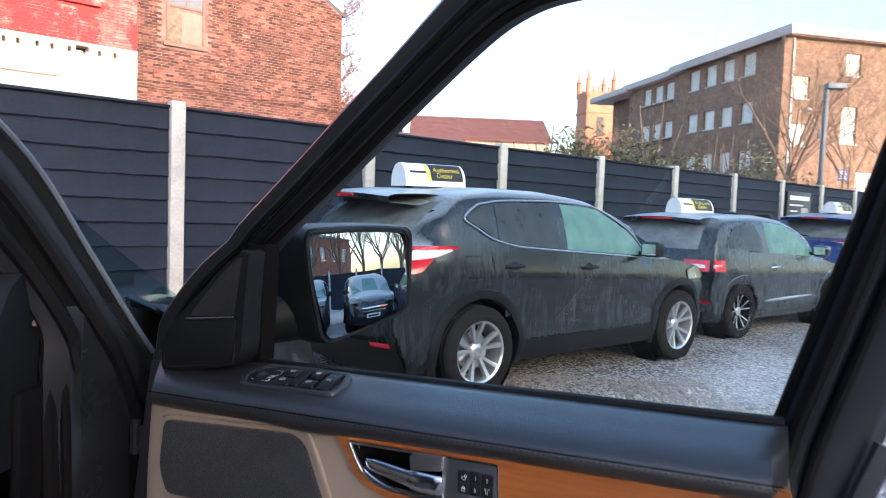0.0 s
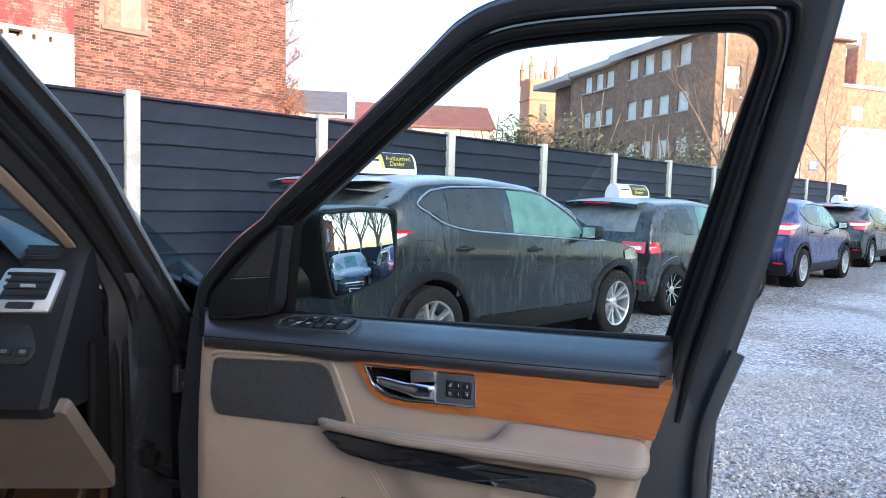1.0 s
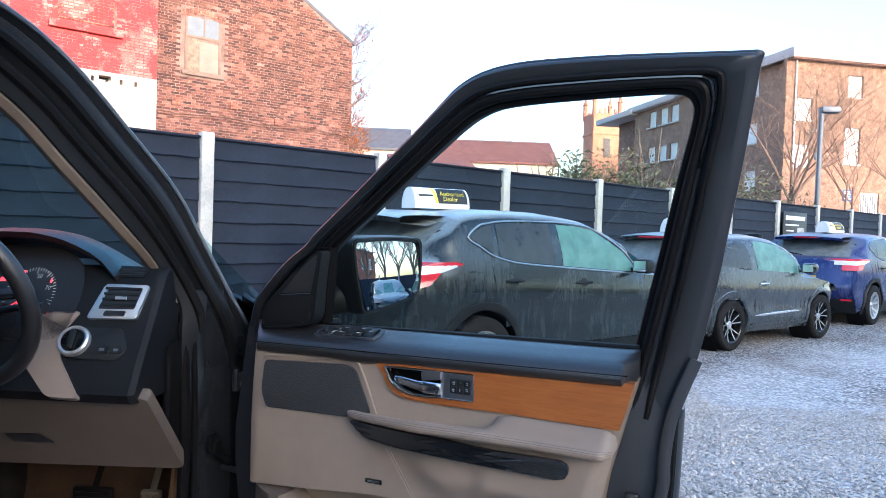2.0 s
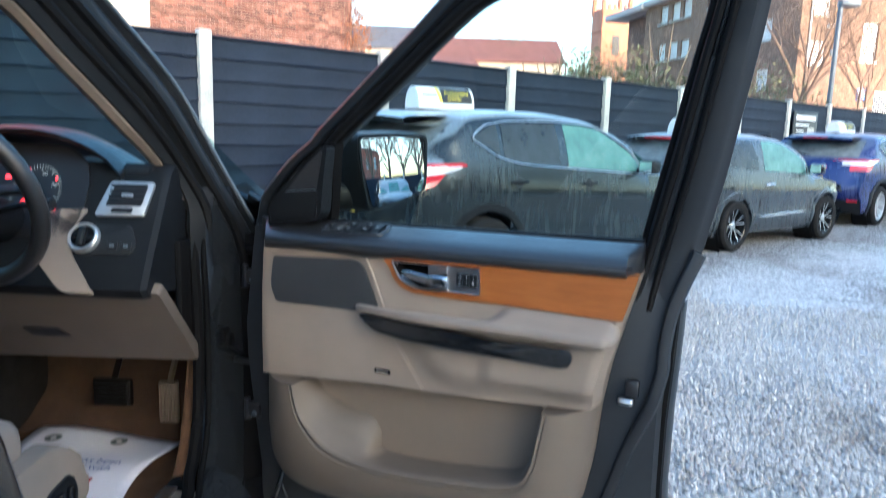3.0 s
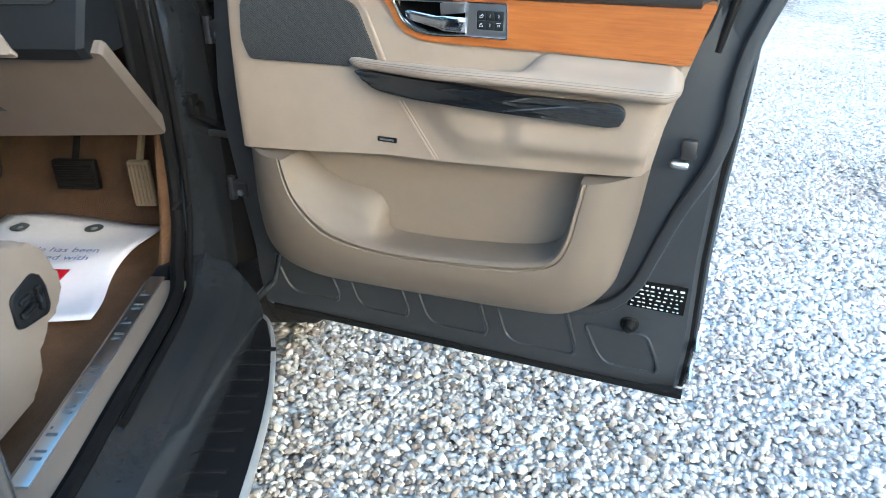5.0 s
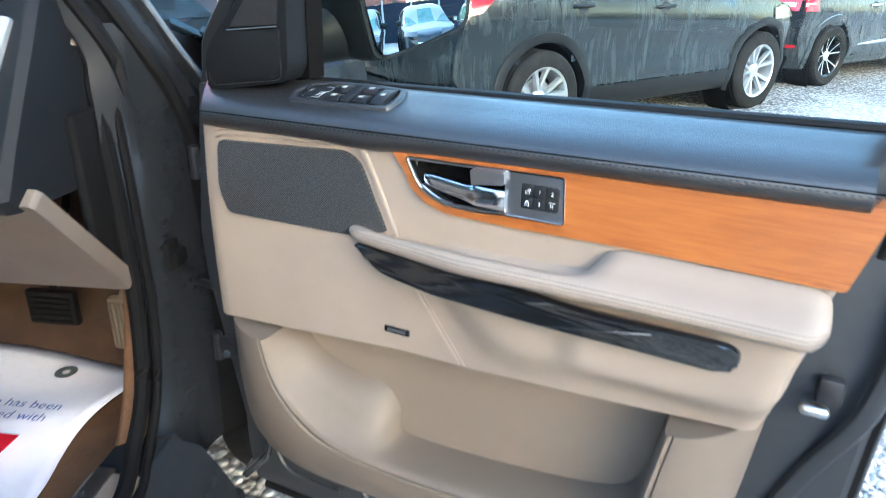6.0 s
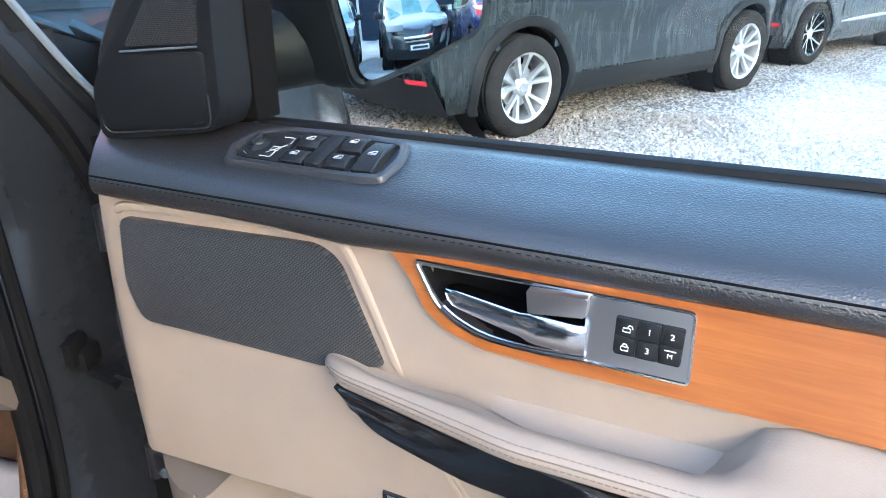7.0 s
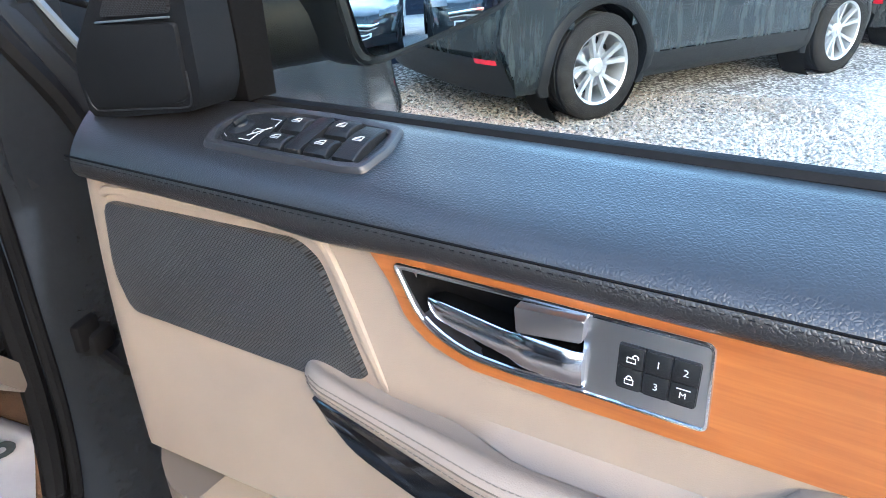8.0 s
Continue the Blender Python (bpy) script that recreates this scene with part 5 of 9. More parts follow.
def build_car(name, m, label, sh, paint_m, wb, R, track, arch, win, style, group="cars in the parked row"):
    """One car: skin, panes, wheels, lamps, trims. win: the side panes; style: what sets the model apart."""
    car = thing(name, m, label, "car", group)
    zr0, zr1, ry = style["rear_pane"]

    def cut_side(c, nrm):
        return any(x0 + 0.03 < c.x < x1 - 0.03 and lo(c.x) + 0.025 < c.z < hi(c.x) - 0.025 and abs(c.y) > 0.35 for x0, x1, lo, hi, _ in win)

    def cut_rear(c, nrm):
        return c.x < style["rear_max"] and zr0 + 0.03 < c.z < zr1 - 0.03 and abs(c.y) < ry - 0.08

    sx0, sx1 = style["screen"]

    def cut_front(c, nrm):
        return sx0 + 0.05 < c.x < sx1 - 0.06 and c.z > sh.belt(c.x) + 0.06 and abs(c.y) < sh.side_y(c.x, sh.belt(c.x)) - 0.16 - 0.2 * (c.z - sh.belt(c.x)) and nrm.z > 0.2

    sk = shell(sh, [(0, R), (wb, R)], arch, (cut_side, cut_rear, cut_front))
    body = part("body", sk, paint_m, car)
    for side in (1, -1):
        for x0, x1, lo, hi, gm in win:
            part("side_window", side_strip(bmesh.new(), sh, x0, x1, lo, hi, side), gm, car)
        if style.get("chrome"):
            pth = []
            for x, z in style["chrome"]:
                pth.append(Vector((x, side * (sh.side_y(x, z) + 0.006), z)))
            bm = bmesh.new()
            tube(bm, smooth_path(pth, 5, True), 0.0085, 6, True)
            part("window_trim", bm, style["chrome_mat"], car)
        for cx in (0, wb):
            part("arch_trim", arch_trim(sh, cx, R, arch, side), style["arch_mat"], car)
            add_wheel(car, cx, side * track, R, 0.22, style["wheel"][0], style["wheel"][1], style["wheel"][2], side)
            bm = bmesh.new()
            lathe(bm, [(arch + 0.02, -0.16), (arch + 0.01, 0.06)], 24, Matrix.Translation((cx, side * (track - 0.02), R)) @ Matrix.Rotation(radians(90), 4, "X"))
            lathe(bm, [(0.0, 0.0), (arch + 0.01, 0.0)], 24, Matrix.Translation((cx, side * (track - 0.2), R)) @ Matrix.Rotation(radians(90), 4, "X"))
            part("arch_liner", bm, RUBBER, car)
        part("sill_cladding", side_strip(bmesh.new(), sh, arch - 0.02, wb - arch + 0.02, lambda x: sh.sill - 0.015, lambda x: style["clad"], side, 0.012), style["arch_mat"], car)
        for dx in style["doors"]:
            bm = bmesh.new()
            pts = [Vector((x, side * (sh.side_y(x, z) + 0.001), z)) for x, z in dx]
            tube(bm, smooth_path(pts, 6), 0.0045, 4)
            part("shut_line", bm, BLACK, car)
        for hx, hz in style["handles"]:
            y = sh.side_y(hx, hz)
            bm = bmesh.new()
            tube(bm, smooth_path([(hx - 0.1, side * (y + 0.002), hz), (hx - 0.06, side * (y + 0.032), hz + 0.006), (hx + 0.06, side * (y + 0.032), hz + 0.008), (hx + 0.1, side * (y + 0.002), hz + 0.004)], 4), 0.014, 8)
            dh = part("door_handle", bm, style["handle_mat"], car)
            cup = [(hx + 0.06 * math.cos(a), hz + 0.042 * math.sin(a)) for a in np.linspace(0, 2 * math.pi, 17)[:-1]]
            bm = bmesh.new()
            dish(bm, cup, [(0.0, 0.002), (0.006, 0.003), (0.012, 0.0015)], lambda c, side=side: Vector((c.x, side * (sh.side_y(c.x, c.y) + c.z), c.y)))
            part("handle_cup", bm, BLACK, dh)
        mx, mz = style["mirror"]
        y = sh.side_y(mx, mz)
        bm = boxed((mx - 0.07, side * (y + 0.04) - 0.0, mz - 0.03), (mx + 0.07, side * (y + 0.23), mz + 0.11), 0.04, 3)
        box(bm, (mx - 0.03, side * (y - 0.03), mz - 0.02), (mx + 0.03, side * (y + 0.06), mz + 0.02), 0.01)
        wm = part("wing_mirror", bm, style["mirror_mat"], car)
        part("mirror_glass", boxed((mx - 0.075, side * (y + 0.07), mz - 0.01), (mx - 0.071, side * (y + 0.21), mz + 0.09)), MIRROR, wm)
        for x0, x1, lo, hi, gm in style["tail"]:
            part("tail_lamp", side_strip(bmesh.new(), sh, x0, x1, lo, hi, side, 0.012, 10, 4), gm, car)
        for z0, z1, ya, yb, gm in style["tail_rear"]:
            part("tail_lamp", end_strip(bmesh.new(), sh, z0, z1, lambda z: side * ya, lambda z: side * yb, True, 0.014, 6, 4), gm, car)
        part("headlamp", side_strip(bmesh.new(), sh, sh.x1 - 0.75, sh.x1 - 0.3, lambda x: style["lamp_z"], lambda x: style["lamp_z"] + 0.14 - 0.2 * abs(x - sh.x1 + 0.5), side, 0.01), HEADLAMP, car)
        part("headlamp", end_strip(bmesh.new(), sh, style["lamp_z"] - 0.01, style["lamp_z"] + 0.1, lambda z: side * 0.42, lambda z: side * 0.82, False, 0.012, 8, 3), HEADLAMP, car)
        part("reflector", end_strip(bmesh.new(), sh, 0.43, 0.462, lambda z: side * 0.64, lambda z: side * 0.79, True, 0.03, 6, 2), RED_LENS, car)
    part("rear_window", end_strip(bmesh.new(), sh, zr0, zr1, lambda z: -(ry - 0.12 * (z - zr0)), lambda z: ry - 0.12 * (z - zr0), True, 0.006), GLASS_REAR, car)
    rows = []
    for i in range(11):
        x = sx0 + (sx1 - sx0) * i / 10
        w = sh.side_y(x, sh.belt(x)) - 0.09 - 0.28 * (sh.top(x) - sh.belt(x))
        rows.append([Vector((x, w * (j / 6 - 1), (sh.top(x) + 0.004) - 0.03 * (j / 6 - 1) ** 2)) for j in range(13)])
    bm = bmesh.new()
    grid(bm, rows)
    part("windscreen", bm, GLASS_FROST, car)
    part("rear_bumper", end_strip(bmesh.new(), sh, 0.22, 0.46, lambda z: -0.82, lambda z: 0.82, True, 0.02), style["arch_mat"], car)
    part("front_bumper", end_strip(bmesh.new(), sh, 0.22, 0.42, lambda z: -0.8, lambda z: 0.8, False, 0.015), style["arch_mat"], car)
    part("grille", end_strip(bmesh.new(), sh, 0.5, 0.66, lambda z: -0.4, lambda z: 0.4, False, 0.014), PIANO, car)
    gr = part("grille_bar", end_strip(bmesh.new(), sh, 0.64, 0.67, lambda z: -0.42, lambda z: 0.42, False, 0.024), CHROME, car)
    part("grille_bar", end_strip(bmesh.new(), sh, 0.56, 0.585, lambda z: -0.4, lambda z: 0.4, False, 0.022), CHROME, car)
    p = part("number_plate", end_strip(bmesh.new(), sh, style["plate_z"], style["plate_z"] + 0.11, lambda z: -0.26, lambda z: 0.26, True, 0.022), PLATE_Y, car, "yellow number plate")
    part("lettering_bar", end_strip(bmesh.new(), sh, style["plate_z"] + 0.03, style["plate_z"] + 0.08, lambda z: -0.21, lambda z: 0.21, True, 0.026), BLACK, p)
    p = part("number_plate", end_strip(bmesh.new(), sh, 0.4, 0.5, lambda z: -0.26, lambda z: 0.26, False, 0.03), WHITE, car, "white number plate")
    part("lettering_bar", end_strip(bmesh.new(), sh, 0.425, 0.475, lambda z: -0.21, lambda z: 0.21, False, 0.034), BLACK, p)
    if style.get("spoiler"):
        x, z, w = style["spoiler"]
        bm = bmesh.new()
        rows = []
        for i in range(13):
            q = i / 6 - 1
            y = w * q
            b = 0.07 * abs(q) ** 3
            d = 0.03 * q * q
            rows.append([Vector((x + 0.62, y, z + 0.055 - 2 * d)), Vector((x + 0.3, y, z + 0.045 - 1.6 * d)), Vector((x + 0.05 + b, y, z + 0.016 - d)), Vector((x + b, y, z - 0.004 - d)), Vector((x + 0.012 + b, y, z - 0.045 - d)), Vector((x + 0.35, y, z - 0.06 - d))])
        grid(bm, rows, True)
        sp = part("spoiler", bm, paint_m, car)
        part("brake_light", boxed((x - 0.008, -0.2, z - 0.036), (x + 0.03, 0.2, z - 0.012), 0.004), RED_LENS, sp)
    if style.get("fuel"):
        x, z = style["fuel"]
        bm = bmesh.new()
        c = rounded([(x - 0.085, z - 0.085), (x + 0.085, z - 0.085), (x + 0.085, z + 0.085), (x - 0.085, z + 0.085)], 0.035)
        tube(bm, [Vector((a, -(sh.side_y(a, b) + 0.001), b)) for a, b in c], 0.004, 4, True)
        part("fuel_flap", bm, BLACK, car)
    if style.get("wiper"):
        bm = bmesh.new()
        z = zr0 + 0.04
        tube(bm, [(sh.rear(z) - 0.03, -0.05, z - 0.05), (sh.rear(z) - 0.035, 0.25, z), (sh.rear(z + 0.02) - 0.03, 0.42, z + 0.02)], 0.012, 6)
        part("rear_wiper", bm, RUBBER, car)
    cabin(car, sh, 0.15, wb - 0.45, 0.42)
    bm = bmesh.new()
    box(bm, (sh.x0 + 0.3, -0.6, 0.26), (sh.x1 - 0.3, 0.6, 0.34), 0.02)
    part("underbody", bm, RUBBER, car)
    bm = bmesh.new()
    tube(bm, [(0.35, 0, sh.top(0.3) - 0.01), (0.22, 0, sh.top(0.25) + 0.09)], [0.008, 0.003], 6)
    part("aerial", bm, RUBBER, car)
    for o in car.children_recursive:
        if o.type == "MESH" and o.parent is car and o.data.name.split(".")[0] != "tyre":
            for v in o.data.vertices:
                if v.co.z > 0.35:
                    v.co.z = 0.35 + (v.co.z - 0.35) * style.get("squash", 1.0)
        elif o.type == "MESH" and o.parent and o.parent.parent is car and o.parent.data.name.split(".")[0] != "tyre":
            for v in o.data.vertices:
                if v.co.z > 0.35:
                    v.co.z = 0.35 + (v.co.z - 0.35) * style.get("squash", 1.0)
    return car


def suv_shape():
    return Shape(
        top=[(-0.9, 1.0), (-0.8, 1.1), (-0.62, 1.23), (-0.45, 1.36), (-0.3, 1.47), (-0.1, 1.545), (0.3, 1.585), (0.9, 1.585), (1.4, 1.545), (1.75, 1.43), (2.2, 1.21), (2.52, 1.075), (2.8, 1.03), (3.2, 0.95), (3.4, 0.84), (3.5, 0.7)],
        belt=[(-0.9, 1.0), (-0.6, 1.13), (-0.2, 1.15), (0.6, 1.1), (1.5, 1.05), (2.2, 1.01), (2.6, 0.985), (3.1, 0.9), (3.5, 0.7)],
        half=[(-0.95, 0.76), (-0.7, 0.845), (-0.3, 0.905), (0.1, 0.912), (0.6, 0.895), (1.3, 0.89), (2.1, 0.895), (2.6, 0.905), (2.9, 0.885), (3.2, 0.82), (3.5, 0.68)],
        rear=[(0.2, -0.72), (0.45, -0.86), (0.6, -0.9), (0.78, -0.86), (0.95, -0.83), (1.05, -0.8), (1.13, -0.74), (1.25, -0.58), (1.35, -0.44), (1.45, -0.3), (1.6, -0.1)],
        front=[(0.2, 3.38), (0.4, 3.5), (0.65, 3.5), (0.85, 3.42), (1.0, 3.2), (1.2, 2.9)],
        tumble=0.36)


def suv_style(glass_rear_m):
    sill = line_of((-0.13, 1.325), (0.0, 1.265), (0.1, 1.205), (0.25, 1.165), (0.45, 1.135), (0.97, 1.1), (1.8, 1.05), (2.1, 1.035))
    head = line_of((-0.13, 1.345), (0.0, 1.415), (0.08, 1.435), (0.31, 1.462), (0.9, 1.476), (1.3, 1.46), (1.51, 1.425), (1.87, 1.245), (2.1, 1.045))
    win = [(-0.12, 0.12, sill, head, glass_rear_m), (0.17, 0.87, sill, head, glass_rear_m), (0.97, 2.04, sill, head, GLASS_FROST)]
    chrome = [(-0.155, 1.335), (-0.02, 1.43), (0.08, 1.453), (0.31, 1.479), (0.9, 1.492), (1.3, 1.476), (1.53, 1.438), (1.87, 1.265), (2.1, 1.055), (2.08, 1.024), (1.8, 1.036), (0.97, 1.087), (0.45, 1.122), (0.24, 1.152), (0.08, 1.195), (-0.03, 1.255)]
    white = line_of((-0.8, 1.03), (-0.6, 1.04), (-0.45, 1.055), (-0.29, 1.105))
    top = line_of((-0.8, 1.105), (-0.29, 1.115))
    style = dict(rear_pane=(1.16, 1.45, 0.68), rear_max=-0.2, screen=(1.72, 2.55), chrome=chrome, chrome_mat=SATIN, arch_mat=PLASTIC, wheel=("suv", 5, ALLOY), clad=0.4,
                 doors=[[(0.41, 0.4), (0.32, 0.62), (0.16, 0.77), (0.1, 0.95), (0.075, 1.18)], [(1.075, 0.3), (1.05, 0.6), (1.02, 1.08)], [(2.17, 0.32), (2.2, 0.6), (2.18, 1.0)], [(0.41, 0.4), (1.07, 0.37), (2.17, 0.35)]],
                 handles=[(0.32, 0.975), (1.24, 0.945)], handle_mat=PLASTIC, mirror=(2.0, 1.06), mirror_mat=PLASTIC, plate_z=0.72, lamp_z=0.8,
                 tail=[(-0.78, -0.3, white, top, WHITE_LENS), (-0.78, -0.25, line_of((-0.8, 1.1), (-0.25, 1.112)), line_of((-0.8, 1.132), (-0.3, 1.138), (-0.25, 1.125)), RED_LENS), (-0.78, -0.46, line_of((-0.8, 0.94), (-0.62, 0.945), (-0.56, 0.955), (-0.46, 1.045)), line_of((-0.8, 1.03), (-0.6, 1.04), (-0.46, 1.055)), RED_LENS)],
                 tail_rear=[(1.03, 1.105, 0.5, 0.84, WHITE_LENS), (1.1, 1.135, 0.5, 0.84, RED_LENS), (0.94, 1.03, 0.62, 0.85, RED_LENS)], spoiler=(-0.72, 1.505, 0.56), fuel=(-0.11, 0.975), wiper=True)
    return win, style


def row_pose(p, ang=None):
    return Matrix.Translation(p) @ Matrix.Rotation(math.atan2(D.y, D.x) if ang is None else ang, 4, "Z")


SUV = suv_shape()
WIN, STY = suv_style(GLASS_TINT)
TR = 0.79
QANG = 0.7366
Q0 = Vector((0.278, 5.363, 0)) - Vector((math.sin(QANG), -math.cos(QANG), 0)) * (TR + 0.1)
build_car("crossover_car", row_pose(Q0, QANG), "dusty black crossover car with silver wheels on the gravel", SUV, PAINT_BLACK, 2.646, 0.345, TR, 0.415, WIN, STY)
roof_sign(row_pose(Q0, QANG) @ pose(0.16, 0.0, 1.58, 0, -1, 0) @ Matrix.Diagonal((0.88, 0.9, 0.95, 1)))
B1 = Vector((6.92, 12.19, 0)) - N * TR
ANG = math.atan2(1, 1.03)
build_car("crossover_car", row_pose(B1, ANG), "dark blue crossover car with silver wheels on the gravel", SUV, PAINT_BLUE, 2.646, 0.345, TR, 0.415, WIN, STY)
roof_sign(row_pose(B1, ANG) @ pose(0.35, 0.0, 1.583))
B2 = Vector((11.33, 17.0, 0)) - N * TR
build_car("crossover_car", row_pose(B2, ANG), "black crossover car further along the row", SUV, PAINT_BLACK, 2.646, 0.345, TR, 0.415, WIN, STY)
roof_sign(row_pose(B2, ANG) @ pose(0.35, 0.0, 1.583))

HATCH = Shape(
    top=[(-0.75, 0.95), (-0.66, 1.15), (-0.5, 1.35), (-0.3, 1.42), (0.2, 1.455), (0.8, 1.46), (1.2, 1.42), (1.55, 1.31), (1.95, 1.1), (2.25, 0.98), (2.7, 0.92), (3.0, 0.82), (3.2, 0.66)],
    belt=[(-0.75, 0.92), (-0.2, 0.97), (0.6, 0.93), (1.4, 0.9), (2.2, 0.87), (2.8, 0.8), (3.2, 0.62)],
    half=[(-0.8, 0.72), (-0.5, 0.82), (0, 0.86), (1.2, 0.855), (2.2, 0.85), (2.7, 0.82), (3.2, 0.64)],
    rear=[(0.2, -0.62), (0.45, -0.7), (0.8, -0.7), (0.95, -0.66), (1.1, -0.6), (1.3, -0.44), (1.45, -0.25)],
    front=[(0.2, 3.1), (0.4, 3.2), (0.6, 3.2), (0.8, 3.05), (1.0, 2.75), (1.2, 2.5)],
    sill=0.22)
hs = line_of((-0.3, 1.06), (0.5, 1.0), (1.2, 0.97), (2.0, 0.93))
hh = line_of((-0.3, 1.1), (-0.1, 1.3), (0.3, 1.36), (0.8, 1.365), (1.2, 1.32), (1.55, 1.2), (1.9, 0.98), (2.0, 0.94))
HW = [(-0.28, 0.5, hs, line_of((-0.3, 1.1), (-0.1, 1.3), (0.2, 1.35), (0.42, 1.33), (0.5, 1.04)), GLASS_TINT), (0.62, 1.72, hs, hh, GLASS_FROST), (1.76, 1.96, hs, hh, GLASS_FROST)]
HST = dict(STY, rear_pane=(1.03, 1.33, 0.6), rear_max=-0.25, screen=(1.5, 2.28), chrome=None, arch_mat=PAINT_GREY, wheel=("hatch", 5, ALLOY), clad=0.3, squash=1.015, doors=[[(0.6, 0.3), (0.55, 0.6), (0.58, 0.95)], [(1.85, 0.3), (1.9, 0.6), (1.9, 0.9)], [(0.6, 0.3), (1.85, 0.3)]],
           handles=[(0.74, 0.82)], handle_mat=CHROME, mirror=(1.78, 0.98), mirror_mat=PIANO, plate_z=0.62, lamp_z=0.68,
           tail=[(-0.62, -0.36, lambda x: 0.79, lambda x: 0.92, RED_LENS), (-0.6, -0.42, lambda x: 0.83, lambda x: 0.87, WHITE_LENS)], tail_rear=[(0.79, 0.92, 0.48, 0.76, RED_LENS), (0.83, 0.87, 0.52, 0.72, WHITE_LENS)], spoiler=(-0.56, 1.4, 0.55), fuel=None, wiper=False)
H0 = Vector((3.34, 8.66, 0)) - N * 0.76
HANG = math.atan2(0.65, 0.76)
hatch = build_car("hatchback_car", row_pose(H0, HANG), "graphite three-door hatchback with black alloy wheels", HATCH, PAINT_GREY, 2.36, 0.32, 0.75, 0.37, HW, HST)
for side in (1, -1):
    bm = bmesh.new()
    tube(bm, [Vector((x, side * (HATCH.side_y(x, 0.42) + 0.012), 0.42 + 0.02 * (x - 0.5))) for x in (0.5, 0.7, 1.0, 1.3, 1.6, 1.75)], [0.004, 0.018, 0.02, 0.018, 0.014, 0.003], 8, flat=(0.5, 1))
    part("side_strip", bm, CHROME, hatch)
roof_sign(row_pose(H0, HANG) @ pose(0.15, 0, 1.45))

# cars on the far side of the yard, which the door mirror shows
for x, y, pm, lab, yaw in ((8.6, 4.2, PAINT_BLUE, "dark blue crossover car parked tail out", 0), (12.2, 1.7, PAINT_GREY, "frosted graphite crossover car parked nose out", 180), (11.7, -0.75, PAINT_BLACK, "black crossover car parked nose out", 180),
                           (12.4, -3.2, PAINT_SILVER, "pale silver crossover car parked nose out", 180), (12.7, -5.7, PAINT_GREY, "graphite crossover car parked nose out", 180)):
    build_car("crossover_car", pose(x, y, 0, 0, 0, yaw - 4), lab, SUV, pm, 2.646, 0.345, TR, 0.415, WIN, STY, "cars across the yard")
# ---------------------------------------------------------------- the open door of the grey suv
DU = Vector((0.943, -0.333, 0)).normalized()
DW = DU.cross(Vector((0, 0, 1)))
DP = Vector((-0.353, 1.171, -0.002))
DOOR_M = Matrix(((DU.x, 0, DW.x, DP.x), (DU.y, 0, DW.y, DP.y), (0, 1, 0, DP.z), (0, 0, 0, 1)))  # x along the door, y up, z inwards
HOST_M = Matrix.Translation((-1.15, -0.97, 0)) @ Matrix.Rotation(radians(90), 4, "Z")
HOST_I = HOST_M.inverted()
RIDE = 0.09  # how much higher the suv stands than its own datum
host = thing("grey_suv", Matrix.Translation((0, 0, RIDE)) @ HOST_M, "dark grey luxury suv with its driver's door wide open", "car")
door = None


def dpart(name, bm, m, label="", parent=None, smooth=True):
    return part(name, bm, m, door, label, smooth)


def wf(v):
    """How far in the window frame leans at a height."""
    return -0.10 + 0.38 * (max(v, 1.08) - 1.1)


def w_low(v):
    """The inner metal skin below the belt."""
    return float(np.interp(v, [0.28, 0.34, 0.45, 0.6, 0.8, 1.0, 1.1], [-0.135, -0.13, -0.135, -0.115, -0.08, -0.098, -0.11]))


# outer and inner metal of the lower door
OUT = [(0.035, 0.288), (0.3, 0.29), (0.6, 0.294), (0.976, 0.298), (0.98, 0.42), (0.972, 0.6), (0.973, 0.75), (0.978, 0.87), (0.981, 1.0), (0.986, 1.09)]
edge_r = [p[0] for p in OUT[3:]]
edge_v = [p[1] for p in OUT[3:]]


def right_u(v):
    return float(np.interp(v, edge_v, edge_r))


def left_u(v):
    return float(np.interp(v, [0.29, 0.4, 0.6, 0.8, 1.09], [0.035, 0.02, 0.015, 0.02, 0.035]))


def bottom_v(u):
    return 0.289 + 0.008 * u


rows_in, rows_out = [], []
vs = [0.0, 0.004, 0.02, 0.05, 0.1, 0.16, 0.22, 0.3, 0.38, 0.46, 0.54, 0.62, 0.69, 0.73, 0.755, 0.768]
us = [0.0, 0.006, 0.02, 0.06, 0.12, 0.25, 0.4, 0.55, 0.7, 0.8, 0.87, 0.92, 0.95, 0.975, 0.99, 1.0]
for s in vs:
    r1, r2 = [], []
    for q in us:
        v = 0.29 + s
        u = left_u(v) + (right_u(v) - left_u(v)) * q
        v = bottom_v(u) + s
        lip = 0.045 * max(0, (q - 0.965) / 0.035) + 0.02 * max(0, (0.01 - s) / 0.01)
        groove = 0.018 * math.exp(-((q - 0.94) / 0.012) ** 2)
        r1.append(Vector((u, v, w_low(v) - lip - groove)))
        r2.append(Vector((u, v, float(np.interp(s, [0, 0.1, 0.4, 0.6, 0.69, 0.73, 0.755, 0.768], [-0.185, -0.215, -0.235, -0.228, -0.21, -0.18, -0.145, -0.125])))))
    rows_in.append(r1)
    rows_out.append(r2)
bm = bmesh.new()
A, B = grid(bm, rows_in), grid(bm, rows_out)
loop_a = A[0] + [r[-1] for r in A[1:]] + A[-1][-2::-1] + [r[0] for r in A[-2:0:-1]]
loop_b = B[0] + [r[-1] for r in B[1:]] + B[-1][-2::-1] + [r[0] for r in B[-2:0:-1]]
for i in range(len(loop_a)):
    k = (i + 1) % len(loop_a)
    bm.faces.new((loop_a[i], loop_a[k], loop_b[k], loop_b[i]))
door = part("front_door", bm, DOOR_METAL, host, "open driver's door with beige leather and wood trim")
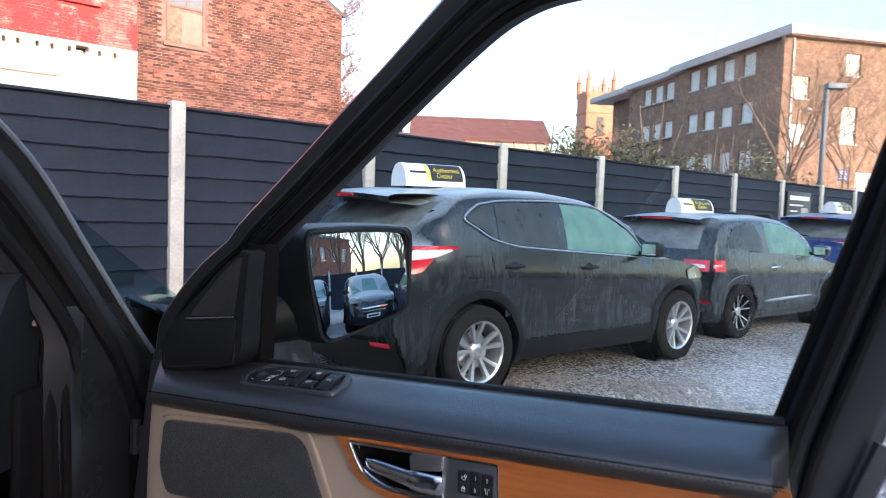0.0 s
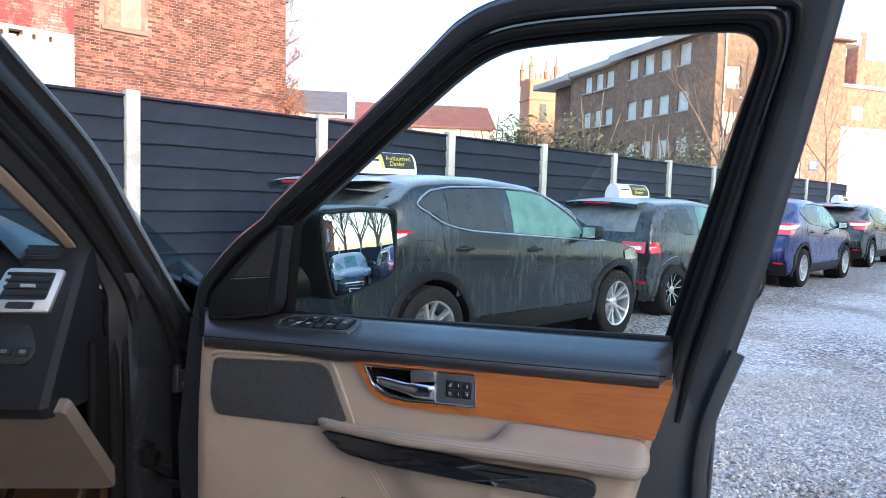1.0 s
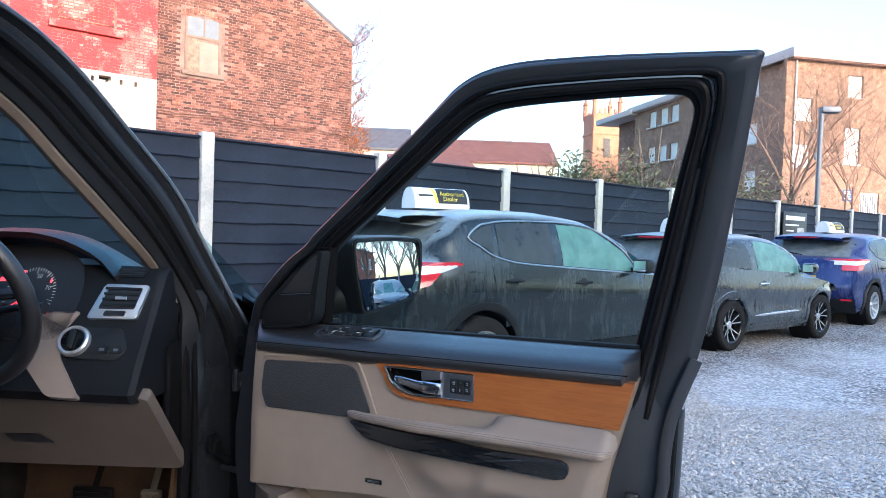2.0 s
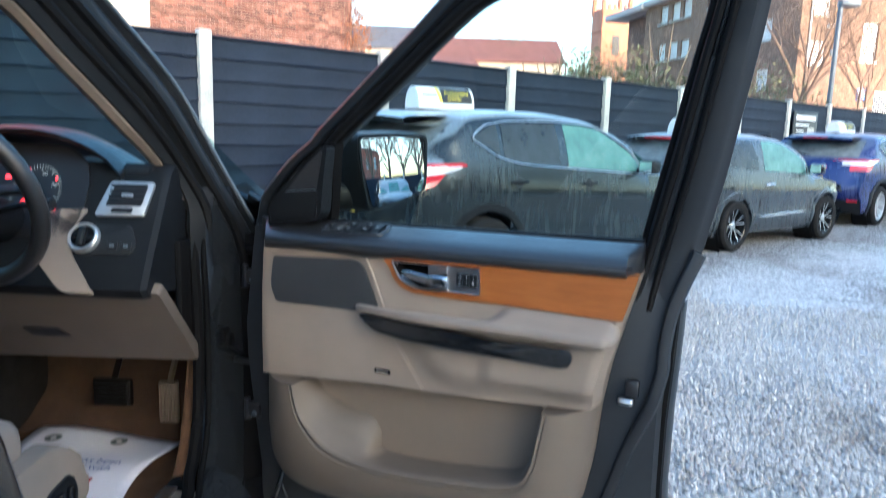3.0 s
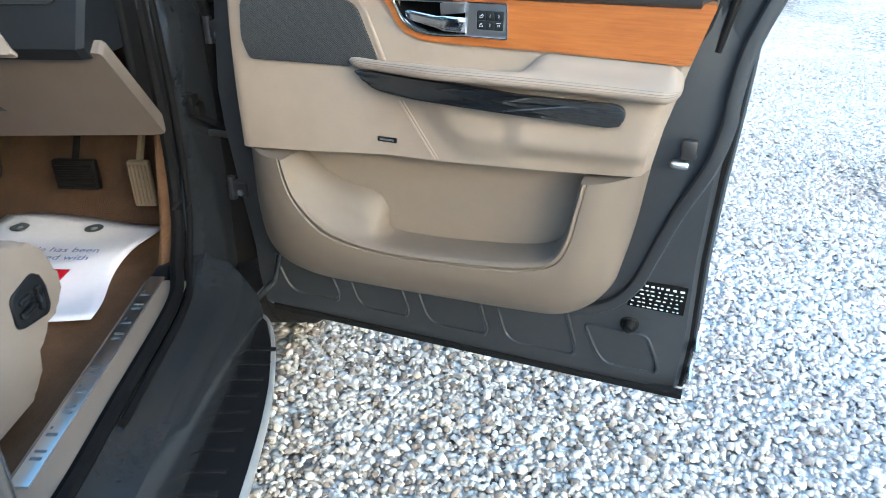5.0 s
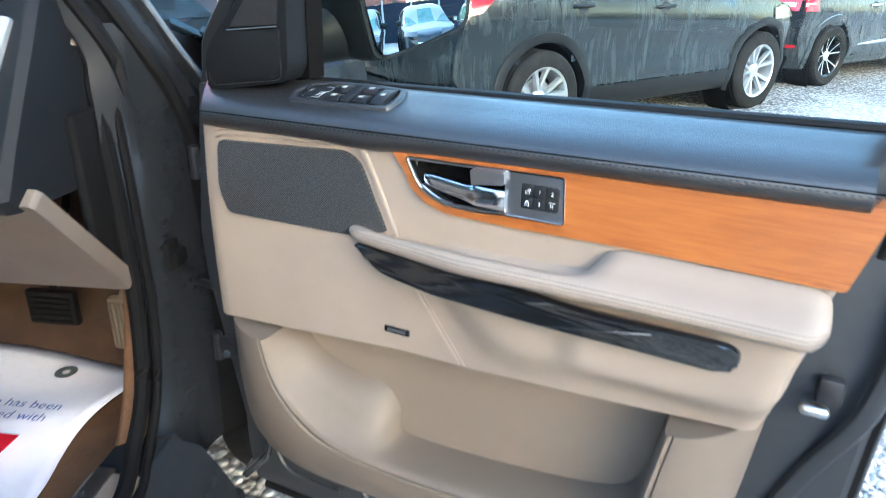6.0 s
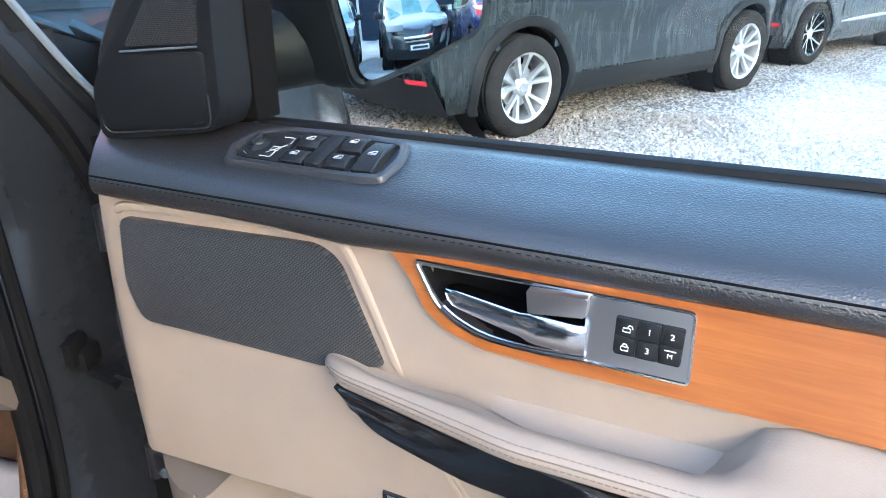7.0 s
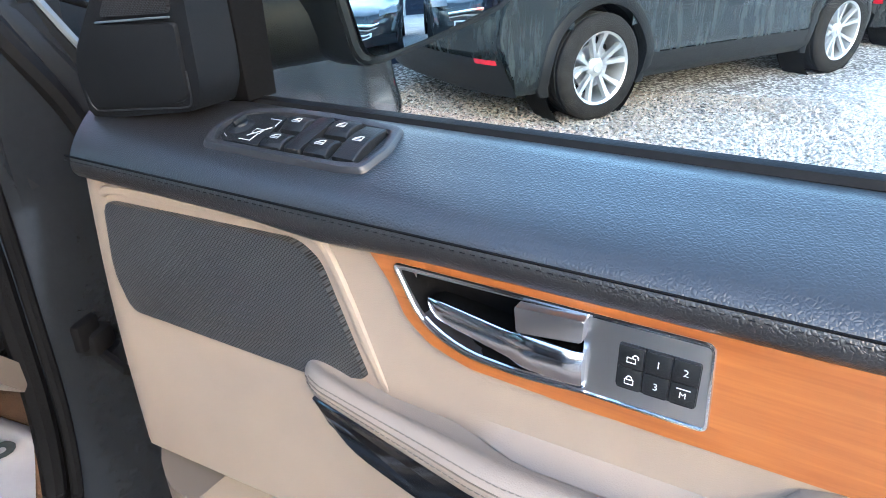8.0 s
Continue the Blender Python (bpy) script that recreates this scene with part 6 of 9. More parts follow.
door.matrix_basis = HOST_I @ DOOR_M

# pressed pockets along the foot of the door
for u0, u1, v0, v1 in ((0.085, 0.225, 0.352, 0.44), (0.262, 0.392, 0.35, 0.455), (0.425, 0.57, 0.348, 0.455), (0.60, 0.755, 0.346, 0.455), (0.79, 0.915, 0.344, 0.425)):
    pth = rounded([(u0 - 0.02, v1), (u0 + 0.012, v0 + 0.018), (u0 + 0.034, v0), (u1, v0 + 0.002), (u1 + 0.004, v0 + 0.02), (u1 - 0.026, v1)], [0.012, 0.015, 0.015, 0.01, 0.015, 0.012])
    bm = bmesh.new()
    tube(bm, [Vector((a, b, w_low(b) + 0.0005)) for a, b in pth], 0.0042, 6, True)
    dpart("pressed_rib", bm, DOOR_METAL)
# folded return beside the trim, down to the foot
pth = [(1.0, 1.08), (0.965, 0.98), (0.955, 0.9), (0.955, 0.86), (0.94, 0.79), (0.905, 0.70), (0.875, 0.60), (0.855, 0.54), (0.82, 0.49), (0.77, 0.462), (0.7, 0.452)]
bm = bmesh.new()
tube(bm, [Vector((p.x, p.y, w_low(p.y) + 0.004)) for p in smooth_path([Vector((a, b, 0)) for a, b in pth], 5)], 0.012, 8, flat=(1, 0.7))
dpart("inner_flange", bm, DOOR_METAL)
for off, r in ((0.004, 0.006), (0.0, 0.007)):
    bm = bmesh.new()
    tube(bm, [Vector((right_u(v) - 0.012 - off * 3, v, w_low(v) - 0.03 - off)) for v in np.linspace(0.31, 1.08, 22)], r, 6)
    dpart("edge_seal", bm, RUBBER)
bm = bmesh.new()
tube(bm, [Vector((u, bottom_v(u) + 0.008, -0.14)) for u in np.linspace(0.05, 0.97, 20)], 0.011, 6)
dpart("foot_seal", bm, RUBBER)
for v in (0.985, 0.405, 0.34):
    dpart("paint_chip", boxed((right_u(v) - 0.006, v, -0.195), (right_u(v) + 0.003, v + 0.02, -0.12), 0.003), CHROME)
dpart("door_latch", boxed((0.88, 0.789, -0.078), (0.91, 0.803, -0.062), 0.006, 3), STEEL, "bare steel door latch")
dpart("latch_slot", boxed((0.893, 0.806, -0.08), (0.918, 0.838, -0.064), 0.005), BLACK)
bm = bmesh.new()
lathe(bm, [(0.0, 0.022), (0.007, 0.022), (0.011, 0.016), (0.012, 0.004), (0.019, 0.0), (0.02, -0.01)], 16, Matrix.Translation((0.853, 0.444, w_low(0.444))))
dpart("stop_buffer", bm, RUBBER)
lab = dpart("tyre_label", boxed((0.845, 0.492, w_low(0.52) + 0.001), (0.945, 0.55, w_low(0.52) + 0.004), 0.001), SEAL_BLACK, "black tyre-pressure label with white print")
bm = bmesh.new()
rng = random.Random(8)
for r in range(6):
    u = 0.85 + (0.022 if r == 5 else 0)
    while u < 0.936:
        l = rng.uniform(0.003, 0.008)
        box(bm, (u, 0.4955 + r * 0.0086, w_low(0.52) + 0.004), (min(u + l, 0.941), 0.4975 + r * 0.0086 + (0.0018 if r == 5 else 0), w_low(0.52) + 0.0046))
        u += l + rng.uniform(0.003, 0.008)
dpart("lettering_bar", bm, WHITE, parent=lab)

# ---- trim: beige upper panel, taupe lower panel with the map pocket
TRIM_L = [(0.116, 1.04), (0.112, 0.94), (0.11, 0.845), (0.108, 0.745)]


def lerp(a, b, t):
    return a + (b - a) * t


def trim_left(v):
    return float(np.interp(v, [0.46, 0.48, 0.53, 0.61, 0.73, 0.85, 0.94, 1.04], [0.24, 0.165, 0.122, 0.108, 0.108, 0.110, 0.112, 0.116]))


def trim_right(v):
    return float(np.interp(v, [0.478, 0.49, 0.52, 0.565, 0.665, 0.78, 0.866, 0.958, 1.05], [0.70, 0.742, 0.79, 0.819, 0.84, 0.852, 0.866, 0.889, 0.913]))


def seam_v(u):
    return float(np.interp(u, [0.1, 0.25, 0.42, 0.517, 0.665, 0.86], [0.741, 0.752, 0.768, 0.769, 0.777, 0.79]))


def base_w(u, v):
    """The trim's face: nearly flat above, swelling under the armrest, falling off to the edges."""
    el = min(1, (u - trim_left(v)) / 0.02)
    er = min(1, (trim_right(v) - u) / 0.022)
    e = max(0.0, min(el, er))
    edge = -0.05 * (1 - math.sqrt(max(0, 1 - (1 - e) ** 2)))
    swell = 0.0
    if v < 0.93:
        k = min(1, max(0, (u - (0.47 + 0.55 * max(0, 0.87 - v))) / 0.07)) * min(1, max(0, (v - seam_v(u)) / 0.06))
        swell = 0.018 * k * k * (3 - 2 * k)
        k2 = min(1, max(0, (u - 0.635) / 0.02)) * min(1, max(0, (v - 0.805) / 0.025))
        swell += 0.009 * k2 * k2 * (3 - 2 * k2)
    return -0.008 + edge + swell + 0.004 * math.sin((v - 0.75) * 10)


bm = bmesh.new()
rows = []
nu, nv = 60, 34
for j in range(nv + 1):
    row = []
    for i in range(nu + 1):
        q = i / nu
        vb = lambda u: seam_v(u) + 0.0015
        u0, u1 = trim_left(0.75 + 0.29 * j / nv), trim_right(0.79 + 0.25 * j / nv)
        qq = q + 0.02 * math.sin(2 * math.pi * q) * -1
        u = lerp(u0, u1, qq)
        v = lerp(vb(u), 1.042, j / nv)
        row.append(Vector((u, v, base_w(u, v))))
    rows.append(row)
grid(bm, rows)
bmesh.ops.delete(bm, geom=[f for f in bm.faces if 0.455 < f.calc_center_median().x < 0.566 and 0.979 < f.calc_center_median().y < 1.03], context="FACES")
upper = dpart("upper_panel", bm, LEATHER_BEIGE, "beige stitched leather upper panel")
bm = bmesh.new()
loop = rows[0] + [r[-1] for r in rows[1:]] + rows[-1][-2::-1] + [r[0] for r in rows[-2:0:-1]]
grid(bm, [loop + [loop[0]], [Vector((p.x, p.y, -0.09)) for p in loop + [loop[0]]]])
dpart("panel_edge", bm, VINYL)

# lower panel: its back wall, then the pocket's front wall
LIP = [(0.222, 0.742), (0.232, 0.70), (0.245, 0.672), (0.272, 0.642), (0.31, 0.617), (0.362, 0.603), (0.43, 0.598), (0.5, 0.600), (0.6, 0.608), (0.68, 0.62), (0.722, 0.638), (0.742, 0.675), (0.752, 0.73), (0.76, 0.778)]


def low_w(u, v):
    e = max(0.0, min(1, min((u - trim_left(v)) / 0.02, (trim_right(v) - u) / 0.022, (v - trim_bottom(u)) / 0.022)))
    return -0.05 * (1 - math.sqrt(max(0, 1 - (1 - e) ** 2)))


def trim_bottom(u):
    return float(np.interp(u, [0.1, 0.115, 0.158, 0.232, 0.42, 0.615, 0.735, 0.79, 0.82, 0.85], [0.6, 0.532, 0.486, 0.466, 0.470, 0.478, 0.488, 0.52, 0.565, 0.7]))


bm = bmesh.new()
rows = []
for j in range(25):
    row = []
    for i in range(49):
        u = lerp(0.11, 0.85, i / 48)
        v = lerp(max(trim_bottom(u), 0.47), seam_v(u) - 0.0015, j / 24)
        u2 = min(max(u, trim_left(v)), trim_right(v))
        row.append(Vector((u2, v, -0.052 + low_w(u2, v) * 0.5)))
    rows.append(row)
grid(bm, rows)
lower = dpart("pocket_back", bm, VINYL, "taupe moulded lower panel")
bm = bmesh.new()
rows = []
lipf = smooth_path([Vector((a, b, 0)) for a, b in LIP], 5)
OUTER = [(0.108, 0.742), (0.107, 0.68), (0.107, 0.61), (0.115, 0.54), (0.135, 0.505), (0.165, 0.482), (0.232, 0.466), (0.33, 0.467), (0.42, 0.470), (0.53, 0.475), (0.615, 0.478), (0.70, 0.483), (0.735, 0.488), (0.765, 0.502), (0.79, 0.522), (0.819, 0.565), (0.83, 0.61), (0.84, 0.665), (0.846, 0.72), (0.853, 0.788)]
outf = smooth_path([Vector((a, b, 0)) for a, b in OUTER], 5)


def resample(pts, n):
    d = np.r_[0, np.cumsum([(b - a).length for a, b in zip(pts, pts[1:])])]
    t = np.linspace(0, d[-1], n)
    return [Vector((float(np.interp(x, d, [p.x for p in pts])), float(np.interp(x, d, [p.y for p in pts])), 0)) for x in t]


LI, OU = resample(lipf, 70), resample(outf, 70)
for i, (a, b) in enumerate(zip(LI, OU)):
    row = []
    q = i / 69
    inn = 0.42 * math.sin(math.pi * min(1, q / 0.36)) ** 0.8 * (1 if q < 0.3 else max(0, (0.36 - q) / 0.06)) if q < 0.36 else 0.0
    for f, w in ((-0.03 - inn, -0.0515), (-0.028 - inn * 0.85, -0.03), (-0.024 - inn * 0.45, -0.008), (-0.02, 0.012), (0.0, 0.021), (0.03, 0.024), (0.07, 0.022), (0.085, 0.0195), (0.10, 0.022), (0.25, 0.021), (0.42, 0.013), (0.58, 0.002), (0.75, -0.014), (0.88, -0.03), (0.95, -0.041), (1.0, -0.06), (1.0, -0.1)):
        p = a.lerp(b, f)
        row.append(Vector((p.x, min(p.y, seam_v(p.x) - 0.0015), w)))
    rows.append(row)
grid(bm, rows)
for r in (rows[0], rows[-1]):
    grid(bm, [r[3:], [Vector((p.x, p.y, -0.06)) for p in r[3:]]])
dpart("map_pocket", bm, TAUPE, "taupe moulded map pocket")
dpart("courtesy_lamp", boxed((0.572, 0.479, -0.085), (0.624, 0.4855, -0.056), 0.002), AMBER, "small lit amber courtesy lamp")
# long seams
for pts, r in (([(0.445, 0.868), (0.47, 0.83), (0.508, 0.772)], 0.0022), ([(0.452, 0.868), (0.477, 0.83), (0.515, 0.772)], 0.0016)):
    bm = bmesh.new()
    tube(bm, [Vector((p.x, p.y, base_w(p.x, p.y) - 0.0003)) for p in smooth_path([Vector((a, b, 0)) for a, b in pts], 5)], r, 5)
    dpart("seam", bm, LEATHER_BEIGE)
bd = dpart("audio_badge", boxed((0.403, 0.7925, -0.012), (0.439, 0.8015, base_w(0.42, 0.797) + 0.002), 0.001), PIANO, "small black maker's badge")
dpart("lettering_bar", boxed((0.408, 0.7955, base_w(0.42, 0.797) + 0.002), (0.434, 0.7985, base_w(0.42, 0.797) + 0.0024)), CHROME_DARK, parent=bd)

# speaker grille and its lip
SPK = rounded([(0.160, 1.011), (0.357, 1.022), (0.376, 1.011), (0.411, 0.931), (0.356, 0.917), (0.166, 0.913), (0.152, 0.945)], [0.008, 0.012, 0.012, 0.004, 0.004, 0.006, 0.02])
bm = bmesh.new()
prism(bm, SPK, -0.03, 0.0005, 0.0015, 2)
dpart("speaker_grille", bm, GRILLE, "dark perforated speaker grille")
lipp = [(0.152, 1.013), (0.17, 1.0215), (0.26, 1.0265), (0.355, 1.0315), (0.376, 1.026), (0.388, 1.008), (0.404, 0.972), (0.419, 0.936), (0.426, 0.921)]
bm = bmesh.new()
tube(bm, [Vector((p.x, p.y, -0.005)) for p in smooth_path([Vector((a, b, 0)) for a, b in lipp], 5)], [0.0015, 0.003] + [0.0042] * 34 + [0.004, 0.0035, 0.003, 0.002, 0.001], 8, flat=(1, 0.8))
dpart("speaker_lip", bm, LEATHER_BEIGE)

# wood strip
WD = [(0.419, 1.034), (0.436, 1.013), (0.446, 0.992), (0.462, 0.978), (0.49, 0.969), (0.56, 0.967), (0.7, 0.968), (0.885, 0.964), (0.889, 0.966), (0.911, 1.046), (0.7, 1.042), (0.5, 1.038)]
BZ = rounded([(0.441, 1.0285), (0.624, 1.0305), (0.627, 0.981), (0.562, 0.981), (0.528, 0.978), (0.486, 0.98), (0.459, 0.994)], [0.004, 0.004, 0.004, 0.0, 0.02, 0.03, 0.02])
CUP = rounded([(0.4445, 1.0265), (0.5605, 1.0285), (0.5625, 0.9835), (0.528, 0.9805), (0.49, 0.9825), (0.462, 0.996)], [0.003, 0.002, 0.002, 0.02, 0.03, 0.02])
bm = bmesh.new()
ring_plate(bm, rounded(WD, 0.006), CUP, -0.03, 0.001)
dpart("wood_strip", bm, WOOD, "glossy cherry wood trim strip")

# release handle: bezel, cup, lever, catch
bm = bmesh.new()
ring_plate(bm, BZ, [(x + 0.0006 * (1 if x < 0.5 else -1), y + 0.0006 * (1 if y < 1.0 else -1)) for x, y in CUP], -0.02, 0.0035)
hnd = dpart("release_bezel", bm, CHROME_DARK, "dark polished chrome release bezel")
bm = bmesh.new()
tube(bm, [Vector((a, b, 0.0034)) for a, b in BZ], 0.0013, 6, True)
dpart("bezel_rim", bm, CHROME, parent=hnd)
bm = bmesh.new()
dish(bm, CUP, [(0.0006, 0.003), (0.0008, -0.006), (0.002, -0.018), (0.006, -0.024), (0.012, -0.026)])
dpart("release_cup", bm, SEAL_BLACK, "deep black recess", hnd)
bm = bmesh.new()
low = [p for p in CUP if p[1] < 1.0]
tube(bm, [Vector((a, b + 0.0012, 0.0046)) for a, b in low], 0.0012, 6)
dpart("cup_rim", bm, CHROME, "bright inner rim", hnd)
# lever: a slim bar that thickens to a block under the catch
bm = bmesh.new()
st = []
for q in np.linspace(0, 1, 17):
    u = lerp(0.464, 0.5625, q)
    top = float(np.interp(q, [0, 0.08, 0.56, 0.64, 1.0], [1.0115, 1.0128, 1.0075, 1.0095, 1.0085]))
    bot = float(np.interp(q, [0, 0.08, 0.56, 0.64, 1.0], [1.0030, 0.9985, 0.9885, 0.9862, 0.9858]))
    d = float(np.interp(q, [0, 0.06, 0.56, 0.66, 0.96, 1.0], [0.003, 0.006, 0.0085, 0.0115, 0.0118, 0.0100]))
    c, hh_ = (top + bot) / 2, (top - bot) / 2
    st.append([Vector((u, c + hh_ * y, d * z)) for y, z in ((-1, -1.2), (-1, 0.55), (-0.9, 0.72), (-0.82, 0.76), (0.35, 1.0), (0.48, 1.0), (0.9, 0.9), (1, 0.78), (1, -1.2))])
sweep(bm, st, True)
dpart("release_lever", bm, CHROME, "slim chrome release lever", hnd)
bm = bmesh.new()
prism(bm, rounded([(0.5245, 1.0105), (0.5615, 1.0155), (0.5625, 1.0298), (0.5235, 1.0272)], 0.0012), 0.0036, 0.011, 0.0018, 2, None, lambda u, v: 0.10 * (v - 1.02))
dpart("lock_catch", bm, SATIN, "satin lock catch", hnd)
SWB = rounded([(0.5795, 0.9925), (0.6205, 0.9925), (0.6205, 1.0195), (0.5795, 1.0195)], 0.002)
bm = bmesh.new()
prism(bm, SWB, 0.002, 0.0042, 0.0006, 1)
swb = dpart("memory_panel", bm, BLACK, "black memory key panel", hnd)
bw, bh = 0.0128, 0.0126
for c in range(3):
    for r in range(2):
        u0, v0 = 0.5803 + c * 0.0135, 0.9932 + r * 0.0132
        bm = bmesh.new()
        prism(bm, rounded([(u0, v0), (u0 + bw, v0), (u0 + bw, v0 + bh), (u0, v0 + bh)], 0.001), 0.0036, 0.0058, 0.0007, 2)
        k = dpart("memory_key", bm, PLASTIC, parent=hnd)
        body = {(1, 1): "1", (2, 1): "2", (1, 0): "3", (2, 0): "M"}.get((c, r))
        if body:
            t = text_mesh(body, 0.0058 if body != "M" else 0.0048)
            for v in t.verts:
                v.co = Vector((u0 + bw / 2 + v.co.x, v0 + bh / 2 + v.co.y, 0.0061))
            t_ob = part("lettering", t, WHITE, door)
            if body == "M":
                part("lettering", boxed((u0 + 0.003, v0 + 0.0098, 0.0058), (u0 + bw - 0.003, v0 + 0.0102, 0.0062)), WHITE, door)
        else:
            bm = bmesh.new()
            tube(bm, [Vector((a, b, 0.006)) for a, b in ((u0 + 0.0042, v0 + 0.0035), (u0 + 0.0086, v0 + 0.0035), (u0 + 0.0086, v0 + 0.0062), (u0 + 0.0042, v0 + 0.0062))], 0.0003, 4, True)
            arc = [Vector((u0 + 0.0064 + 0.0015 * math.cos(a) + (0.002 if r else 0), v0 + 0.0064 + 0.002 * math.sin(a), 0.006)) for a in np.linspace(-0.1, math.pi, 9)]
            tube(bm, arc, 0.0003, 4)
            part("lock_symbol", bm, WHITE, door)

# armrest roll, pull and cup
def smooth_step(x):
    x = min(1.0, max(0.0, x))
    return x * x * (3 - 2 * x)


bm = bmesh.new()
st = []
for q in [0, 0.002, 0.006, 0.012, 0.02, 0.03, 0.042, 0.056, 0.07] + list(np.linspace(0.1, 0.93, 26)) + [0.95, 0.962, 0.974, 0.984, 0.992, 0.997, 1]:
    u = lerp(0.362, 0.884, q)
    v = 0.9285 + 0.003 * math.sin(q * 3.1) + 0.002 * q
    tip = min(1, math.sqrt(max(0, 1 - (1 - min(1, q / 0.07)) ** 2)) + 0.02)
    end = min(1, math.sqrt(max(0, 1 - (1 - min(1, (1 - q) / 0.05)) ** 2)) + 0.02)
    k = tip * end
    wo = lerp(0.022, 0.056, min(1, q / 0.32)) * k
    hh_ = lerp(0.0085, 0.0125, min(1, q / 0.25)) * k
    top = 0.020 * smooth_step((q - 0.545) / 0.075) * k
    tr = (1 - smooth_step((q - 0.53) / 0.075)) * min(1, q / 0.12)
    st.append([Vector((u, v - hh_, -0.02)), Vector((u, v - hh_ * 1.0, wo * 0.55)), Vector((u, v - hh_ * 0.8, wo * 0.86)), Vector((u, v - hh_ * 0.25, wo)), Vector((u, v + hh_ * 0.35, wo * 0.96)), Vector((u, v + hh_ * 0.8, wo * 0.8)),
               Vector((u, v + hh_ * lerp(1.0, 0.62, tr) + top * 0.15, wo * lerp(0.5, 0.6, tr))), Vector((u, v + hh_ * lerp(0.9, -0.7, tr) + top * 0.6, wo * lerp(0.2, 0.4, tr))), Vector((u, v + hh_ * lerp(0.9, -0.9, tr) + top, lerp(0.002, 0.006, tr) * k)), Vector((u, v + hh_ * lerp(0.9, -0.9, tr) + top, -0.02))])
sweep(bm, st, True)
arm = dpart("armrest", bm, LEATHER_BEIGE, "padded beige leather armrest")
arm.data.set_sharp_from_angle(angle=radians(75))
bm = bmesh.new()
LEN = [0.0]
for a, b in zip(st, st[1:]):
    LEN.append(LEN[-1] + (b[3] - a[3]).length)


def on_roll(d, f):
    """A point on the face of the roll, d along it and f from its nose upwards."""
    k = min(max(int(np.searchsorted(LEN, d)) - 1, 0), len(st) - 2)
    q = (d - LEN[k]) / max(1e-6, LEN[k + 1] - LEN[k])
    j = 3 + int(f)
    p = st[k][j].lerp(st[k][j + 1], f % 1).lerp(st[k + 1][j].lerp(st[k + 1][j + 1], f % 1), q)
    return p + Vector((0, 0.0002, 0.0003))


for f in (0.45, 1.4):
    d = 0.025
    while d < LEN[-1] - 0.03:
        tube(bm, [on_roll(d, f), on_roll(d + 0.0017, f) + Vector((0, 0, 0.0003)), on_roll(d + 0.0034, f)], 0.0005, 4)
        d += 0.0046
dpart("stitching", bm, TAUPE, "double row of taupe stitches")
bm = bmesh.new()
tube(bm, [on_roll(d, 0.9) for d in np.linspace(0.02, LEN[-1] - 0.025, 60)], 0.0005, 5)
dpart("seam", bm, TAUPE)
PULL = smooth_path([Vector((a, b, 0)) for a, b in ((0.385, 0.917), (0.396, 0.904), (0.42, 0.891), (0.47, 0.887), (0.527, 0.885), (0.645, 0.881), (0.74, 0.879), (0.795, 0.878), (0.81, 0.885), (0.816, 0.902), (0.808, 0.914), (0.78, 0.917), (0.65, 0.914), (0.52, 0.917))], 4, True)
bm = bmesh.new()
prism(bm, [(p.x, p.y) for p in PULL], -0.01, 0.0, 0.004, 3, None, lambda u, v: float(np.interp(u, [0.38, 0.5, 0.82], [0.02, 0.042, 0.046])) + 0.5 * (v - 0.884) * float(np.interp(u, [0.6, 0.68], [0, 1])))
dpart("pull_insert", bm, PIANO, "glossy black pull insert")
# chrome sliver laid on as the slanting light streak of the glossy insert
bm = bmesh.new()
tube(bm, [Vector((lerp(0.63, 0.765, q), 0.8845 + 0.026 * q, 0.0475)) for q in np.linspace(0, 1, 8)], [0.0006, 0.0018, 0.002, 0.002, 0.002, 0.0018, 0.0015, 0.0006], 6)
dpart("pull_edge", bm, CHROME)

# black leather belt pad
PROF = [(1.024, -0.03), (1.0255, -0.003), (1.0295, 0.005), (1.035, 0.010), (1.041, 0.0112), (1.047, 0.0095), (1.052, 0.0055), (1.057, -0.001), (1.0615, -0.010), (1.0655, -0.021), (1.069, -0.034), (1.073, -0.05), (1.078, -0.067), (1.079, -0.085), (1.074, -0.093), (1.03, -0.095)]
bm = bmesh.new()
st = []
for q in np.linspace(0, 1, 44):
    e = math.sqrt(max(0.0, 1 - (1 - min(1, q / 0.015)) ** 2)) * math.sqrt(max(0.0, 1 - (1 - min(1, (1 - q) / 0.012)) ** 2))
    e = 0.4 + 0.6 * e
    row = []
    for v, w in PROF:
        u = lerp(float(np.interp(w, [-0.095, -0.05, 0.0, 0.016], [0.06, 0.085, 0.122, 0.132])), 0.908, q)
        dip = -0.004 * math.exp(-((u - 0.39) / 0.05) ** 2) if v < 1.05 else 0
        row.append(Vector((u, v + 0.014 * u + dip, -0.09 + (w + 0.09) * e)))
    st.append(row)
sweep(bm, st, True)
dpart("belt_pad", bm, LEATHER_BLACK, "padded black leather belt line")
bm = bmesh.new()
pts = [Vector((u, 1.0440 + 0.014 * u, 0.0106)) for u in np.linspace(0.14, 0.9, 240)]
for a, b in zip(pts[::2], pts[1::2]):
    tube(bm, [a, b], 0.0004, 4)
dpart("stitching", bm, RUBBER)
bm = bmesh.new()
tube(bm, [Vector((u, 1.0470 + 0.014 * u, 0.0093)) for u in np.linspace(0.14, 0.9, 60)], 0.0009, 6)
dpart("pad_seam", bm, SEAL_BLACK)

